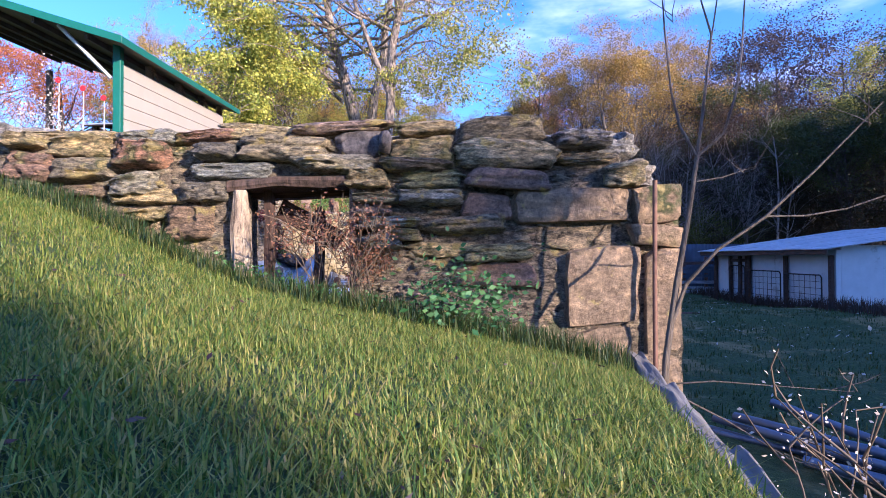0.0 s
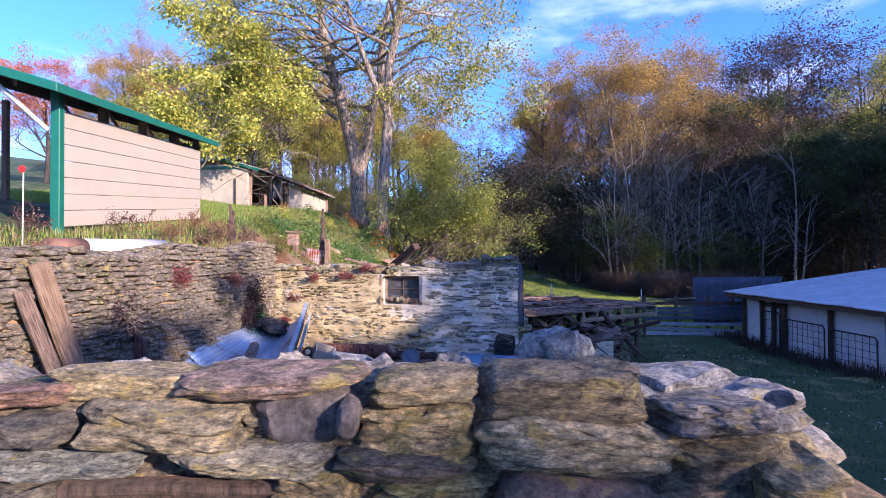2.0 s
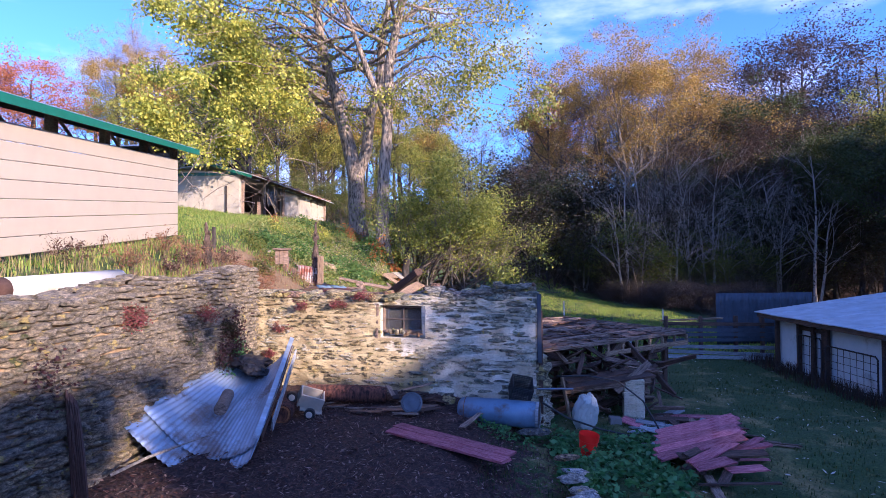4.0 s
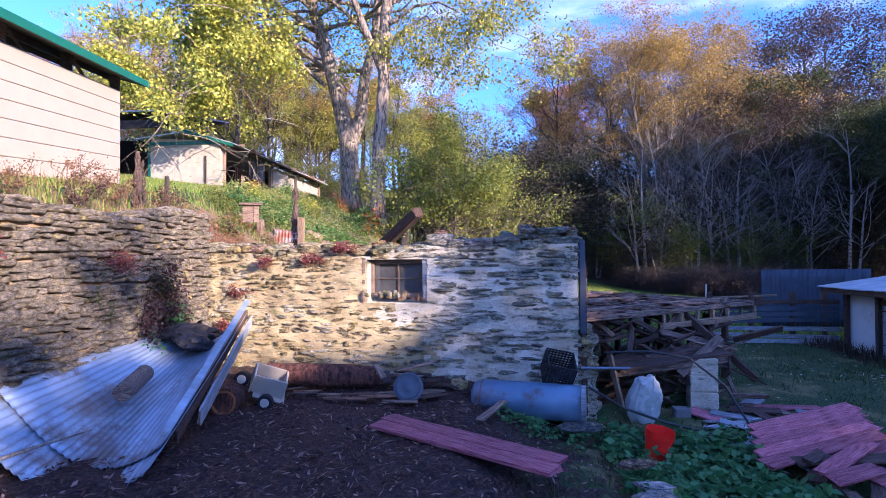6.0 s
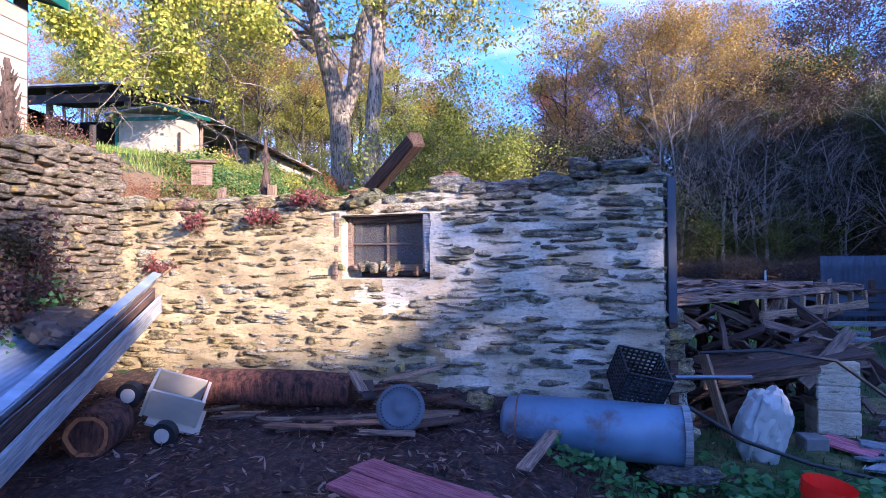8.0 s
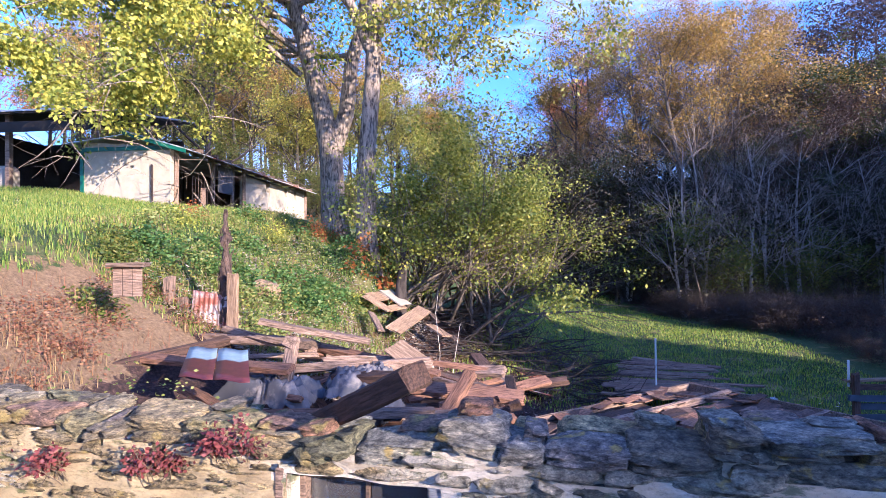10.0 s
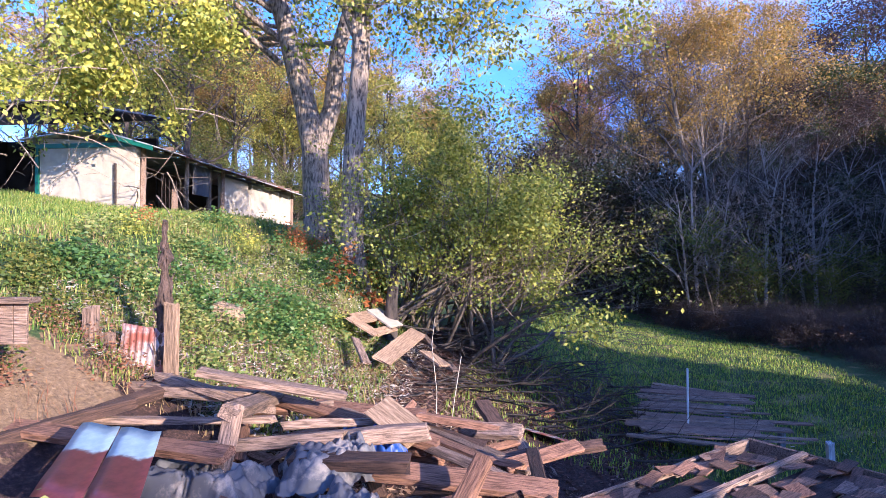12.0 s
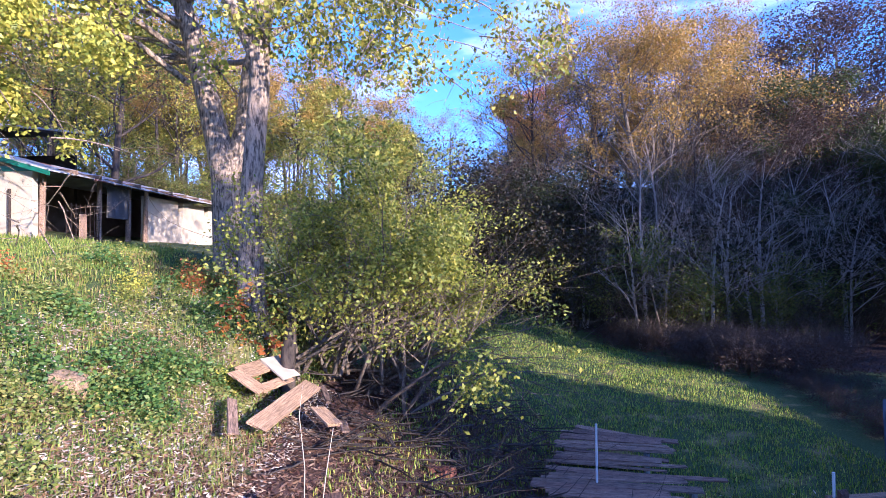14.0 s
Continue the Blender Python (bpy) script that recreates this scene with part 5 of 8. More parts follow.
def scatter_in(n, x0, x1, y0, y1, seed, keep, clump=0.0):
    rg = np.random.default_rng(seed)
    x, y = rg.uniform(x0, x1, n), rg.uniform(y0, y1, n)
    k = keep(x, y)
    if clump:
        f = np.sin(x * 3.1 + 2 * np.sin(y * 2.3)) * np.cos(y * 2.7 + 1.5 * np.sin(x * 1.9))
        k = k & (rg.random(n) < np.clip(1 - clump + clump * (f + 0.6), 0.05, 1))
    return x[k], y[k]


on_terrace = lambda x, y: (x < 1.535 + (y - 0.5) * 0.11) & (y < 0.42 + 0.03 * x)
x, y = scatter_in(270000, -4.2, 1.9, -2.6, 0.5, 1, on_terrace, 0.4)
blades("lawn_grass", x, y, 11, 0.040, 0.0023, M_LAWN, "short green lawn grass with yellowed blades", 0.95)
x, y = scatter_in(26000, -4.2, 1.7, -2.7, 0.3, 3, on_terrace, 0.95)
blades("lawn_grass", x, y, 12, 0.070, 0.0024, M_LAWN, "short green lawn grass with yellowed blades", 0.8)
x, y = scatter_in(60000, -4.2, 1.7, -2.6, 0.4, 4, lambda x, y: on_terrace(x, y) & (np.sin(x * 2.3 + 1.1 * np.sin(y * 3.0)) * np.cos(y * 3.7 + x) > 0.1), 0.6)
blades("yellowed_grass", x, y, 121, 0.034, 0.003, M_YGRASS, "yellowed patches in the lawn", 0.7)
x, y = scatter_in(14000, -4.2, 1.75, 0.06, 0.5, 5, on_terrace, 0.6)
blades("wall_foot_grass", x, y, 13, 0.13, 0.003, M_SHADEGRASS, "taller grass along the foot of the stone wall")
x, y = scatter_in(1800, -4.2, -0.9, 0.05, 0.5, 6, on_terrace, 0.5)
blades("dry_grass", x, y, 14, 0.08, 0.0022, M_YGRASS, "dry straw grass at the foot of the wall")
wood_edge_x = lambda y: 9.5 - 0.55 * np.maximum(y - 29.0, 0)
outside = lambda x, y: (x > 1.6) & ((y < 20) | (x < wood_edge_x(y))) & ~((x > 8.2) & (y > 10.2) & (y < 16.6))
# yard blades carry the shade in their dark colour
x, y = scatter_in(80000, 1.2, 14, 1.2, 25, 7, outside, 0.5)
blades("yard_grass", x, y, 15, 0.06, 0.006, M_SHADEGRASS, "mown grass of the yard, its blades darkened for shade")
meadow = lambda x, y: (y > 17) & (x > -1.5 + 0.1 * (y - 17)) & ((y < 20) | (x < wood_edge_x(y)))
x, y = scatter_in(80000, -1.5, 12, 17, 39, 8, meadow, 0.3)
blades("meadow_grass", x, y, 16, 0.11, 0.008, M_MEADOW, "mown meadow grass along the wood", 0.35)
bare = lambda x, y: (x > -6.1) & (y > 10.2) & (y < 14.0)
bank_up = lambda x, y: ~bare(x, y) & ((x < -4.45) & ~((x > -12.8) & (x < -5.6) & (y > 6.2) & (y < 12.2) & (x < -5.72 - (y - 6.25) * 0.17)) | ((y > 14.5) & (x < -2.4)))
x, y = scatter_in(165000, -15, -1.5, -2, 24, 9, bank_up, 0.45)
blades("bank_grass", x, y, 17, 0.13, 0.007, M_BANK, "rough green grass on the bank")
x, y = scatter_in(12000, -8, -2.2, 14.0, 23, 19, lambda x, y: np.sin(x * 1.9 + 1.3 * np.sin(y * 1.1)) * np.cos(y * 1.3 - x) > 0.2, 0.5)
blades("dry_grass", x, y, 171, 0.15, 0.006, M_STRAW, "dry straw-coloured grass in patches on the bank", 0.8)
rim = lambda x, y: (x < -4.3) & (x > -5.6 - 0.05 * y)
x, y = scatter_in(3800, -6.4, -4.3, 2.5, 12.5, 10, rim, 0.7)
blades("dry_brush", x, y, 18, 0.18, 0.004, M_STRAW, "dry straw and brown brush along the top of the bank", 0.6)
x, y = scatter_in(900, -6.0, -4.4, 8.5, 13.5, 21, lambda x, y: x < -4.4, 0.7)
blades("dry_brush", x, y, 19, 0.26, 0.004, M_RUSTWEED, "reddish dry weeds on the bank", 0.5)
inside = lambda x, y: (x > -4) & (x < 1.6) & (y < 9.6 - 0.17 * x)
x, y = scatter_in(2600, 0.2, 2.2, 5.5, 9.4, 22, inside, 0.6)
blades("sparse_grass", x, y, 20, 0.10, 0.004, M_SHADEGRASS, "sparse dull grass in the ruin")


def weed_patch(name, n, x0, x1, y0, y1, seed, height, size, mat, label, keep=None, per=9):
    x, y = scatter_in(n, x0, x1, y0, y1, seed, keep or (lambda x, y: x > -99), 0.55)
    rg = np.random.default_rng(seed + 1)
    c = np.stack([x, y, ground(x, y) + rg.uniform(0.02, height, len(x))], 1)
    me = quads_mesh(name, leaf_quads(c, seed, per, size, height * 0.3, 0.1, 0.5), mat)
    return tagged(new(name, me), label, "weeds", kind="stuff")


weed_patch("bank_weeds", 1000, -8.5, -2.6, 14.6, 23, 31, 0.20, 0.048, M_LEAF_G2, "leafy green weeds on the bank", lambda x, y: (np.sin(x * 2.1 + 1.7 * np.sin(y * 1.3)) * np.cos(y * 1.7 - 0.8 * x) > -0.15) & (y + 0.8 * x > 12.6 - 0.8 * np.sin(3 * y)))
def clumps(name, centres, seed, n, radius, height, size, mat, label):
    rg = np.random.default_rng(seed)
    pts = []
    for cx, cy, k in centres:
        m = int(n * k)
        a, d = rg.uniform(0, 2 * np.pi, m), radius * k * np.sqrt(rg.uniform(0, 1, m))
        x, y = cx + d * np.cos(a), cy + d * np.sin(a)
        top = height * (1 - 0.75 * (d / (radius * k)) ** 2)
        pts.append(np.stack([x, y, ground(x, y) + rg.uniform(0.1, 1, m) * top], 1))
    me = quads_mesh(name, leaf_quads(np.concatenate(pts), seed, 6, size, 0.07, 0.1, 0.6), mat)
    return tagged(new(name, me), label, "weeds", kind="stuff")


rc = random.Random(6)
spots = [(rc.uniform(-7.2, -3.0), rc.uniform(15.5, 22.0), rc.uniform(0.4, 1.0)) for k in range(11)]
clumps("green_weeds", [(-4.45, 18.3, 1.6), (-3.9, 18.6, 1.3), (-4.1, 19.9, 1.2), (-5.7, 18.2, 1.0), (-5.9, 15.8, 1.2), (-5.7, 17.0, 1.0), (-4.9, 16.7, 0.8)] + spots, 311, 120, 0.45, 0.40, 0.07, M_LEAF_W, "dark leafy green weeds in clumps on the bank")
spots = [(rc.uniform(-7.2, -2.6), rc.uniform(15, 22.5), rc.uniform(0.4, 0.9)) for k in range(26)]
clumps("golden_weeds", spots, 312, 110, 0.5, 0.3, 0.06, M_LEAF_G2, "yellow-green weeds in clumps on the bank")
spots = [(rc.uniform(-6.0, -4.4), rc.uniform(10.2, 14.6), rc.uniform(0.3, 0.7)) for k in range(18)]
clumps("brown_brush", spots, 313, 110, 0.45, 0.3, 0.035, M_RUSTWEED, "brown dry brush on the sandy bank")
spots = [(rc.uniform(-6.6, -5.25), rc.uniform(13.2, 15.2), rc.uniform(0.3, 0.6)) for k in range(9)]
clumps("green_weeds", spots, 314, 130, 0.5, 0.3, 0.05, M_LEAF_E, "dark leafy green weeds in clumps on the bank")
clumps("orange_weeds", [(-5.25, 21.2, 0.9), (-5.0, 20.6, 0.6), (-7.0, 18.4, 0.5), (-4.6, 21.6, 0.7)], 315, 110, 0.45, 0.5, 0.05, M_LEAF_R, "orange and rust-red weeds near the great tree")
clumps("yellow_clumps", [(-5.9, 20.3, 0.8), (-5.6, 19.6, 0.5), (-6.6, 17.4, 0.5), (-3.4, 18.9, 0.5)], 316, 110, 0.45, 0.45, 0.05, M_LEAF_B, "bright yellow weeds on the bank")
weed_patch("yellow_weeds", 260, -7.5, -3.2, 15, 25, 32, 0.3, 0.05, M_LEAF_Y, "yellowing weeds on the bank", lambda x, y: x < -3.2)
weed_patch("ivy", 420, 1.3, 3.0, 7.2, 9.1, 33, 0.16, 0.105, M_IVY, "dark green ground ivy round the bucket")
weed_patch("weeds", 130, 0.2, 1.5, 8.4, 9.5, 34, 0.14, 0.07, M_IVY, "small weeds round the water tank")
weed_patch("leafy_weed", 46, 0.42, 0.80, 0.10, 0.42, 35, 0.36, 0.042, M_IVY, "leafy green weed against the stone wall", None, 22)
weed_patch("leafy_weed", 60, -0.9, 0.9, 0.22, 0.42, 36, 0.10, 0.03, M_IVY, "low weeds at the foot of the wall", None, 10)
weed_patch("red_weeds", 60, -3.9, -3.0, 19.5, 21.5, 37, 0.3, 0.12, M_LEAF_R, "rust-red weeds beside the great tree")


def litter(name, n, x0, x1, y0, y1, seed, size, mat, label, keep=None):
    x, y = scatter_in(n, x0, x1, y0, y1, seed, keep or (lambda x, y: x > -99), 0.4)
    rg = np.random.default_rng(seed)
    k = len(x)
    p = np.stack([x, y, ground(x, y) + rg.uniform(0.012, 0.045, k)], 1)
    a = rg.uniform(0, 2 * np.pi, k)
    u = np.stack([np.cos(a), np.sin(a), rg.normal(0, 0.25, k)], 1) * (size * rg.uniform(0.4, 1.6, k))[:, None]
    v = np.stack([-np.sin(a), np.cos(a), rg.normal(0, 0.35, k)], 1) * (size * rg.uniform(0.12, 0.4, k))[:, None]
    me = quads_mesh(name, np.stack([p - u, p - v, p + u, p + v], 1), mat)
    return tagged(new(name, me), label, "litter", kind="stuff")


litter("wood_chips", 26000, -4.0, 1.8, 2.0, 9.8, 41, 0.034, M_CHIPS, "brown bark chips and dead leaves on the soil", inside)
litter("fallen_leaves", 1100, 1.5, 9, 4, 20, 42, 0.04, M_PALE, "scattered pale fallen leaves on the grass")
litter("fallen_leaves", 16000, -3.2, 2.6, 14.5, 24, 43, 0.055, M_CHIPS, "brown leaf litter below the bank")
litter("fallen_leaves", 14000, -4.8, -0.4, 14.3, 19.5, 46, 0.05, M_LITTER, "tan leaf litter at the foot of the bank")
litter("fallen_leaves", 15000, -6, -1.8, 14.3, 21, 45, 0.045, M_PALE, "pale dead leaves on the bank", lambda x, y: x < -2.0)
litter("fallen_leaves", 9000, -6.2, -2.2, 14.3, 19.5, 47, 0.045, M_LITTER, "tan dead leaves on the bank")
litter("fallen_leaves", 500, -3.5, 1.5, -2.3, 0.3, 44, 0.018, M_CHIPS, "a few dead leaves in the lawn", on_terrace)


x, y = scatter_in(9000, 6.9, 9.0, 8.0, 17.0, 48, lambda x, y: (x > 8.05 - 0.07 * (y - 10.6)) & (x < 8.9 - 0.075 * (y - 10.6)), 0.4)
blades("dead_weeds", x, y, 49, 0.26, 0.007, M_LEAF_P, "dark dead weeds along the foot of the white shed", 0.5)


# ---- buildings ----
def sheared(verts, rise, slope=0.0):
    for v in verts:
        v.co.z += v.co.x * rise + v.co.y * slope


def pole_barn():
    """Open pole barn on the bank: clad side wall, posts, braces and roof."""
    a, b = Vector((-5.76, 6.25, 0)), Vector((-6.80, 12.16, 0))
    way = b - a
    n = way.length
    barn = thing("pole_barn", (a.x, a.y, 3.45), "open pole barn with cream steel siding and green trim", "barn", rz=math.degrees(math.atan2(way.y, way.x)))
    rise = 0.094
    for k in range(7):
        bm = bmesh.new()
        sheared(box(bm, (n - 0.1, 0.04, 0.243), (n / 2 + 0.03, 0.02, 0.2 + k * 0.25), bevel=0.008), rise)
        part("siding_panel", bm, M_SIDING, barn)
    for i, x in enumerate((0.0, n * 0.25, n * 0.5, n * 0.75, n)):
        h = 2.1 + x * rise
        bm = bmesh.new()
        box(bm, (0.13, 0.13, h + 0.5), (x, 0.0 if i == 0 else 0.11, h / 2 - 0.25), bevel=0.008)
        part("post", bm, M_GREEN if i == 0 else M_OLDWOOD, barn)
        if i < 4:
            bm = bmesh.new()
            tube(bm, [(x + 0.12, 0.1, h - 0.02 + 0.02), (x + 0.62, 0.1, h - 0.36 + 0.05)], 0.03, 6)
            part("brace", bm, M_OLDWOOD, barn)
    slope = 0.29
    bm = bmesh.new()
    ridges = 60
    verts = []
    for j in range(2):
        row = []
        for i in range(ridges * 2 + 1):
            x = -0.6 + (n + 0.9) * i / (ridges * 2)
            row.append(bm.verts.new((x, -0.3 + 5.2 * j, 2.18 + 0.02 * (i % 2))))
        verts.append(row)
    for i in range(ridges * 2):
        bm.faces.new((verts[0][i], verts[0][i + 1], verts[1][i + 1], verts[1][i]))
    sheared(bm.verts, rise, slope)
    part("roof", bm, M_TIN, barn, "ribbed metal roof")
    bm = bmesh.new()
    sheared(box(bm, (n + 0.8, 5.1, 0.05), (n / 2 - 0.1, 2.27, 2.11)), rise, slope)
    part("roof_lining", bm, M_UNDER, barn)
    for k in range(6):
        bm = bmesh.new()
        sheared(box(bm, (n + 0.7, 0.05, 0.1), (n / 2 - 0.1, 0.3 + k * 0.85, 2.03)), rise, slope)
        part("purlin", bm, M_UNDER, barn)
    for name, size, at in (("fascia", (n + 0.95, 0.03, 0.13), (n / 2 - 0.13, -0.33, 2.13)), ("gable_fascia", (0.03, 5.3, 0.13), (-0.62, 2.3, 2.13)), ("gable_fascia", (0.03, 5.3, 0.13), (n + 0.36, 2.3, 2.13))):
        bm = bmesh.new()
        sheared(box(bm, size, at, bevel=0.006), rise, slope)
        part(name, bm, M_GREEN, barn)
    bm = bmesh.new()
    tube(bm, [(-0.05, 0.1, 1.5), (-0.45, 0.75, 2.25)], 0.035, 6)
    part("brace", bm, M_TIN, barn)
    for x in (0.0, n):
        bm = bmesh.new()
        box(bm, (0.13, 0.13, 4.0), (x, 4.7, 1.6), bevel=0.008)
        part("post", bm, M_OLDWOOD, barn)
    return barn


pole_barn()


def long_barn():
    """Long low barn on the hill: plastered end wall, open bays, then a blind wall with small openings."""
    barn = thing("barn", (-10.78, 23.65, 5.55), "long low whitewashed barn with green trim and ragged metal roof", "barn")
    bm = bmesh.new()
    box(bm, (3.0, 0.2, 2.1), (-1.5, 0.1, 0.8), bevel=0.01)
    part("end_wall", bm, M_WHITE, barn)
    for y0, y1 in ((5.2, 7.4), (7.8, 9.6), (10.0, 10.9), (11.2, 12.4)):
        bm = bmesh.new()
        box(bm, (0.2, y1 - y0, 2.3), (-0.1, (y0 + y1) / 2, 0.55), bevel=0.01)
        part("side_wall", bm, M_WHITE, barn)
    bm = bmesh.new()
    box(bm, (0.17, 7.18, 1.9), (-0.11, 8.8, 0.35), bevel=0.01)
    part("side_wall", bm, M_WHITE, barn)
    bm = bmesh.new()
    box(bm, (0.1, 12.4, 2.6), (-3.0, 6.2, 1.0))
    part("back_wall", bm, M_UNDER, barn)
    bm = bmesh.new()
    box(bm, (3.0, 0.1, 2.4), (-1.5, 12.4, 0.8))
    part("far_wall", bm, M_WHITE, barn)
    for k in range(14):
        y0 = -0.25 + k * 0.93
        bm = bmesh.new()
        for v in box(bm, (2.1 - (0.12 if k % 3 == 1 else 0), 0.93, 0.03), (-0.4, y0 + 0.46, 2.06 + 0.012 * (k % 2))):
            v.co.z -= (v.co.x + 0.4) * 0.30
        part("roof_sheet", bm, M_RUSTTIN if k % 4 == 2 else M_TIN, barn)
        bm = bmesh.new()
        for v in box(bm, (2.0, 0.93, 0.03), (-2.42, y0 + 0.46, 2.25 + 0.012 * (k % 2))):
            v.co.z += (v.co.x + 1.45) * 0.12
        part("roof_sheet", bm, M_TIN, barn)
    bm = bmesh.new()
    for v in box(bm, (2.1, 0.05, 0.12), (-0.4, -0.24, 1.98)):
        v.co.z -= (v.co.x + 0.4) * 0.30
    part("trim", bm, M_GREEN, barn)
    bm = bmesh.new()
    for v in box(bm, (3.0, 0.18, 0.42), (-1.5, 0.1, 1.98)):
        if v.co.z > 1.9:
            v.co.z = 1.86 if v.co.x > -1 else 2.1
    part("gable", bm, M_WHITE, barn)
    for k in range(12):
        bm = bmesh.new()
        sheared(box(bm, (0.9, 0.07, 0.12), (0.2, 0.8 + k * 1.0, 1.9)), -0.1)
        part("rafter_tail", bm, M_OLDWOOD, barn)
    bm = bmesh.new()
    box(bm, (3.1, 0.04, 0.13), (-1.5, -0.02, 1.84))
    part("trim", bm, M_GREEN, barn)
    bm = bmesh.new()
    box(bm, (0.1, 0.06, 2.0), (-3.0, -0.03, 0.8))
    part("trim", bm, M_GREEN, barn)
    for y0, x1 in ((0.35, -0.05), (2.6, 0.0), (4.1, 0.0), (5.1, 0.0), (12.5, 0.0)):
        bm = bmesh.new()
        tube(bm, [(x1, y0, -0.4), (x1 + 0.03, y0 + 0.05, 1.9)], [0.09, 0.075], 8, wobble=0.1)
        part("post", bm, M_OLDWOOD, barn)
    bm = bmesh.new()
    box(bm, (0.03, 1.05, 1.0), (0.06, 3.5, 1.25), bevel=0.004, jitter=0.02, cuts=4)
    part("hanging_sheet", bm, M_CLOTH, barn, "white sheet hung in the open bay")
    for k in range(15):
        bm = bmesh.new()
        if k < 8:
            tube(bm, [(0.1, 1.1 + k * 0.2, -0.2), (0.1, 1.1 + k * 0.2, 1.05)], 0.009, 4)
        else:
            tube(bm, [(0.1, 1.1, -0.1 + (k - 8) * 0.18), (0.1, 2.55, -0.1 + (k - 8) * 0.18)], 0.009, 4)
        part("wire", bm, M_IRON, barn)
    bm = bmesh.new()
    box(bm, (0.06, 0.25, 0.9), (0.12, 1.75, 0.3), bevel=0.01, jitter=0.015)
    part("board", bm, M_OLDWOOD, barn)
    bm = bmesh.new()
    box(bm, (0.05, 0.06, 1.5), (-0.6, -0.04, 0.55))
    part("pipe", bm, M_IRON, barn)
    return barn


long_barn()


def hay_barn():
    """The open barn next to it, dark inside, under a grey metal roof."""
    barn = thing("barn", (-14.0, 24.3, 6.15), "open dark barn with grey metal roof behind the low barn", "barn")
    for x in (0.15, -3.0, -6.0):
        bm = bmesh.new()
        box(bm, (0.16, 0.16, 2.9), (x, 0, 1.2))
        part("post", bm, M_OLDWOOD, barn)
    # walls and lining coloured as dark as the shade inside the bay
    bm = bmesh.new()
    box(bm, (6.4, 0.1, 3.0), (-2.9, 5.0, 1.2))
    part("back_wall", bm, M_BARNSHADE, barn)
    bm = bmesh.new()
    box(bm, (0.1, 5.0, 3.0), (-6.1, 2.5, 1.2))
    part("side_wall", bm, M_BARNSHADE, barn)
    bm = bmesh.new()
    sheared(box(bm, (6.9, 6.0, 0.06), (-2.9, 2.5, 2.75)), 0, 0.16)
    part("roof", bm, M_TIN, barn)
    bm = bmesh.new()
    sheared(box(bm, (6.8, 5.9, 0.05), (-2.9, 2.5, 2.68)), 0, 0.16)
    part("roof_lining", bm, M_BARNSHADE, barn)
    # dark strip added below the eave to deepen the shade there
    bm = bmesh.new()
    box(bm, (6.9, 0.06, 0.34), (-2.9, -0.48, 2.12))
    part("fascia", bm, M_BARNSHADE, barn)
    bm = bmesh.new()
    box(bm, (1.1, 0.7, 1.2), (-3.9, 0.6, 0.4), bevel=0.15)
    part("feed_bin", bm, M_WHITE, barn)
    return barn


hay_barn()


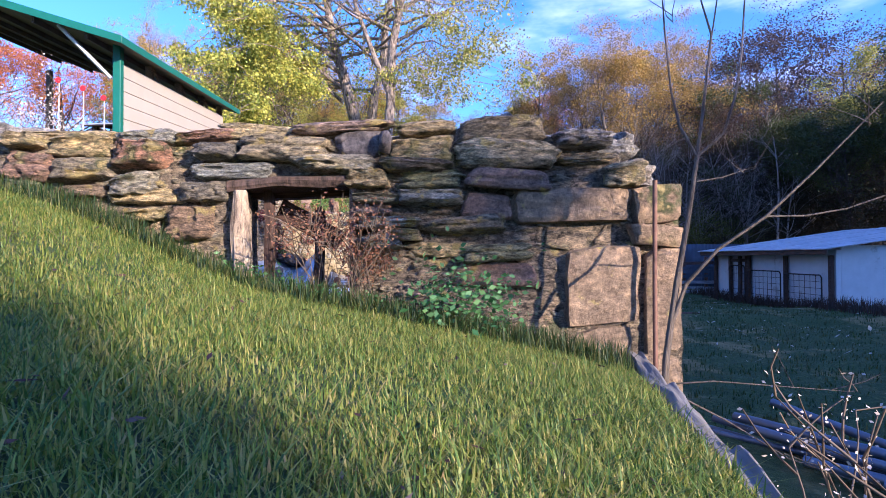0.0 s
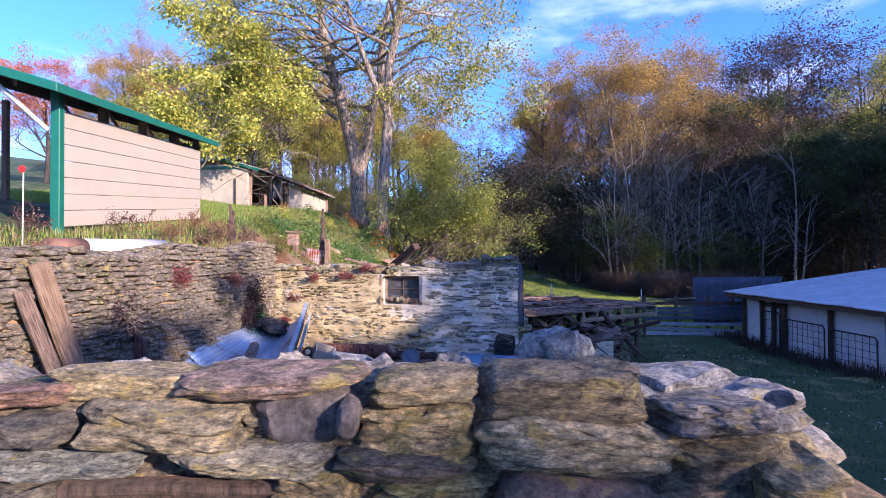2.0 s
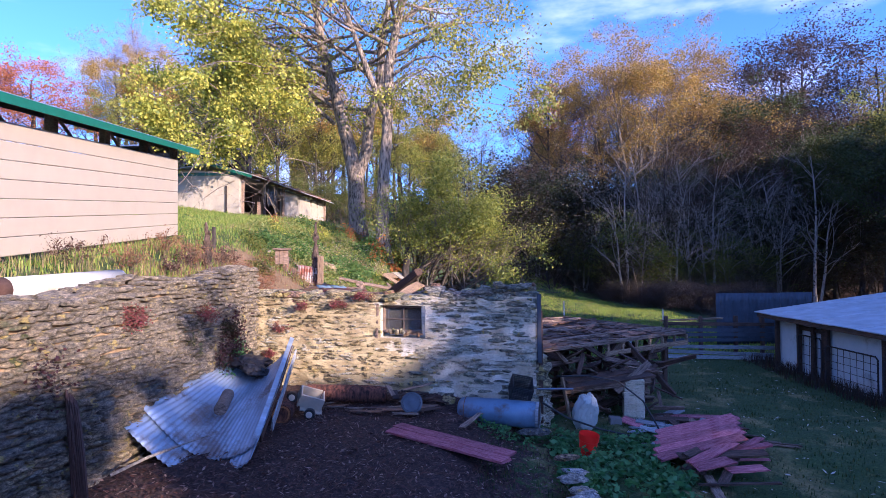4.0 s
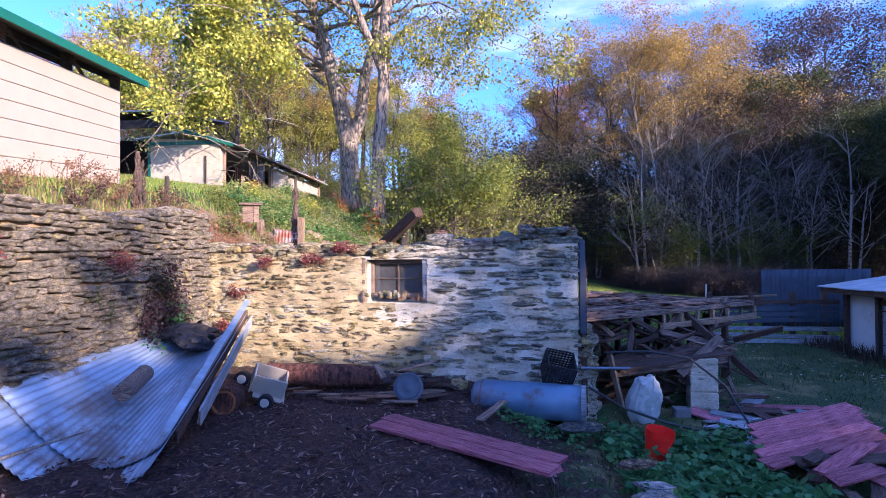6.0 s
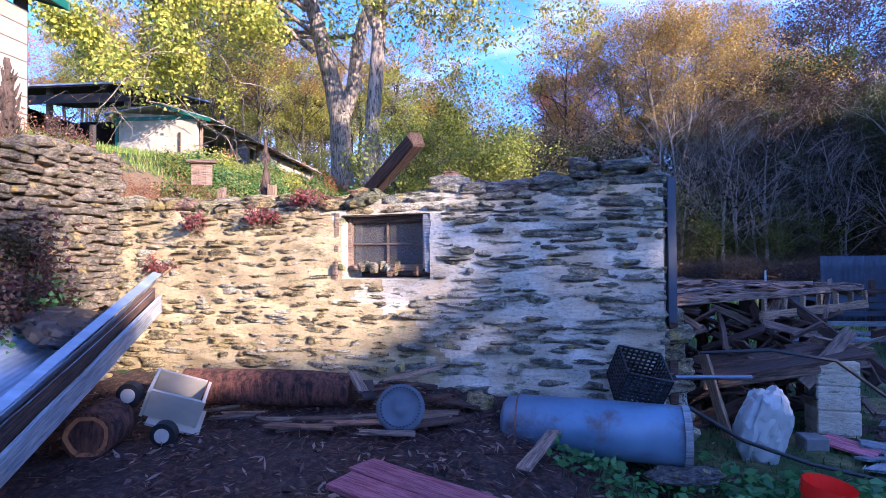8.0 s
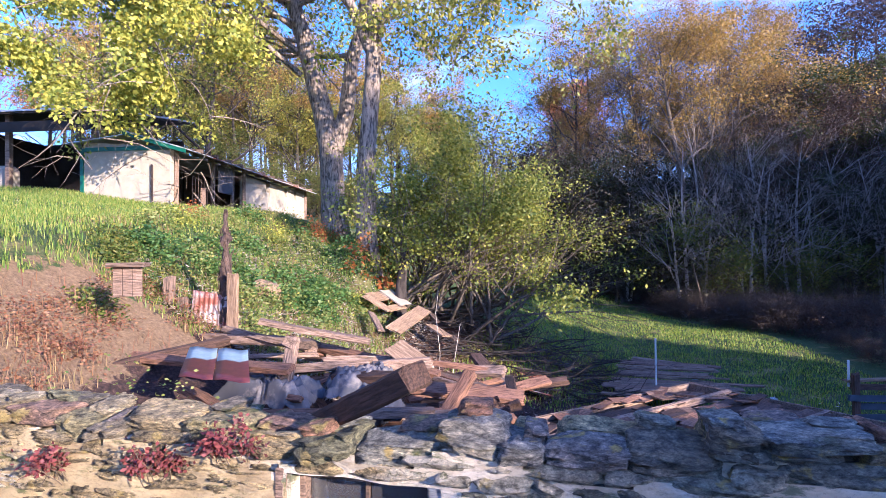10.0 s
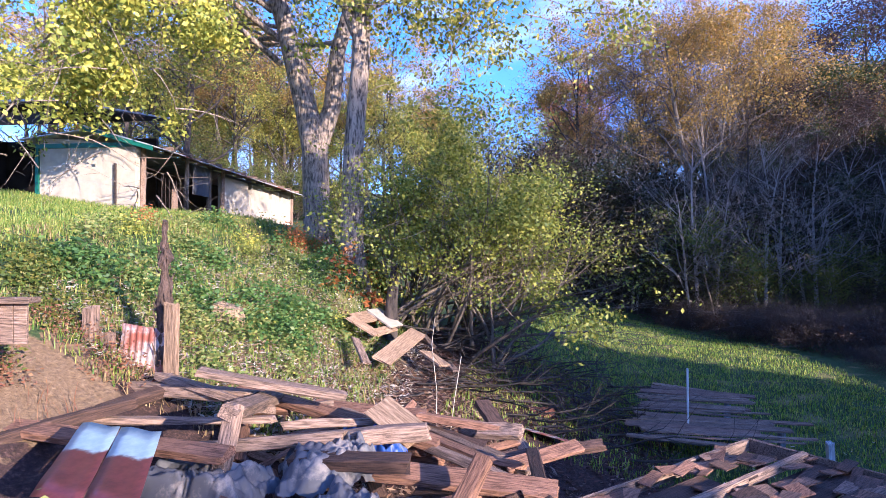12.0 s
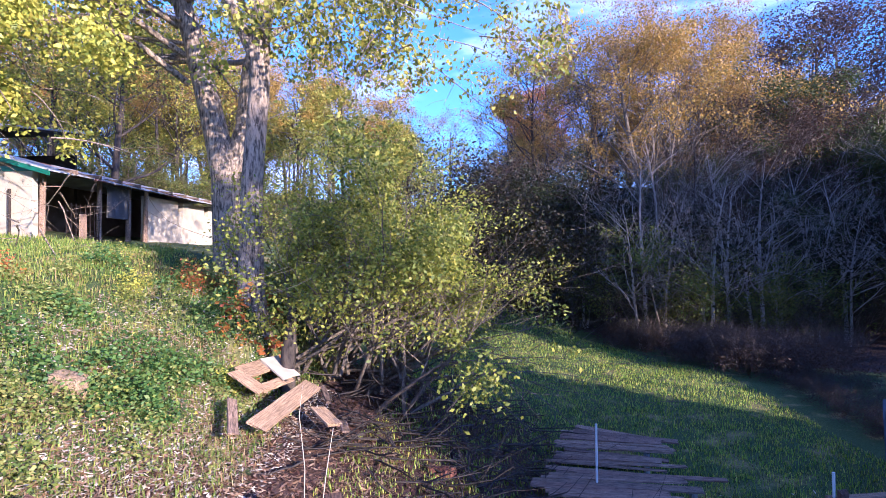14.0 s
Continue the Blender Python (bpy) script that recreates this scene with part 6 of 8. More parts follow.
def low_shed():
    a, b = Vector((8.82, 10.6, 0)), Vector((8.4, 16.15, 0))
    n = (b - a).length
    shed = thing("shed", (a.x, a.y, 0.4), "low white shed with rusty wire gates and pale metal roof", "shed", rz=math.degrees(math.atan2(b.y - a.y, b.x - a.x)))
    # local x runs away along the front, local -y into the shed
    bm = bmesh.new()
    box(bm, (n, 0.12, 1.6), (n / 2, -0.06, 0.70), bevel=0.008)
    part("wall", bm, M_SHEDWALL, shed)
    for x in (0.06, n - 0.06):
        bm = bmesh.new()
        box(bm, (0.12, 4.5, 1.7), (x, -2.37, 0.75), bevel=0.008)
        part("end_wall", bm, M_SHEDWALL, shed)
    for k in range(8):
        bm = bmesh.new()
        w = (n + 0.7) / 8
        bv = box(bm, (w, 5.0, 0.025), (-0.35 + w * (k + 0.5), -2.0, 1.53 + 0.01 * (k % 2)), bevel=0.004)
        for v in bv:
            v.co.z += -(v.co.y - 0.4) * 0.14
        part("roof_sheet", bm, M_TIN, shed)
    bm = bmesh.new()
    box(bm, (n + 0.6, 0.05, 0.12), (n / 2, 0.42, 1.45), bevel=0.005)
    part("eave_board", bm, M_DARKWOOD, shed)
    for x in (n - 0.05, n - 1.0, n - 1.55, n - 1.95, n - 2.05, n - 3.8, 0.05):
        bm = bmesh.new()
        box(bm, (0.1, 0.09, 1.5), (x, 0.08, 0.62), bevel=0.01, jitter=0.006)
        part("post", bm, M_DARKWOOD, shed)
    bm = bmesh.new()
    box(bm, (1.1, 0.06, 0.1), (n - 1.5, 0.06, 1.24), bevel=0.006)
    part("lintel", bm, M_DARKWOOD, shed)

    def gate(x0, x1, z0, z1, bars):
        bm = bmesh.new()
        y0 = 0.16
        tube(bm, [(x0, y0, z0), (x0, y0, z1 - 0.06), (x0 + 0.06, y0, z1), (x1 - 0.06, y0, z1), (x1, y0, z1 - 0.06), (x1, y0, z0), (x0, y0, z0)], 0.018, 6, cap=False)
        leaf = part("gate", bm, M_IRON, shed, "tubular gate filled with wire mesh")
        m = int((x1 - x0) / 0.2)
        for k in range(1, bars):
            bm = bmesh.new()
            tube(bm, [(x0, y0, z0 + (z1 - z0) * k / bars), (x1, y0, z0 + (z1 - z0) * k / bars)], 0.007, 4)
            part("wire", bm, M_IRON, leaf)
        for k in range(1, m):
            bm = bmesh.new()
            tube(bm, [(x0 + (x1 - x0) * k / m, y0, z0), (x0 + (x1 - x0) * k / m, y0, z1)], 0.006, 4)
            part("wire", bm, M_IRON, leaf)

    gate(n - 1.95, n - 1.08, 0.12, 1.08, 4)
    gate(n - 3.7, n - 2.1, 0.1, 0.95, 5)
    gate(n - 5.3, n - 3.85, 0.1, 0.9, 5)
    return shed


low_shed()


# ---- ruin: window, openings, beams ----
def plank(p0, p1, width, thick, mat, label, group="", roll=0.0, name="plank", category="plank", bend=0.0, parent=None):
    p0, p1 = Vector(p0), Vector(p1)
    n = (p1 - p0).length
    bm = bmesh.new()
    bv = box(bm, (n, width, thick), (0, 0, 0), bevel=min(thick, width) * 0.12, jitter=min(0.006, thick * 0.12), cuts=4)
    for v in bm.verts:
        v.co.z -= bend * ((2 * v.co.x / n) ** 2 - 1) * 0.5
        if abs(v.co.x) > n * 0.45:
            v.co.x += rnd.uniform(-0.03, 0.03)
    me = bpy.data.meshes.new(name)
    bm.to_mesh(me)
    bm.free()
    me.materials.append(mat)
    ob = new(name, me)
    ob.matrix_world = Matrix.Translation((p0 + p1) / 2) @ (p1 - p0).to_track_quat("X", "Z").to_matrix().to_4x4() @ pose(0, 0, 0, roll)
    return tagged(ob, label, category, group)


def stick(name, pts, radii, mat, label, category, seg=10, wobble=0.06):
    base = Vector(pts[0])
    bm = bmesh.new()
    tube(bm, [Vector(p) - base for p in pts], radii, seg, wobble=wobble)
    me = bpy.data.meshes.new(name)
    bm.to_mesh(me)
    bm.free()
    me.materials.append(mat)
    me.shade_smooth()
    me.set_sharp_from_angle(angle=radians(50))
    ob = new(name, me)
    ob.location = base
    return tagged(ob, label, category)


def ruin_window():
    ang = math.degrees(math.atan2(B_RIGHT[1] - B_LEFT[1], B_RIGHT[0] - B_LEFT[0]))
    d = Vector((B_RIGHT[0] - B_LEFT[0], B_RIGHT[1] - B_LEFT[1], 0)).normalized()
    at = Vector((B_LEFT[0], B_LEFT[1], 0)) + d * 3.06
    win = tagged(new("window_1"), "small four-pane window with weathered frame and dusty glass", "window", kind="structure")
    win.matrix_world = pose(at.x, at.y, 2.16, 0, 0, ang)
    w, h, y = 0.78, 0.50, 0.16
    for x, mat in ((-w / 2, M_OLDWOOD), (w / 2, M_PAINTWOOD)):
        bm = bmesh.new()
        box(bm, (0.07, 0.1, h), (x, y, h / 2), bevel=0.006, jitter=0.004)
        part("frame", bm, mat, win)
    for z in (h - 0.03, 0.02):
        bm = bmesh.new()
        box(bm, (w - 0.07, 0.08, 0.06), (0, y, z), bevel=0.006, jitter=0.004)
        part("frame", bm, M_OLDWOOD, win)
    bm = bmesh.new()
    box(bm, (0.018, 0.03, h - 0.1), (0.0, y, h / 2))
    part("muntin", bm, M_OLDWOOD, win)
    bm = bmesh.new()
    box(bm, (w - 0.08, 0.026, 0.018), (0.0, y, h * 0.48))
    part("muntin", bm, M_OLDWOOD, win)
    for sx in (-1, 1):
        for z0, z1 in ((0.05, h * 0.48 - 0.01), (h * 0.48 + 0.01, h - 0.06)):
            bm = bmesh.new()
            box(bm, (w / 2 - 0.06, 0.004, z1 - z0), (sx * (w / 4 - 0.012), y + 0.008, (z0 + z1) / 2))
            part("pane", bm, M_GLASS, win)
    bm = bmesh.new()
    box(bm, (w + 0.16, 0.2, 0.05), (0, 0.14, h + 0.03), bevel=0.01, jitter=0.006)
    part("lintel", bm, M_OLDWOOD, win)
    bm = bmesh.new()
    box(bm, (w - 0.06, 0.02, h - 0.04), (0, y + 0.24, h / 2))
    part("backing_board", bm, M_DARKWOOD, win)
    bm = bmesh.new()
    box(bm, (0.05, 0.05, 0.62), (-w / 2 - 0.06, 0.0, 0.22), (0, 3, 0), bevel=0.005, jitter=0.005)
    part("casing", bm, M_OLDWOOD, win)
    bm = bmesh.new()
    box(bm, (0.07, 0.05, 0.56), (w / 2 + 0.05, 0.02, 0.26), (0, -2, 0), bevel=0.005, jitter=0.005)
    part("casing", bm, M_PAINTWOOD, win)
    # rubble on the sill
    r = random.Random(3)
    for k in range(15):
        me = stone_mesh("rubble", 900 + k, 2, M_BACK if k % 2 else M_FRONT)
        part_mesh("rubble", me, win, pose(r.uniform(-0.42, 0.42), r.uniform(0.0, 0.12), -0.02 + r.uniform(0, 0.06), r.uniform(0, 90), r.uniform(0, 90), r.uniform(0, 180)) @ Matrix.Diagonal((r.uniform(0.04, 0.11), r.uniform(0.04, 0.07), r.uniform(0.025, 0.05), 1)))


ruin_window()

# free end of the back wall: steel channel post and quoin stack
g = thing("channel_post", (1.19, 9.44, 0.9), "blue-grey steel channel post at the end of the wall", "post")
bm = bmesh.new()
box(bm, (0.06, 0.008, 1.15), (0, 0, 1.42))
box(bm, (0.008, 0.06, 1.15), (0.03, 0.034, 1.42))
box(bm, (0.008, 0.06, 1.15), (-0.03, 0.034, 1.42))
part("channel", bm, M_TINDARK, g)
bm = bmesh.new()
box(bm, (0.07, 0.08, 1.9), (0.03, 0.12, 0.75), bevel=0.01, jitter=0.006)
part("timber", bm, M_DARKWOOD, g)
r = random.Random(60)
g = thing("stone_pier", (1.2, 9.7, 0.6), "rough pier of stacked stones at the end of the wall", "pier")
for k in range(9):
    part_mesh("stone", stone_mesh("stone", 950 + k, 3, M_BACK), g, pose(r.uniform(-0.04, 0.05), r.uniform(-0.05, 0.08), 0.05 + k * 0.14, 0, 0, r.uniform(-20, 20)) @ Matrix.Diagonal((r.uniform(0.3, 0.42), 0.36, 0.155, 1)))

# leaning beam over the back wall
plank((-1.85, 10.75, 2.62), (-0.86, 9.55, 3.28), 0.15, 0.13, M_DARKWOOD, "dark weathered beam leaning over the back wall", name="beam", category="beam", roll=12)

# opening in the front wall
g = thing("door_frame", (-0.5, 0.7, 1.3), "rotten timber frame in the low opening of the wall", "door frame")


def in_group(parent, name, p0, p1, w, t, mat, label="", roll=0.0):
    ob = plank(p0, p1, w, t, mat, label, name=name, roll=roll)
    m = ob.matrix_world.copy()
    for key in ("category", "group"):
        if key in ob:
            del ob[key]
    ob.parent = parent
    ob.matrix_basis = Matrix.Translation(-parent.matrix_basis.translation) @ m if parent.matrix_basis.to_euler().z == 0 else parent.matrix_basis.inverted() @ m
    return ob


def split_log(name, pts, radii, mat, label=""):
    bm_ = bmesh.new()
    tube(bm_, [Vector(p) - Vector((-0.5, 0.7, 1.3)) for p in pts], radii, 14, wobble=0.2)
    for v in bm_.verts:
        v.co += Vector((0.02 * noise.noise(v.co * 17), 0.02 * noise.noise(v.co * 13), 0))
    part(name, bm_, mat, g, label)


split_log("jamb", [(-0.84, 0.58, 1.2), (-0.85, 0.57, 1.45), (-0.835, 0.57, 1.7), (-0.845, 0.56, 1.95), (-0.85, 0.56, 2.2)], [0.075, 0.07, 0.062, 0.06, 0.05], M_SPLITLOG, "split pale post with flaking bark")
in_group(g, "jamb", (-0.735, 0.74, 1.25), (-0.735, 0.74, 2.2), 0.05, 0.06, M_DARKWOOD)
split_log("jamb", [(-0.13, 0.62, 1.7), (-0.125, 0.61, 1.95), (-0.12, 0.60, 2.24)], [0.03, 0.026, 0.022], M_OLDWOOD)
in_group(g, "jamb", (-0.42, 0.85, 1.1), (-0.42, 0.85, 2.1), 0.05, 0.06, M_DARKWOOD)
split_log("lintel", [(-0.93, 0.54, 2.23), (-0.6, 0.53, 2.255), (-0.3, 0.54, 2.25), (-0.05, 0.56, 2.26)], [0.034, 0.03, 0.036, 0.028], M_SNAG)
in_group(g, "lintel", (-0.9, 0.72, 2.24), (-0.06, 0.74, 2.255), 0.3, 0.05, M_DARKWOOD)
in_group(g, "board", (-0.72, 0.9, 2.12), (-0.30, 0.92, 1.88), 0.03, 0.14, M_DARKWOOD)
in_group(g, "lintel", (-0.9, 0.92, 2.22), (-0.06, 0.94, 2.24), 0.2, 0.08, M_DARKWOOD)

# pole and kerb before the quoins
stick("steel_pole", [(1.72, 0.50, 0.95), (1.725, 0.51, 1.6), (1.735, 0.52, 2.22)], 0.014, M_RUSTPIPE, "thin rusty steel pole standing against the quoins", "pole")
g = thing("kerb", (1.5, -0.8, 0.6), "low concrete kerb along the edge of the lawn", "kerb")
bm = bmesh.new()
way = Vector((0.11, 1.0, 0)).normalized()
for k in range(4):
    c = Vector((1.60, 0.48, 0)) - way * (0.40 + 0.84 * k)
    part_mesh("kerb_stone", stone_mesh("kerb_stone", 640 + k, 9, M_CONCRETE, 14, 0.035, 0.0, 0.05), g, pose(c.x - 1.5, c.y + 0.8, 0.305, 0, 0, math.degrees(math.atan2(way.y, way.x)) + 1.5 * (k % 2)) @ Matrix.Diagonal((0.85, 0.10, 0.56, 1)))


def sapling():
    segs, tips = [], []
    r = random.Random(14)
    lines = [
        ([(1.69, 0.1, 0.9), (1.70, 0.1, 1.22), (1.76, 0.1, 1.63), (1.82, 0.1, 1.95), (1.87, 0.1, 2.28)], [0.03, 0.026, 0.022, 0.019, 0.016]),
        ([(1.87, 0.1, 2.28), (1.79, 0.12, 2.45), (1.75, 0.12, 2.63), (1.72, 0.12, 2.96), (1.70, 0.12, 3.3)], [0.012, 0.011, 0.009, 0.007, 0.003]),
        ([(1.87, 0.1, 2.28), (1.90, 0.1, 2.5), (1.92, 0.1, 2.66), (1.95, 0.1, 2.92), (1.90, 0.1, 3.1), (1.86, 0.1, 3.35)], [0.013, 0.012, 0.010, 0.009, 0.006, 0.003]),
        ([(1.95, 0.1, 2.90), (1.98, 0.1, 3.1), (1.97, 0.1, 3.3)], [0.006, 0.005, 0.002]),
        ([(1.87, 0.1, 2.28), (2.0, 0.08, 2.40), (2.06, 0.08, 2.6), (2.09, 0.08, 2.8), (2.11, 0.08, 3.09), (2.13, 0.08, 3.35)], [0.012, 0.011, 0.01, 0.008, 0.006, 0.003]),
        ([(1.71, 0.1, 1.35), (1.80, 0.08, 1.62), (1.95, 0.05, 1.80), (2.16, 0.0, 1.96), (2.37, -0.05, 2.18), (2.65, -0.1, 2.49)], [0.017, 0.015, 0.013, 0.011, 0.008, 0.004]),
        ([(2.16, 0.0, 1.96), (2.34, -0.02, 1.96), (2.51, -0.05, 1.99), (2.75, -0.1, 2.08), (2.95, -0.12, 2.1)], [0.008, 0.007, 0.006, 0.005, 0.002]),
        ([(1.85, 0.1, 2.15), (2.02, 0.15, 2.18), (2.2, 0.2, 2.24)], [0.006, 0.005, 0.002]),
        ([(1.72, 0.1, 1.1), (1.9, 0.0, 1.14), (2.2, -0.05, 1.13), (2.5, -0.1, 1.12)], [0.008, 0.006, 0.004, 0.002]),
        ([(1.74, 0.1, 1.05), (1.95, 0.0, 0.95), (2.2, -0.1, 0.8), (2.5, -0.2, 0.72)], [0.008, 0.007, 0.005, 0.003]),
    ]
    for pts, rad in lines:
        segs.append(([Vector(p) + Vector((-0.045, 0, 0)) for p in pts], [q * 0.68 for q in rad], 3))
    for pts, rad in lines[1:]:
        for k in range(3):
            at = Vector(pts[-2]).lerp(Vector(pts[-1]), r.random())
            grow(r, at, (r.gauss(0, 1), r.gauss(0, 0.6), 0.6), 0.22, 0.003, 0, segs, tips)
    tree = thing("sapling", (1.69, 0.1, 0.9), "bare grey sapling forking before the stone wall", "tree")
    back = Matrix.Translation((-1.69, -0.1, -0.9))
    for n, one in enumerate(segs):
        me = limbs_mesh("stem" if n == 0 else "branch", [one], M_BARK4)
        me.transform(back)
        part_mesh("stem" if n == 0 else "branch" if n < len(lines) else "twig", me, tree)


sapling()


def dry_weed(base, height, n, seed, mat, label, spread=0.5, heads=None, name="dry_weed"):
    r = random.Random(seed)
    segs, tips = [], []
    for k in range(n):
        a = r.uniform(0, 2 * math.pi)
        grow(r, Vector(base) + Vector((r.gauss(0, 0.05), r.gauss(0, 0.04), 0)), (math.cos(a) * spread, math.sin(a) * spread * 0.6, 1.0), height * r.uniform(0.35, 0.6), 0.0032, 2, segs, tips, 0.0, 0.45, 0.62, (2, 3))
    sets = []
    if heads:
        sets.append(("seed_head", leaf_quads(tips, seed, heads[0], heads[1], heads[2]), heads[3]))
    plant = rooted(name, tuple(base), segs, sets, mat, label, "weed", "stalk")
    tagged(plant.children[0], kind="stuff")
    return plant


dry_weed((-0.22, 0.36, gz(-0.22, 0.36)), 0.7, 8, 81, M_TWIG, "tangled dry brown weed before the wall opening", 0.35, (5, 0.018, 0.03, M_RUSTWEED))
dry_weed((-0.05, 0.34, gz(-0.05, 0.34)), 0.6, 9, 82, M_TWIG, "tangled dry brown weed before the wall opening", 0.4, (6, 0.018, 0.03, M_RUSTWEED))
dry_weed((1.60, -1.55, 0.55), 1.15, 6, 83, M_TWIG, "tall dry teasel weed with pale seed heads", 0.10, (3, 0.013, 0.012, M_PALE))
dry_weed((1.75, -1.45, 0.5), 1.05, 4, 84, M_TWIG, "tall dry teasel weed with pale seed heads", 0.12, (3, 0.013, 0.012, M_PALE))
dry_weed((-3.5, 1.7, 2.3), 1.2, 8, 85, M_TWIG, "pale dry weed with seed heads behind the wall", 0.3, (4, 0.025, 0.03, M_PALE))
dry_weed((-3.15, 1.6, 2.3), 1.0, 6, 86, M_TWIG, "pale dry weed with seed heads behind the wall", 0.3, (4, 0.025, 0.03, M_PALE))
for k, (x, y, h) in enumerate(((-4.7, 8.6, 0.5), (-4.8, 9.3, 0.55), (-4.6, 10.2, 0.5), (-5.0, 7.9, 0.5), (-5.2, 7.1, 0.6), (-5.3, 9.2, 0.5), (-5.0, 11.2, 0.5), (-4.6, 4.6, 0.5), (-5.4, 5.3, 0.55))):
    dry_weed((x, y, gz(x, y)), h, 9, 500 + k, M_TWIG, "brown dry brush on the bank", 0.6, (3, 0.03, 0.03, M_RUSTWEED if k % 2 else M_CHIPS))
for k, (s, z) in enumerate(((1.9, 2.55), (1.2, 2.5), (0.7, 2.1), (2.35, 2.72), (0.5, 1.6))):
    p = Vector((B_LEFT[0], B_LEFT[1], z)) + Vector((0.985, -0.174, 0)) * s + Vector((-0.03, -0.06, 0))
    dry_weed(p, 0.22, 7, 540 + k, M_TWIG, "small red weed growing from the wall", 0.9, (4, 0.03, 0.03, M_REDWEED))
for k, (y, z) in enumerate(((9.0, 2.2), (8.3, 2.5), (9.4, 1.7), (6.6, 2.6))):
    dry_weed((-4.1, y, z), 0.35, 9, 560 + k, M_TWIG, "dark red-brown weeds hanging on the rubble wall", 0.8, (6, 0.03, 0.05, M_REDWEED if k % 2 else M_LEAF_D))

def wall_vine(at, spread, n, seed, size, mat, label):
    """Leaves hanging close against the rubble wall."""
    rv = np.random.default_rng(seed)
    c = np.array(at) + rv.normal(0, 1, (n, 3)) * np.array(spread)
    c[:, 0] = at[0] + np.abs(c[:, 0] - at[0])
    me = quads_mesh("wall_vine", leaf_quads(c, seed, 3, size, 0.05, 0.5) - np.array(at), mat)
    ob = new("wall_vine", me)
    ob.location = at
    return tagged(ob, label, "vine", "vines on the wall")


wall_vine((-4.04, 9.15, 2.15), (0.07, 0.16, 0.24), 260, 601, 0.05, M_VINE, "dark purple-brown vine hanging on the rubble wall")
wall_vine((-4.04, 8.8, 1.95), (0.06, 0.10, 0.16), 120, 602, 0.05, M_VINE, "dark purple-brown vine hanging on the rubble wall")
wall_vine((-4.02, 9.28, 1.85), (0.06, 0.09, 0.14), 70, 603, 0.06, M_IVY, "green vine at the foot of the rubble wall")
wall_vine((-4.02, 8.75, 1.65), (0.06, 0.06, 0.10), 40, 604, 0.06, M_IVY, "green vine at the foot of the rubble wall")
wall_vine((-4.03, 5.2, 2.35), (0.06, 0.14, 0.16), 60, 605, 0.045, M_VINE, "dark purple-brown vine hanging on the rubble wall")
for k, (x, y, z) in enumerate(((-5.5, 4.6, 4.38), (-5.12, 4.6, 4.25), (-4.8, 4.6, 4.1))):
    g = thing("marker_stake", (x, y, gz(x, y)), "thin stake with a round red reflector", "stake", "marker stakes")
    bm = bmesh.new()
    h = z - gz(x, y)
    tube(bm, [(0, 0, 0), (0.01, 0, h)], 0.008, 5)
    part("rod", bm, M_PALE, g)
    bm = bmesh.new()
    tube(bm, [(0.01, -0.01, h), (0.01, -0.025, h)], 0.04, 12)
    part("reflector", bm, M_REDPLASTIC, g)

# ---- yard before the wall: bundle of pipes ----
r = random.Random(21)
for k in range(13):
    y0, z0 = 0.9 - 0.11 * k, 0.62 + 0.05 * (k % 3)
    a = Vector((2.05 + 0.05 * k + r.uniform(-0.1, 0.1), y0 + r.uniform(-0.1, 0.1), z0 + 0.06))
    b_ = a + Vector((0.75 + r.uniform(-0.15, 0.5), -1.0 + r.uniform(-0.3, 0.2), -0.06 + r.uniform(-0.03, 0.06)))
    tagged(stick("metal_pipe", [a, (a + b_) / 2, b_], r.choice((0.018, 0.022, 0.028)), M_PIPE, "blue-grey metal pipe in a loose pile by the kerb", "pipe", 8, 0.0), group="pile of pipes")
stick("metal_pipe", [(2.75, 1.25, 0.72), (3.05, 0.5, 0.66)], 0.03, M_PIPE, "blue-grey metal pipe in a loose pile by the kerb", "pipe", 8, 0.0)

# ---- inside the ruin ----
def tin_sheet(name, corners, sag, waves, label, mat, lip=0.0):
    """A corrugated sheet bent over its width; corners: front right, back right, front left, back left."""
    fr, br, fl, bl = (Vector(c) for c in corners)
    nu, nv = 16, waves * 4
    verts, faces = [], []
    for i in range(nu + 1):
        u = i / nu
        for j in range(nv + 1):
            v = j / nv
            p = fr.lerp(br, u).lerp(fl.lerp(bl, u), v)
            p.z -= sag * (math.sin(math.pi * v ** 0.85) ** 1.05) * (1 - 0.25 * u)
            p.z += 0.010 * math.sin(2 * math.pi * waves * v)
            p.x += 0.02 * math.sin(3 * u) + lip * math.sin(math.pi * v) * (1 - u)
            p.z += 0.02 * noise.noise(p * 1.7)
            verts.append(p - fr)
    for i in range(nu):
        for j in range(nv):
            k = i * (nv + 1) + j
            faces.append((k, k + 1, k + nv + 2, k + nv + 1))
    me = mesh_from(name, verts, faces, (mat,), True)
    ob = new(name, me)
    ob.location = fr
    so = ob.modifiers.new("thickness", "SOLIDIFY")
    so.thickness = 0.004
    return tagged(ob, label, "roofing sheet", "corrugated sheets")


tin_sheet("corrugated_sheet", [(-2.52, 6.72, 1.26), (-3.03, 9.32, 2.12), (-4.2, 6.9, 1.62), (-4.1, 9.2, 1.78)], 0.42, 25, "bent galvanized corrugated sheet curling up along one edge", M_TINSHEET)
tin_sheet("corrugated_sheet", [(-2.49, 6.46, 1.13), (-3.0, 9.25, 2.03), (-4.15, 6.5, 1.48), (-4.05, 9.0, 1.62)], 0.40, 25, "older corrugated sheet lying beneath the bent one", M_TINSHEET)
plank((-2.60, 7.38, 1.24), (-2.94, 9.2, 1.90), 0.03, 0.15, M_PAINTWOOD, "grey board propping up the curled sheet edge", roll=8)
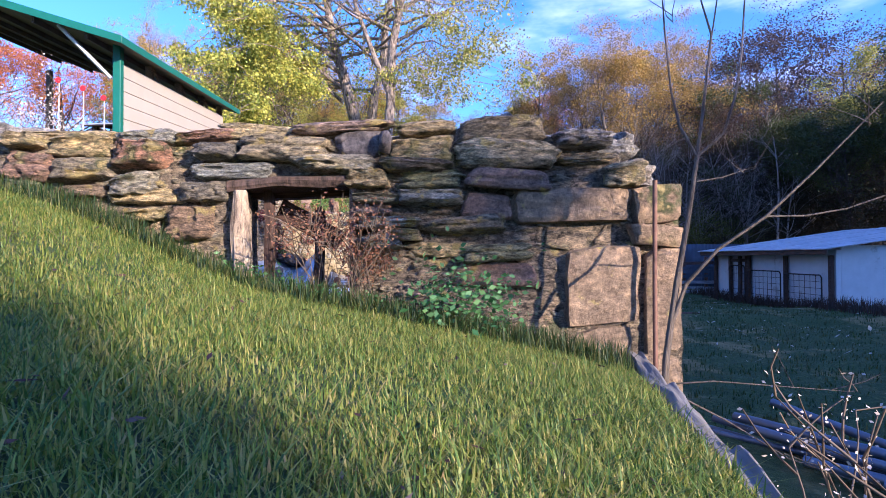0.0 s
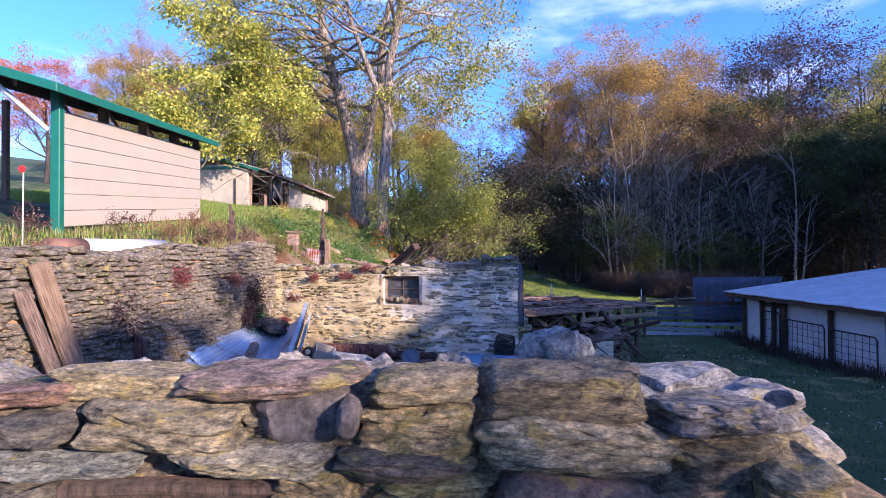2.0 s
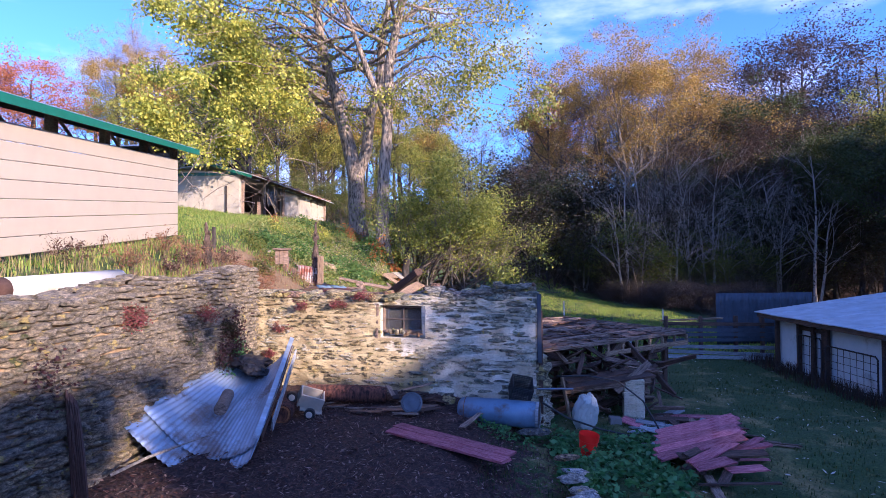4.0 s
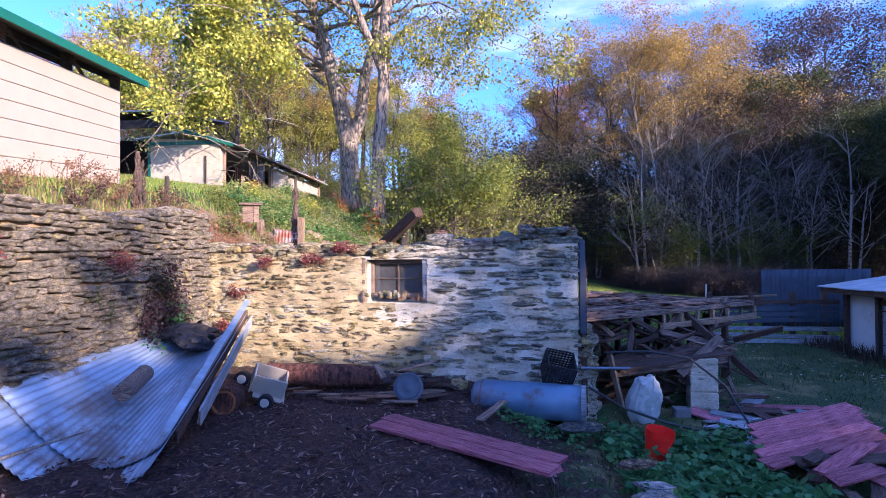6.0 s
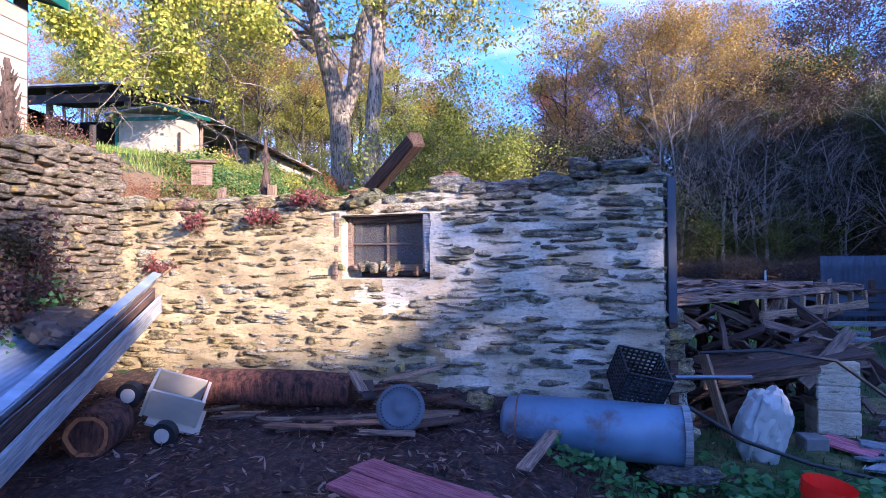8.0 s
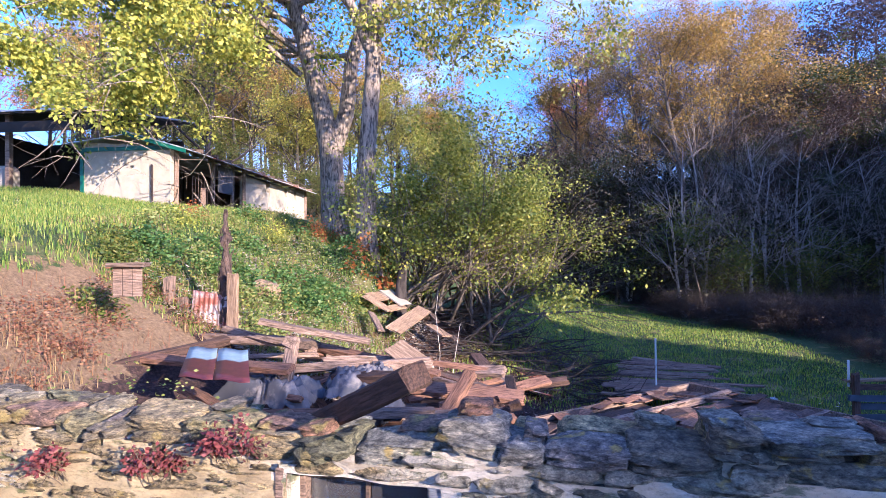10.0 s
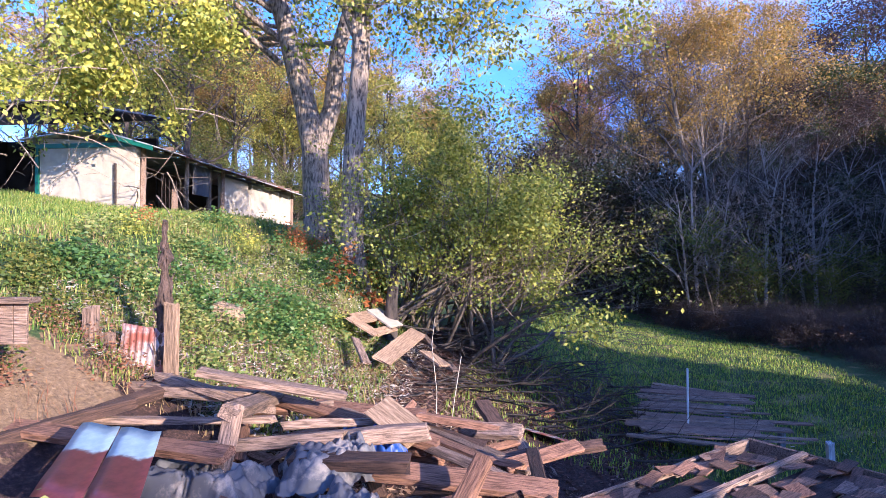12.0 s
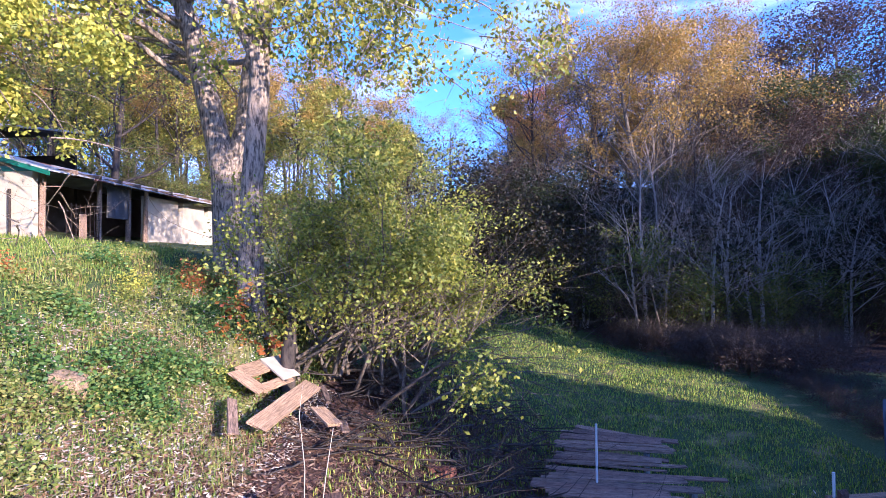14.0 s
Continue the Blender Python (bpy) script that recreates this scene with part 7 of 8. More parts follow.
plank((-2.60, 6.98, 1.20), (-3.03, 9.25, 1.99), 0.05, 0.10, M_DARKWOOD, "dark split board beneath the curled sheet edge", roll=4)
plank((-2.55, 6.74, 1.285), (-3.045, 9.32, 2.145), 0.07, 0.010, M_TINSHEET, "pale flattened edge strip of the bent sheet", "corrugated sheets", 12, name="edge_strip", category="metal strip")
stick("log", [(-3.30, 7.30, 1.47), (-3.40, 7.62, 1.49), (-3.50, 7.93, 1.52)], 0.085, M_OLDWOOD, "short peeled log lying on the corrugated sheet", "log", 14, 0.05)
for k in range(3):
    me = stone_mesh("tarp", 970 + k, 12, M_TARPDARK, 2.2, 0.16, 0.0, 0.2)
    me.shade_smooth()
    ob = new("tarp", me)
    ob.matrix_world = pose(-3.85 + 0.16 * k, 9.45 - 0.28 * k, 1.70 + 0.04 * (k % 2), 10 * k, 5, 50 * k) @ Matrix.Diagonal((0.6, 0.42, 0.22, 1))
    tagged(ob, "crumpled dark tarp heaped on the sheet", "tarp", "dark tarps")

stick("log", [(-2.75, 9.25, 1.22), (-2.2, 9.33, 1.21), (-1.75, 9.40, 1.19), (-1.42, 9.44, 1.17)], [0.15, 0.155, 0.15, 0.13], M_REDLOG, "long rotten red-brown log along the wall", "log", 16, 0.07)
stick("log", [(-2.82, 8.25, 1.14), (-2.9, 8.6, 1.15)], [0.155, 0.16], M_REDLOG, "short cut log with a reddish end", "log", 16, 0.04)
ob = new("log_end", mesh_from("log_end", [(0.13 * math.cos(k * 0.3927) * (1 + 0.06 * (k % 3)), 0.13 * math.sin(k * 0.3927) * (1 + 0.05 * (k % 2)), 0.0) for k in range(16)] + [(0, 0, -0.03)], [(k, (k + 1) % 16, 16) for k in range(16)], (M_LOGEND,)))
log_cut = bpy.data.objects["log.002"]
ob.parent = log_cut
ob.matrix_basis = Vector((0.08, -0.35, -0.01)).to_track_quat("Z", "Y").to_matrix().to_4x4()
ob.location = (0.002, -0.006, 0.0)
# toppled white cart with two small wheels
g = thing("garden_cart", (-2.52, 8.75, 1.02), "toppled white plastic cart with two small black wheels", "cart", rz=25)
bm = bmesh.new()
box(bm, (0.36, 0.26, 0.02), (0, 0, 0.1), (25, 20, 0))
box(bm, (0.36, 0.02, 0.22), (0, -0.12, 0.2), (25, 20, 0))
box(bm, (0.36, 0.02, 0.22), (0, 0.12, 0.3), (25, 20, 0))
box(bm, (0.02, 0.26, 0.22), (0.17, 0, 0.18), (25, 20, 0))
box(bm, (0.02, 0.26, 0.22), (-0.17, 0, 0.30), (25, 20, 0))
part("tub", bm, M_WHITE, g)
for at in ((-0.3, -0.05, 0.30), (-0.06, -0.27, 0.06)):
    bm = bmesh.new()
    tube(bm, [Vector(at), Vector(at) + Vector((0.02, 0.06, 0.01))], 0.085, 18)
    w = part("wheel", bm, M_RUBBER, g)
    bm = bmesh.new()
    tube(bm, [Vector(at) + Vector((-0.005, -0.012, 0)), Vector(at) + Vector((0.0, 0.0, 0))], 0.05, 14)
    part("hub", bm, M_PALE, w, "pale wheel hub")


def hubcap():
    g = thing("wheel_cover", (-0.9, 8.86, 1.19), "round grey metal wheel cover leaning on rubbish", "wheel cover")
    bm = bmesh.new()
    m = pose(0, 0, 0, 62, 0, 8)
    for r0, r1, z0, z1 in ((0.0, 0.05, 0.02, 0.02), (0.05, 0.07, 0.02, 0.0), (0.07, 0.13, 0.0, 0.012), (0.13, 0.15, 0.012, 0.025), (0.15, 0.175, 0.025, 0.0)):
        ring = []
        for rr, zz in ((r0, z0), (r1, z1)):
            ring.append([bm.verts.new(m @ Vector((rr * math.cos(2 * math.pi * k / 32), rr * math.sin(2 * math.pi * k / 32), zz))) for k in range(32)])
        for k in range(32):
            bm.faces.new((ring[0][k], ring[0][(k + 1) % 32], ring[1][(k + 1) % 32], ring[1][k]))
    bmesh.ops.remove_doubles(bm, verts=bm.verts[:], dist=0.0005)
    part("disc", bm, M_STEEL, g, smooth=True)
    bm = bmesh.new()
    for k in range(36):
        a = 2 * math.pi * k / 36
        box(bm, (0.012, 0.006, 0.008), m @ Vector((0.14 * math.cos(a), 0.14 * math.sin(a), 0.03)))
    part("rim_slots", bm, M_RUBBER, g)


hubcap()
r = random.Random(71)
for k in range(9):
    x0, y0 = -1.25 + r.uniform(-0.1, 0.7), 9.15 + r.uniform(-0.05, 0.35)
    a = r.uniform(0, 3.1)
    p = Vector((x0, y0, 1.12 + r.uniform(0, 0.16)))
    plank(p, p + Vector((math.cos(a) * 0.45, math.sin(a) * 0.15, r.uniform(-0.1, 0.16))), r.uniform(0.05, 0.12), 0.02, r.choice((M_DARKWOOD, M_OLDWOOD, M_IRON)), "broken board scrap heaped against the wall", "scrap heap")
for k in range(16):
    x0, y0 = -2.6 + r.uniform(0, 1.7), 8.85 + r.uniform(-0.15, 0.3)
    a = r.gauss(0.1, 0.3)
    z0 = gz(x0, y0) + 0.04
    p = Vector((x0, y0, z0 + 0.02))
    plank(p, p + Vector((math.cos(a) * r.uniform(0.25, 0.7), math.sin(a) * 0.3, r.uniform(0.0, 0.03))), r.uniform(0.03, 0.09), 0.02, r.choice((M_CHIPWOOD, M_OLDWOOD, M_DARKWOOD)), "splintered bark slab on the soil by the log", "bark slabs")

# red painted boards on the ground
plank((-1.0, 8.12, 1.05), (0.62, 7.08, 1.04), 0.2, 0.035, M_REDBOARD, "faded red painted board lying on the soil", "red boards")
plank((-1.08, 7.93, 1.04), (0.55, 6.88, 1.03), 0.2, 0.035, M_REDBOARD, "faded red painted board lying on the soil", "red boards")
plank((-0.06, 8.28, 1.0), (0.2, 8.95, 1.02), 0.09, 0.02, M_OLDWOOD, "grey board end by the tank")


def water_tank():
    a, b_ = Vector((-0.10, 9.22, 1.0)), Vector((1.12, 8.98, 0.97))
    n = (b_ - a).length
    t = thing("water_tank", (a.x, a.y, a.z), "blue-grey steel water tank lying on its side with rust patches", "tank", rz=math.degrees(math.atan2(b_.y - a.y, b_.x - a.x)))
    bm = bmesh.new()
    tube(bm, [(-0.07, 0, 0), (-0.055, 0, 0), (-0.02, 0, 0), (0.06, 0, 0), (0.065, 0, 0), (n / 2, 0, 0), (n, 0, -0.01)], [0.10, 0.15, 0.19, 0.205, 0.21, 0.21, 0.21], 32)
    part("shell", bm, M_TANK, t, smooth=True)
    bm = bmesh.new()
    rings = tube(bm, [(n - 0.03, 0, -0.01), (n + 0.02, 0, -0.01)], [0.215, 0.215], 32, cap=False)
    part("end_ring", bm, M_PAINTWOOD, t)
    bm = bmesh.new()
    tube(bm, [(n + 0.0, 0, -0.01), (n + 0.004, 0, -0.01)], 0.205, 32)
    part("end_plate", bm, M_IRON, t)
    bm = bmesh.new()
    tube(bm, [(0.055, 0, 0), (0.068, 0, 0)], 0.2125, 32, cap=False)
    part("seam", bm, M_RUSTPIPE, t, "rusty seam")


water_tank()


def milk_crate():
    g = thing("milk_crate", (0.86, 9.22, 1.30), "black plastic milk crate tipped on its side", "crate", rz=-14)
    s, h = 0.33, 0.28
    m = pose(0, 0, 0.05, 28, 12, 20)
    for sx, sy, sz, ax in ((1, 0, 0, 0), (-1, 0, 0, 0), (0, 1, 0, 1), (0, -1, 0, 1), (0, 0, -1, 2)):
        bm_ = bmesh.new()
        for k in range(9):
            t = (k / 8 - 0.5)
            if ax == 0:
                box(bm_, (0.012, 0.012, h), (sx * s / 2, t * s, 0))
                box(bm_, (0.012, s, 0.012), (sx * s / 2, 0, t * h))
            elif ax == 1:
                box(bm_, (0.012, 0.012, h), (t * s, sy * s / 2, 0))
                box(bm_, (s, 0.012, 0.012), (0, sy * s / 2, t * h))
            else:
                box(bm_, (0.012, s, 0.012), (t * s, 0, -h / 2))
                box(bm_, (s, 0.012, 0.012), (0, t * s, -h / 2))
        bm_.transform(m)
        part("side" if ax < 2 else "base", bm_, M_RUBBER, g)


milk_crate()
stick("steel_bar", [(1.12, 9.2, 1.36), (1.72, 9.32, 1.34)], 0.018, M_PIPE, "grey steel bar sticking out beside the wall", "bar", 10, 0.0)
g = thing("bucket", (1.80, 8.62, 0.44), "bright red plastic bucket sunk among green ivy", "bucket")
bm = bmesh.new()
tube(bm, [(0, 0, 0.0), (0, 0, 0.30), (0.0, 0, 0.31), (0, 0, 0.40)], [0.115, 0.138, 0.148, 0.152], 32, cap=False)
tube(bm, [(0, 0, 0.40), (0, 0, 0.03)], [0.146, 0.112], 32, cap=False)
tube(bm, [(0, 0, 0.02), (0, 0, 0.03)], 0.112, 32)
bm.transform(pose(0, 0, 0, 4, 7, 0))
part("body", bm, M_REDPLASTIC, g, smooth=False)
bm = bmesh.new()
for z in (0.33, 0.36):
    tube(bm, [(0, 0, z), (0, 0, z + 0.008)], 0.156, 32, cap=False)
bm.transform(pose(0, 0, 0, 4, 7, 0))
part("rim_rib", bm, M_REDPLASTIC, g)
r = random.Random(12)
for k, (x, y, z, w, d, h) in enumerate(((1.05, 8.82, 0.78, 0.5, 0.22, 0.09), (1.40, 7.84, 0.74, 0.32, 0.16, 0.07), (1.45, 7.45, 0.70, 0.34, 0.22, 0.05), (1.38, 7.12, 0.74, 0.36, 0.24, 0.05), (1.46, 6.82, 0.72, 0.3, 0.26, 0.05), (1.40, 6.5, 0.74, 0.38, 0.22, 0.05), (1.50, 6.2, 0.72, 0.34, 0.26, 0.05), (1.44, 5.85, 0.72, 0.42, 0.28, 0.06), (0.1, 9.35, 1.05, 0.25, 0.18, 0.14), (-0.35, 9.4, 1.1, 0.22, 0.16, 0.14), (1.35, 5.4, 0.7, 0.45, 0.4, 0.07))):
    ob = new("flat_stone", stone_mesh("flat_stone", 880 + k, 5, M_CAPSTONE if 2 <= k <= 7 else M_FRONT, 3.0, 0.16, 0.0, 0.25))
    ob.matrix_world = pose(x, y, z, r.uniform(-8, 8), r.uniform(-8, 8), r.uniform(-40, 40)) @ Matrix.Diagonal((w, d, h, 1))
    tagged(ob, "flat grey stone lying in the soil", "stone", "flat stones")


def drum():
    g = thing("steel_drum", (-3.4, 4.12, 0.92), "rusty steel drum with a pale galvanized lid", "drum")
    bm = bmesh.new()
    tube(bm, [(0, 0, 0), (0, 0, 0.2), (0, 0, 0.21), (0, 0, 0.23), (0, 0, 0.55), (0, 0, 0.56)], [0.33, 0.33, 0.34, 0.33, 0.33, 0.345], 36, cap=False)
    part("shell", bm, M_RUSTPIPE, g, smooth=False)
    bm = bmesh.new()
    tube(bm, [(0, 0, 0.545), (0, 0, 0.568), (0, 0, 0.574)], [0.338, 0.338, 0.325], 36)
    part("lid", bm, M_LID, g, "pale grey galvanized lid")


drum()
plank((-3.98, 3.9, 3.0), (-3.72, 4.42, 1.15), 0.22, 0.05, M_PALEWOOD, "wide pale plank leaning on the rubble wall", "leaning planks", roll=70)
plank((-4.0, 3.72, 2.72), (-3.62, 4.1, 1.1), 0.14, 0.05, M_OLDWOOD, "narrow plank leaning on the rubble wall", "leaning planks", roll=70)
g = thing("iron_rods", (-3.95, 5.5, 1.05), "bundle of bent rusty iron rods against the wall", "rods")
r = random.Random(17)
for k in range(7):
    bm = bmesh.new()
    w, lean, top = 0.11 + 0.028 * k, 0.02 * k, 1.10 - 0.018 * k
    line = ((-1.0, 0.0), (-0.85, 0.42), (-0.62, 0.75), (-0.36, 0.95), (0.0, 1.0), (0.36, 0.94), (0.62, 0.74), (0.86, 0.42), (1.05, 0.0))
    tube(bm, [(0.62 * w * a - 0.10 * c + lean + r.gauss(0, 0.006), -0.62 * w * a + r.gauss(0, 0.006), top * c) for a, c in line], 0.012, 6)
    part("rod", bm, M_RODIRON, g)
stick("dead_branch", [(-3.85, 5.9, 1.12), (-3.6, 6.2, 1.22), (-3.3, 6.45, 1.3), (-3.05, 6.6, 1.36)], [0.02, 0.017, 0.012, 0.005], M_BARK3, "pale dead branch on the soil", "branch", 6)

# pen rail behind the front wall
plank((-1.30, 4.56, 1.42), (0.95, 4.2, 1.40), 0.12, 0.05, M_PAINTWOOD, "pale painted rail of a low pen", "pen rails")
plank((-2.5, 4.72, 1.34), (-1.35, 4.57, 1.36), 0.1, 0.05, M_DARKWOOD, "dark rail of a low pen", "pen rails")
plank((0.95, 4.18, 1.36), (1.5, 4.1, 1.3), 0.1, 0.05, M_DARKWOOD, "dark rail of a low pen", "pen rails")
plank((-1.3, 4.42, 1.2), (0.9, 4.05, 1.2), 0.1, 0.04, M_DARKWOOD, "dark rail of a low pen", "pen rails")
for x, y in ((-1.33, 4.52), (-0.25, 4.36), (0.98, 4.15)):
    plank((x, y, 0.85), (x, y, 1.5), 0.08, 0.08, M_DARKWOOD, "dark post of a low pen", "pen posts", name="post", category="post")
plank((0.3, 5.2, 1.06), (0.75, 4.5, 1.1), 0.03, 0.03, M_PALEWOOD, "pale stick leaning on the rail")

# long white pipe on the bank and old fence snags
g = thing("white_pipe", (-4.82, 5.0, 3.20), "white plastic pipe with a rusty metal end lying on the bank", "pipe", rz=92)
bm = bmesh.new()
tube(bm, [(0.55, 0, 0), (2.5, 0, 0.05)], 0.13, 20)
part("tube", bm, M_WHITEPLASTIC, g, smooth=True)
bm = bmesh.new()
tube(bm, [(0, 0, -0.02), (0.56, 0, 0)], 0.135, 20)
part("rusty_end", bm, M_RUSTPIPE, g, smooth=True)
def snag(x, y, z0, z1, radius, seed):
    """A dead post, gnarled and shaggy, thinning to broken spikes."""
    rs = random.Random(seed)
    n = 26
    pts = [(x + rs.gauss(0, 0.012), y + rs.gauss(0, 0.012), z0 + (z1 - z0) * k / n) for k in range(n + 1)]
    rad = [max(0.006, radius * (1 - 0.8 * (k / n) ** 1.6) * rs.uniform(0.6, 1.3)) for k in range(n + 1)]
    post = stick("fence_snag", pts, rad, M_SNAG, "twisted dark dead post with peeling bark", "post", 9, 0.3)
    bm = bmesh.new()
    for k in range(70):
        t = rs.uniform(0.0, 0.85)
        a, q = rs.uniform(0, 2 * math.pi), radius * (1 - 0.8 * t ** 1.6)
        p = Vector((x + q * math.cos(a), y + q * math.sin(a), z0 + (z1 - z0) * t))
        out = Vector((math.cos(a), math.sin(a), 0)) * rs.uniform(0.01, 0.05)
        tube(bm, [p, p + out + Vector((0, 0, rs.uniform(0.05, 0.15)))], [0.012, 0.003], 4)
    bm.transform(Matrix.Translation(-Vector(pts[0])))
    tagged(part("peeling_bark", bm, M_SNAG, post), kind="stuff")


snag(-4.36, 14.64, 2.7, 4.52, 0.11, 1)
snag(-4.8, 9.75, 3.0, 4.2, 0.10, 2)
stick("fence_snag", [(-6.2, 12.65, 3.7), (-6.2, 12.65, 4.3)], [0.05, 0.04], M_BARK2, "short dark fence post on the bank", "post", 8, 0.15)

# ---- behind the back wall: plastered bank, collapsed timber ----
plank((-5.15, 14.5, 2.5), (-5.13, 14.5, 3.56), 0.13, 0.13, M_OLDWOOD, "upright grey timber post", "upright posts", name="post", category="post")
plank((-4.17, 14.45, 2.5), (-4.16, 14.45, 3.6), 0.15, 0.06, M_PALEWOOD, "upright pale plank post", "upright posts", name="post", category="post", roll=90)
plank((-4.95, 14.5, 2.6), (-4.93, 14.5, 3.25), 0.16, 0.05, M_OLDWOOD, "upright grey timber post", "upright posts", name="post", category="post", roll=90)
g = thing("shed_hood", (-4.62, 12.9, 3.40), "little boarded hatch with a grey cap board", "hatch", rz=10)
for k in range(3):
    bm = bmesh.new()
    box(bm, (0.10, 0.03, 0.34), (-0.11 + 0.105 * k, 0, 0.17), bevel=0.004)
    part("board", bm, M_OLDWOOD, g)
bm = bmesh.new()
box(bm, (0.42, 0.16, 0.05), (0.0, 0, 0.36), bevel=0.008, jitter=0.004)
part("cap", bm, M_OLDWOOD, g)


def flat_tin(name, p, u, v, waves, amp, mat, label):
    p, u, v = Vector(p), Vector(u), Vector(v)
    n = u.cross(v).normalized()
    verts, faces = [], []
    nj = waves * 4
    for i in range(7):
        for j in range(nj + 1):
            q = u * (i / 6) + v * (j / nj) + n * (amp * math.sin(2 * math.pi * waves * j / nj) + 0.015 * noise.noise((i * 0.7, j * 0.13, 3)))
            verts.append(q)
    for i in range(6):
        for j in range(nj):
            k = i * (nj + 1) + j
            faces.append((k, k + 1, k + nj + 2, k + nj + 1))
    ob = new(name, mesh_from(name, verts, faces, (mat,), True))
    ob.location = p
    so = ob.modifiers.new("thickness", "SOLIDIFY")
    so.thickness = 0.004
    return tagged(ob, label, "roofing sheet")


flat_tin("rusty_sheet", (-4.86, 14.55, 2.75), (0.03, 0.05, 0.62), (0.66, -0.02, -0.1), 9, 0.012, M_RUSTTIN, "rusty corrugated sheet standing between posts")
flat_tin("roofing_sheet", (-3.66, 12.50, 2.90), (0.48, -1.0, -0.08), (0.35, -0.09, 0.0), 1, 0.01, M_REDTIN, "red and pale blue metal roofing sheet on the timber heap")
flat_tin("roofing_sheet", (-3.30, 12.41, 2.90), (0.48, -1.0, -0.08), (0.35, -0.09, 0.0), 1, 0.01, M_REDTIN, "red and pale blue metal roofing sheet on the timber heap")
r = random.Random(99)
HEAP = "heap of old timbers"
heap_label = ("weathered grey-brown timber in the collapsed heap", "split reddish timber in the collapsed heap", "long warped board on the timber heap")
for p0, p1, w, t in (
        ((-4.9, 13.0, 2.75), (-2.6, 12.6, 2.68), 0.17, 0.06), ((-4.8, 14.3, 2.72), (-3.0, 13.9, 2.72), 0.16, 0.13), ((-4.1, 14.2, 2.85), (-2.75, 13.7, 2.66), 0.2, 0.08),
        ((-4.6, 13.4, 2.66), (-2.6, 13.5, 2.66), 0.15, 0.06), ((-3.42, 13.67, 3.03), (-2.12, 13.99, 2.74), 0.17, 0.07), ((-3.4, 14.5, 2.7), (-1.2, 13.9, 2.35), 0.16, 0.08),
        ((-3.0, 14.3, 2.62), (-2.75, 12.7, 2.9), 0.15, 0.1), ((-2.7, 12.35, 2.1), (-2.72, 12.9, 2.95), 0.12, 0.09), ((-3.2, 13.0, 2.55), (-1.9, 13.2, 2.62), 0.17, 0.1),
        ((-2.6, 13.6, 2.55), (-1.5, 13.9, 2.5), 0.15, 0.08), ((-2.3, 14.6, 2.4), (-0.4, 13.2, 2.2), 0.16, 0.08), ((-1.9, 14.7, 2.35), (-0.7, 13.9, 2.2), 0.18, 0.06),
        ((-2.2, 12.9, 2.5), (-1.3, 12.9, 2.5), 0.16, 0.1), ((-2.0, 13.35, 2.5), (-1.2, 13.5, 2.55), 0.2, 0.14), ((-1.7, 13.0, 2.4), (-0.2, 12.9, 2.3), 0.2, 0.06),
        ((-1.0, 12.45, 2.25), (-0.75, 12.8, 2.6), 0.13, 0.1), ((-3.6, 12.3, 2.5), (-2.9, 11.7, 2.45), 0.16, 0.06), ((-4.9, 12.2, 2.55), (-3.9, 13.5, 2.75), 0.12, 0.1),
        ((-5.0, 12.9, 2.5), (-4.0, 14.2, 2.75), 0.13, 0.11), ((-2.4, 11.9, 2.35), (-1.1, 12.2, 2.35), 0.17, 0.08), ((-1.6, 12.3, 2.3), (-0.3, 12.5, 2.2), 0.15, 0.05),
        ((-2.8, 15.2, 2.3), (-1.4, 15.0, 2.25), 0.2, 0.05), ((-1.5, 14.9, 2.2), (-0.3, 14.0, 2.05), 0.22, 0.05)):
    jig = Vector((r.uniform(-0.06, 0.06), r.uniform(-0.06, 0.06), r.uniform(-0.02, 0.03)))
    plank(Vector(p0) + jig, Vector(p1) + jig, w, t, r.choice((M_OLDWOOD, M_CHIPWOOD, M_DARKWOOD, M_OLDWOOD)), heap_label[r.randrange(3)], HEAP, r.uniform(-25, 25), bend=r.uniform(-0.03, 0.05), name="timber", category="timber")
for k in range(120):
    x0, y0 = r.uniform(-4.6, -0.2), r.uniform(11.2, 14.8)
    a = r.uniform(0, math.pi)
    if (x0 < -3.0 and y0 < 13.8) or (x0 < -3.6 and y0 > 13.6):
        continue
    z0 = max(gz(x0, y0) + 0.12, 2.12 - 0.1 * max(0, x0 + 2)) + r.uniform(0, 0.32)
    p = Vector((x0, y0, z0))
    plank(p, p + Vector((math.cos(a), math.sin(a) * 0.8, r.uniform(-0.12, 0.12))) * r.uniform(0.35, 1.3), r.uniform(0.06, 0.19), r.uniform(0.03, 0.10), r.choice((M_OLDWOOD, M_CHIPWOOD, M_CHIPWOOD, M_DARKWOOD, M_OLDWOOD)), heap_label[k % 3], HEAP, r.uniform(-40, 40), name="timber", category="timber")


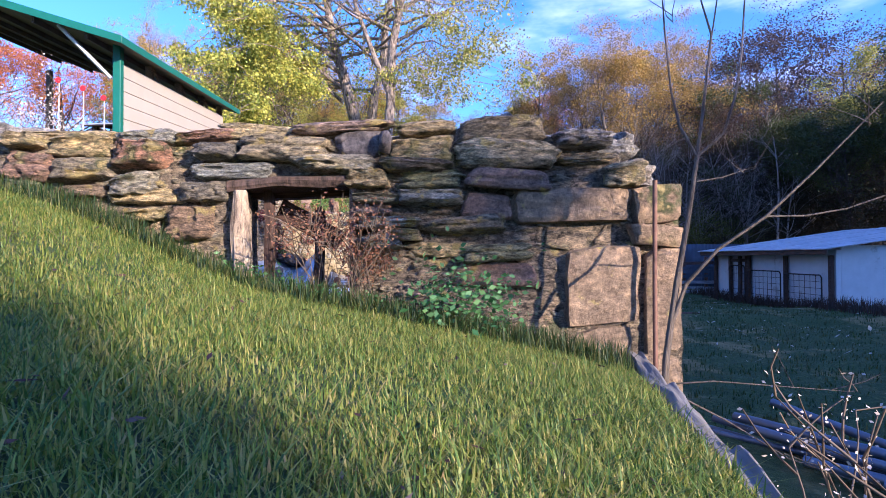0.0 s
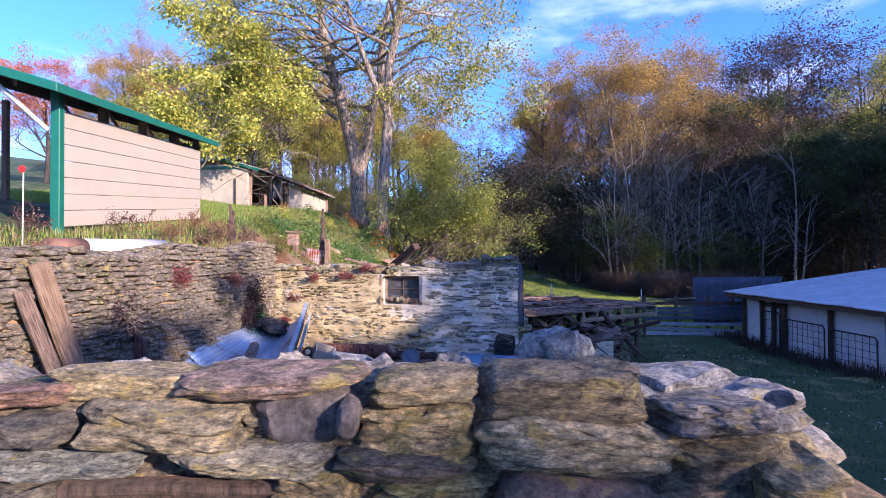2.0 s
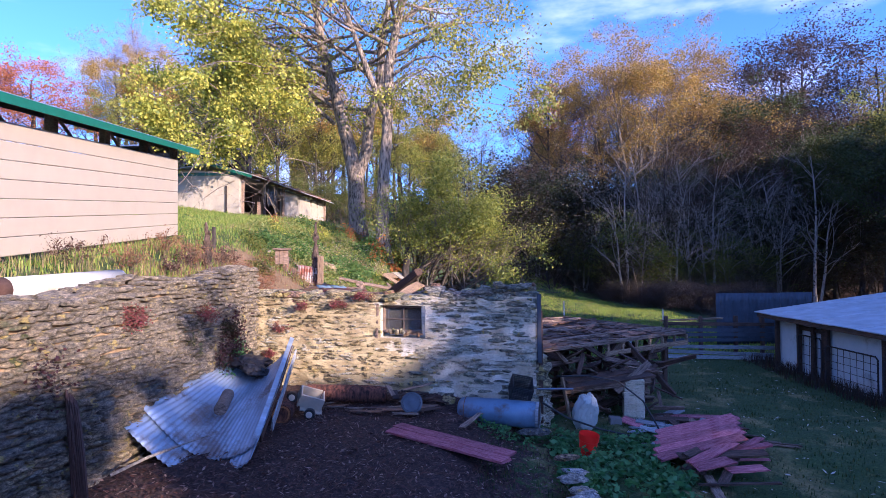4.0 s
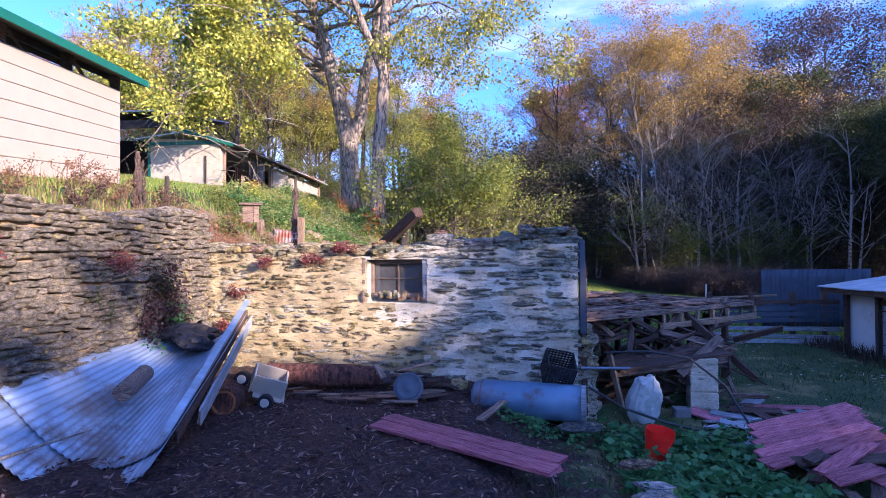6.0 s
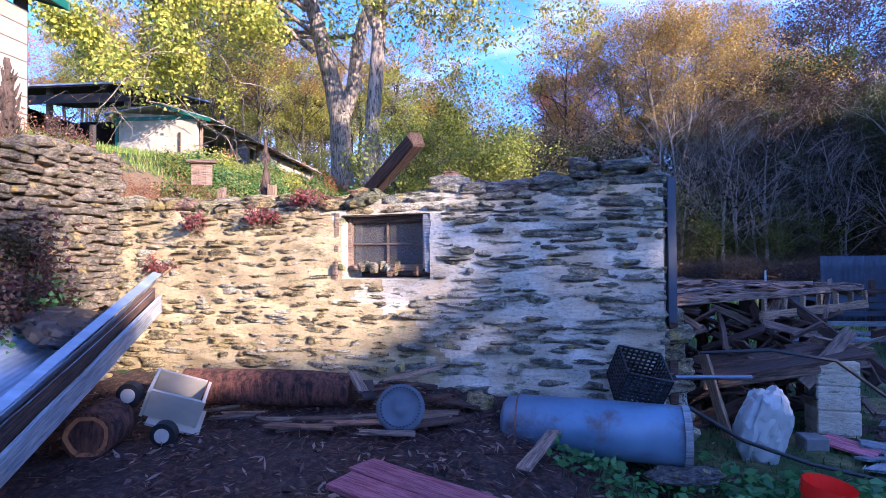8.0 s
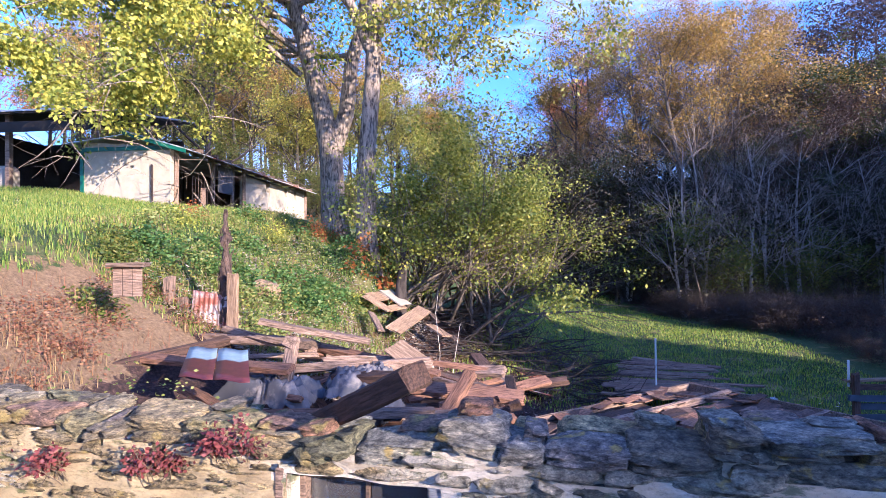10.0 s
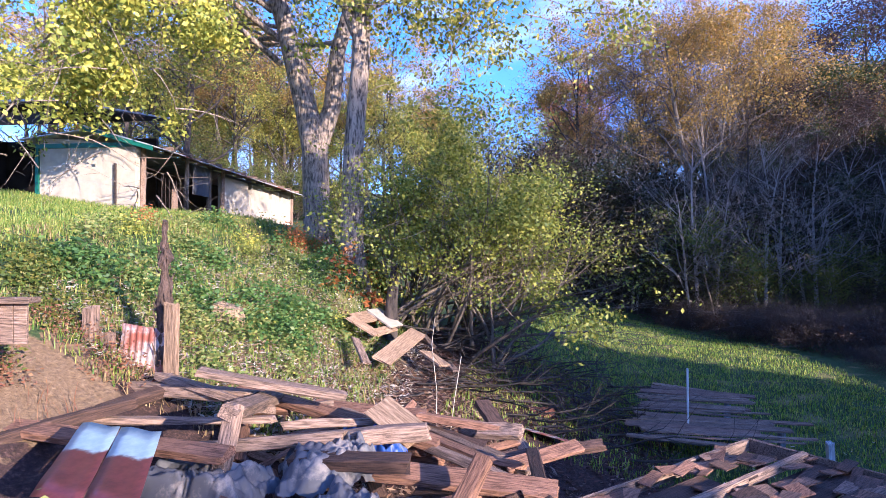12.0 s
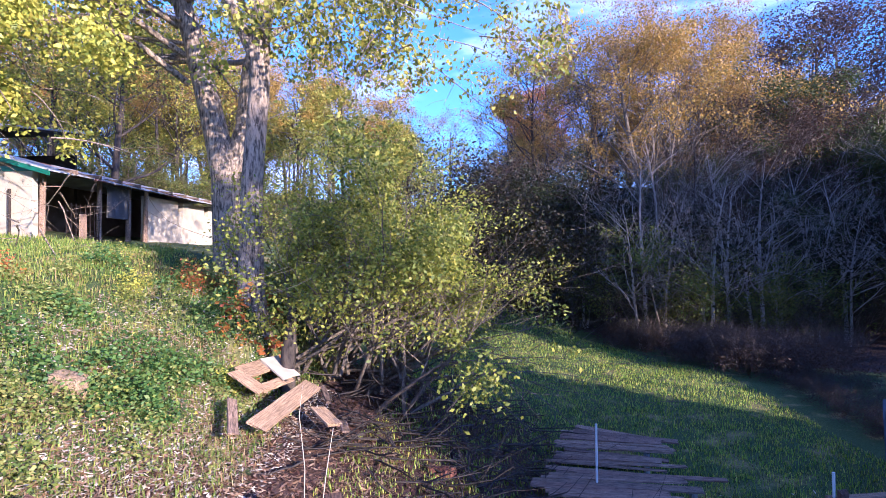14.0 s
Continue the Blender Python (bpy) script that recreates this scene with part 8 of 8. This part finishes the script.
def cloth(name, at, size, seed, label, mat):
    """A crumpled tarpaulin draped over the heap."""
    n = 60
    verts, faces = [], []
    for i in range(n + 1):
        for j in range(n + 1):
            x0, y0 = (i / n - 0.5) * size[0], (j / n - 0.5) * size[1]
            q = Vector((x0 * 3.2 + seed, y0 * 3.2, seed))
            h = 0.05 * noise.noise(q) - 0.11 * abs(noise.noise(q * 2.4)) + 0.07 * abs(noise.noise(q * 5.5)) - 0.04 * abs(noise.noise(q * 12))
            edge = max(abs(i / n - 0.5), abs(j / n - 0.5)) * 2
            h -= 0.22 * max(0, edge - 0.65) / 0.35
            wob = noise.noise_vector(q * 0.8) * 0.14
            verts.append((x0 + wob.x, y0 + wob.y, h))
    for i in range(n):
        for j in range(n):
            k = i * (n + 1) + j
            faces.append((k, k + 1, k + n + 2, k + n + 1))
    ob = new(name, mesh_from(name, verts, faces, (mat,), True))
    ob.matrix_world = pose(*at, 0, 0, seed * 31)
    return tagged(ob, label, "tarpaulin", "tarpaulins")


cloth("tarpaulin", (-2.0, 13.1, 2.60), (0.75, 0.65), 1.0, "crumpled grey-white tarpaulin over the timbers", M_CLOTH)
cloth("tarpaulin", (-1.75, 12.45, 2.44), (0.65, 0.5), 2.0, "crumpled grey-white tarpaulin over the timbers", M_CLOTH)
cloth("tarpaulin", (-2.85, 12.6, 2.56), (0.5, 1.1), 3.0, "crumpled grey-white tarpaulin over the timbers", M_CLOTH)
cloth("tarpaulin", (-1.85, 13.75, 2.52), (0.55, 0.3), 5.0, "bright blue tarpaulin scrap in the heap", M_BLUETARP)
plank((-1.75, 13.75, 2.72), (-1.35, 13.55, 2.5), 0.32, 0.015, M_PALEWOOD, "pale square panel leaning on the heap", name="panel", category="panel", roll=20)
weed_patch("creeper", 40, -3.9, -2.3, 10.7, 11.6, 38, 0.3, 0.035, M_LEAF_G2, "light green creeper along the wall top", None, 14).location.z = 0.55


def collapsed_roof():
    roof = thing("collapsed_roof", (1.85, 12.85, 0.6), "collapsed roof of dark boards, laths and rotten shingles", "roof", rz=38)
    L, W = 4.3, 3.7
    r = random.Random(44)
    z = 1.22

    def slab(name, size, at, mat, rot=(0, 0, 0), jit=0.008, label="", cuts=3):
        bm_ = bmesh.new()
        box(bm_, size, at, rot, bevel=min(size) * 0.12, jitter=jit, cuts=cuts)
        part(name, bm_, mat, roof, label)
    ny = 15
    for k in range(ny):
        y0 = -W / 2 + W * (k + 0.5) / ny
        if k % 5 == 2:
            slab("rafter", (L, 0.07, 0.09), (0, y0, z + 0.03), M_OLDWOOD)
            continue
        segs = 3
        for j in range(segs):
            if (k > ny - 4 and j == 2) or r.random() < 0.06:
                continue
            slab("board", (L / segs * r.uniform(0.9, 1.02), W / ny * 0.95, 0.022), (-L / 2 + L * (j + 0.5) / segs, y0, z - 0.02 + r.uniform(-0.02, 0.03)), r.choice((M_DARKWOOD, M_DARKWOOD, M_SHINGLE)), (r.uniform(-3, 3), r.uniform(-1.5, 1.5), r.uniform(-1.5, 1.5)))
    for k in range(230):
        slab("shingle", (r.uniform(0.14, 0.42), r.uniform(0.08, 0.24), 0.014), (r.uniform(-L / 2, L / 2), r.uniform(-W / 2, W / 2), z + 0.03 + r.uniform(0, 0.03)), r.choice((M_SHINGLE, M_DARKWOOD, M_CHIPWOOD)), (r.uniform(-9, 9), r.uniform(-9, 9), r.uniform(-30, 30)), 0.004, cuts=0)
    slab("fascia", (L, 0.04, 0.14), (0, W / 2, z - 0.02), M_OLDWOOD)
    slab("fascia", (0.04, W, 0.16), (L / 2, 0, z - 0.02), M_OLDWOOD)
    slab("fascia", (L, 0.05, 0.07), (0, -W / 2, z + 0.02), M_OLDWOOD)
    slab("soffit", (L * 0.62, 0.05, 0.09), (L * 0.19, -W / 2 - 0.04, z - 0.20), M_PALEWOOD)
    for k in range(7):
        slab("block", (0.05, 0.05, 0.16), (L * (-0.1 + 0.1 * k), -W / 2 - 0.03, z - 0.1), M_PALEWOOD, cuts=0)
    for x, y in ((-L / 2 + 0.2, -W / 2 + 0.3), (L / 2 - 0.2, -W / 2 + 0.4), (L / 2 - 0.3, W / 2 - 0.3), (-L / 2 + 0.3, W / 2 - 0.2)):
        slab("post", (0.1, 0.1, z + 0.5), (x, y, z / 2 - 0.3), M_DARKWOOD, (0, r.uniform(-3, 3), 0))
    return roof


collapsed_roof()
g = thing("block_pillar", (2.98, 10.5, 0.35), "whitewashed concrete block pillar carrying fallen boards", "pillar", rz=-8)
for k in range(4):
    bm = bmesh.new()
    box(bm, (0.36, 0.3, 0.225), (0.004 * (k % 2), 0, 0.12 + 0.23 * k), bevel=0.012, jitter=0.003)
    part("block", bm, M_LIME, g)
for k in range(11):
    plank((1.35 + 0.23 * k, 12.75 - 0.05 * k, 0.4), (1.37 + 0.23 * k, 12.6 - 0.05 * k, 1.66 + 0.04 * (k % 3)), 0.22, 0.03, M_DARKWOOD, "dark upright board of the fallen lean-to", "lean-to boards", 90, name="board", category="board")
plank((1.75, 10.25, 1.15), (3.35, 10.65, 1.32), 0.34, 0.04, M_DARKWOOD, "dark shelf board under the fallen roof", "fallen boards")
plank((1.75, 10.55, 1.2), (3.45, 11.0, 1.36), 0.34, 0.04, M_DARKWOOD, "dark shelf board under the fallen roof", "fallen boards")
plank((1.7, 10.2, 1.08), (3.3, 10.5, 1.24), 0.07, 0.08, M_OLDWOOD, "grey edge beam under the fallen roof", "fallen boards")
plank((3.15, 11.6, 1.75), (3.75, 10.6, 0.95), 0.05, 0.10, M_DARKWOOD, "broken rafter hanging from the fallen roof", "fallen boards")
for k in range(170):
    a = r.uniform(0, math.pi)
    p = Vector((r.uniform(1.35, 3.7), r.uniform(10.3, 12.6), r.uniform(0.5, 1.6)))
    plank(p, p + Vector((math.cos(a), math.sin(a), r.uniform(-0.5, 0.5))) * r.uniform(0.3, 0.9), r.uniform(0.05, 0.14), 0.025, r.choice((M_DARKWOOD, M_DARKWOOD, M_DARKWOOD, M_OLDWOOD, M_SHINGLE)), "broken board jumbled under the fallen roof", "fallen boards", r.uniform(-60, 60), name="board", category="board")
plank((1.72, 9.75, 0.75), (1.62, 10.0, 1.4), 0.12, 0.03, M_PALEWOOD, "pale board leaning beside the wall end", "fallen boards", roll=80)
me = stone_mesh("sack", 990, 14, M_SACK, 2.3, 0.10, 0.0, 0.10)
me.shade_smooth()
ob = new("sack", me)
ob.matrix_world = pose(1.98, 9.72, 0.86, 12, 8, 20) @ Matrix.Diagonal((0.42, 0.3, 0.62, 1))
tagged(ob, "dirty white sack leaning before the fallen roof", "sack")
g = thing("concrete_block", (2.55, 10.05, 0.5), "small grey concrete block on the ground", "block")
bm = bmesh.new()
box(bm, (0.2, 0.18, 0.19), (0, 0, 0.09), bevel=0.012, jitter=0.003)
part("body", bm, M_CONCRETE, g)
stick("black_hose", [(1.5, 9.75, 1.45), (2.0, 9.6, 1.5), (2.5, 9.6, 1.42), (2.9, 9.55, 1.1), (3.1, 9.4, 0.7), (3.15, 9.2, 0.5)], 0.014, M_RUBBER, "black hose arching over the rubble", "hose", 8, 0.0)
stick("black_hose", [(1.2, 9.15, 1.15), (1.6, 9.2, 0.9), (2.1, 9.25, 0.72), (2.6, 9.3, 0.6), (2.9, 9.25, 0.55)], 0.016, M_RUBBER, "black hose lying over the rubble", "hose", 8, 0.0)
for k in range(46):
    a = r.gauss(0.1, 0.7)
    x0, y0 = r.uniform(2.6, 4.5), r.uniform(8.7, 10.6)
    p = Vector((x0, y0, 0.53 + r.uniform(0, 0.13)))
    plank(p, p + Vector((math.cos(a), math.sin(a), r.uniform(-0.08, 0.08))) * r.uniform(0.3, 0.9), r.uniform(0.08, 0.22), 0.02, r.choice((M_REDBOARD, M_PAINTWOOD, M_DARKWOOD, M_OLDWOOD)), "broken red and grey board in a scattered heap", "scattered boards", r.uniform(-14, 14), name="board", category="board")
for k in range(5):
    plank((2.75 + 0.06 * k, 8.25 + 0.19 * k, 0.62 + 0.03 * k), (4.15 + 0.05 * k, 8.75 + 0.19 * k, 0.80 + 0.02 * k), 0.18, 0.03, M_REDBOARD, "board of a fallen faded red panel", "fallen red panel", 10)
for k in range(15):
    a = r.gauss(0.35, 0.5)
    p = Vector((r.uniform(2.9, 4.1), r.uniform(7.5, 8.7), 0.53 + r.uniform(0, 0.16)))
    plank(p, p + Vector((math.cos(a), math.sin(a), r.uniform(-0.04, 0.12))) * r.uniform(0.5, 1.2), r.uniform(0.08, 0.18), 0.025, r.choice((M_REDBOARD, M_REDBOARD, M_DARKWOOD, M_DARKWOOD, M_PAINTWOOD)), "splintered board of the collapsed red panel", "fallen red panel", r.uniform(-16, 16))
plank((3.1, 6.6, 0.5), (3.3, 7.9, 0.52), 0.12, 0.03, M_OLDWOOD, "grey board lying in the grass")

# rails and sheets between the yard and the shed
for k in range(7):
    z0 = 0.55 + 0.16 * k
    plank((5.45 + r.uniform(-0.1, 0.3), 16.9 + r.uniform(-0.15, 0.2), z0), (8.5, 16.7 + r.uniform(-0.1, 0.1), z0 + r.uniform(-0.06, 0.06)), 0.03, 0.10, r.choice((M_TINDARK, M_PAINTWOOD, M_DARKWOOD, M_TINDARK)), "grey rail of the yard fence", "fence rails")
for x in (5.6, 6.6, 7.6, 8.35):
    plank((x, 17.0, 0.3), (x, 17.0, 1.75), 0.1, 0.1, M_DARKWOOD, "dark post of the yard fence", "fence posts", name="post", category="post")
plank((5.5, 17.1, 1.6), (7.3, 17.2, 1.66), 0.14, 0.04, M_PALEWOOD, "pale top board of the yard fence", "fence rails")
for k in range(3):
    flat_tin("fence_sheet", (8.1 + 1.15 * k, 19.6 + 0.2 * k, 0.5), (0, 0.05, 1.75), (1.12, 0.1, 0), 8, 0.012, M_TINDARK, "dark corrugated sheet standing as a fence")
stick("white_stake", [(5.55, 17.1, 1.5), (5.55, 17.1, 1.95)], 0.02, M_WHITEPLASTIC, "thin white plastic stake in the grass", "stake", 8, 0.0)
stick("white_stake", [(2.85, 18.9, 1.0), (2.85, 18.9, 2.05)], 0.02, M_WHITEPLASTIC, "thin white plastic stake in the grass", "stake", 8, 0.0)

# boards stacked on the meadow's edge
for k in range(24):
    y0 = 18.1 + 0.16 * k
    x0 = 1.7 + 0.055 * k + r.uniform(-0.2, 0.2)
    plank((x0, y0 + 0.1, 1.06 + r.uniform(-0.04, 0.04)), (x0 + r.uniform(2.2, 3.2) - 0.04 * k, y0 - r.uniform(0.0, 0.5), 1.03 + r.uniform(-0.05, 0.05)), r.uniform(0.1, 0.2), 0.03, r.choice((M_OLDWOOD, M_OLDWOOD, M_SHINGLE)), "weathered board of the flat stack on the grass", "board stack", r.uniform(-14, 14))
for x, y in ((4.85, 18.2), (4.4, 18.8), (4.2, 20.5)):
    plank((x, y, 0.4), (x, y, 1.0), 0.1, 0.1, M_PAINTWOOD, "short leg under the board stack", "board stack", name="post", category="post")
stick("hollow_log", [(0.0, 18.9, 1.12), (0.45, 19.05, 1.1)], [0.2, 0.19], M_REDLOG, "short cut log on the leaf litter", "log", 16, 0.05)
flat_tin("rusty_sheet", (-0.3, 17.6, 1.35), (0.75, -0.35, -0.1), (0.15, 0.32, -0.1), 3, 0.01, M_RUSTTIN, "rusty sheet scrap on the leaf litter")
# fallen pallet and door on the bank
g = thing("broken_cabinet", (-2.9, 19.3, 2.5), "broken pale wooden cabinet front lying on the bank", "cabinet")
for p0, p1, w, mat in (((-3.2, 18.95, 2.92), (-2.98, 20.1, 2.90), 0.34, M_PALEWOOD), ((-2.82, 18.75, 2.68), (-2.62, 19.75, 2.66), 0.2, M_PALEWOOD), ((-3.3, 18.85, 2.96), (-2.75, 18.7, 2.66), 0.3, M_PALEWOOD), ((-3.05, 19.85, 3.0), (-2.55, 19.6, 2.70), 0.42, M_WHITE)):
    in_group(g, "panel", p0, p1, w, 0.04, mat, roll=28 if p1[1] > p0[1] + 0.5 else 0)
for p0, p1, w, roll in (((-2.08, 19.35, 2.62), (-2.5, 17.75, 2.36), 0.34, -24), ((-3.02, 18.1, 2.68), (-2.62, 17.2, 2.42), 0.15, -20), ((-1.9, 19.0, 2.3), (-1.5, 18.6, 2.12), 0.3, -10), ((-1.45, 18.9, 2.1), (-1.3, 18.5, 2.05), 0.14, -10), ((-2.0, 19.7, 2.5), (-1.75, 19.2, 2.35), 0.1, 0)):
    plank(p0, p1, w, 0.04, M_PALEWOOD if w > 0.2 else M_OLDWOOD, "loose board of the broken cabinet on the bank", "broken cabinet boards", roll)
ob = new("bank_stone", stone_mesh("bank_stone", 661, 5, M_QUOIN, 4, 0.12, 0.03, 0.15))
ob.matrix_world = pose(-4.65, 16.72, gz(-4.65, 16.72) + 0.12, 4, 8, 20) @ Matrix.Diagonal((0.5, 0.34, 0.3, 1))
tagged(ob, "pale weathered stone half sunk in the bank", "stone")
stick("stump", [(-2.75, 19.9, 2.4), (-2.7, 19.9, 3.2), (-2.6, 19.9, 3.95)], [0.16, 0.13, 0.08], M_BARK2, "dark leaning dead stump", "stump", 10, 0.15)
stick("young_stem", [(-1.5, 16.8, 1.4), (-1.48, 16.8, 2.1), (-1.55, 16.8, 2.8), (-1.5, 16.8, 3.2)], [0.007, 0.006, 0.005, 0.002], M_PALE, "thin pale bare stem", "stem", 5, 0.0)
stick("young_stem", [(-1.3, 16.9, 1.4), (-1.22, 16.9, 2.0), (-1.12, 16.9, 2.6)], [0.008, 0.007, 0.005], M_PALE, "thin pale bare stem", "stem", 5, 0.0)
# brush pile, branch by branch
brush = thing("brush_pile", (0.0, 21.0, 1.2), "heap of dead grey branches below the bank", "brush")
rb = random.Random(8)
for k in range(190):
    a = rb.uniform(0, 2 * math.pi)
    p = Vector((rb.uniform(-2.0, 2.2), rb.uniform(17.6, 23.0), 0))
    p.z = gz(p.x, p.y) + rb.uniform(0.03, 0.12 + 0.4 * float(sst(18.5, 21.0, p.y)))
    segs, tips = [], []
    grow(rb, p, (math.cos(a), math.sin(a), rb.uniform(-0.1, 0.25)), rb.uniform(0.7, 1.5), 0.02, 1, segs, tips, 0.02, 0.4, 0.6)
    me = limbs_mesh("branch", segs, M_BARK2)
    me.transform(Matrix.Translation((0.0, -21.0, -1.2)))
    part_mesh("branch", me, brush)
# sheets stacked just behind the front wall
for x in (-2.15, -1.2):
    plank((x, 2.15, 1.17), (x, 3.75, 1.17), 0.12, 0.2, M_DARKWOOD, "dark timber carrying stacked sheets", "sheet bearers", name="bearer", category="timber")
flat_tin("corrugated_sheet", (-2.5, 2.2, 1.30), (0, 1.5, 0.02), (1.5, 0.04, 0.0), 18, 0.012, M_TINSHEET, "blue-grey corrugated sheet stacked behind the wall")
flat_tin("corrugated_sheet", (-2.4, 2.5, 1.345), (0, 1.4, 0.03), (1.55, -0.05, 0.02), 18, 0.012, M_TINSHEET, "blue-grey corrugated sheet stacked behind the wall")
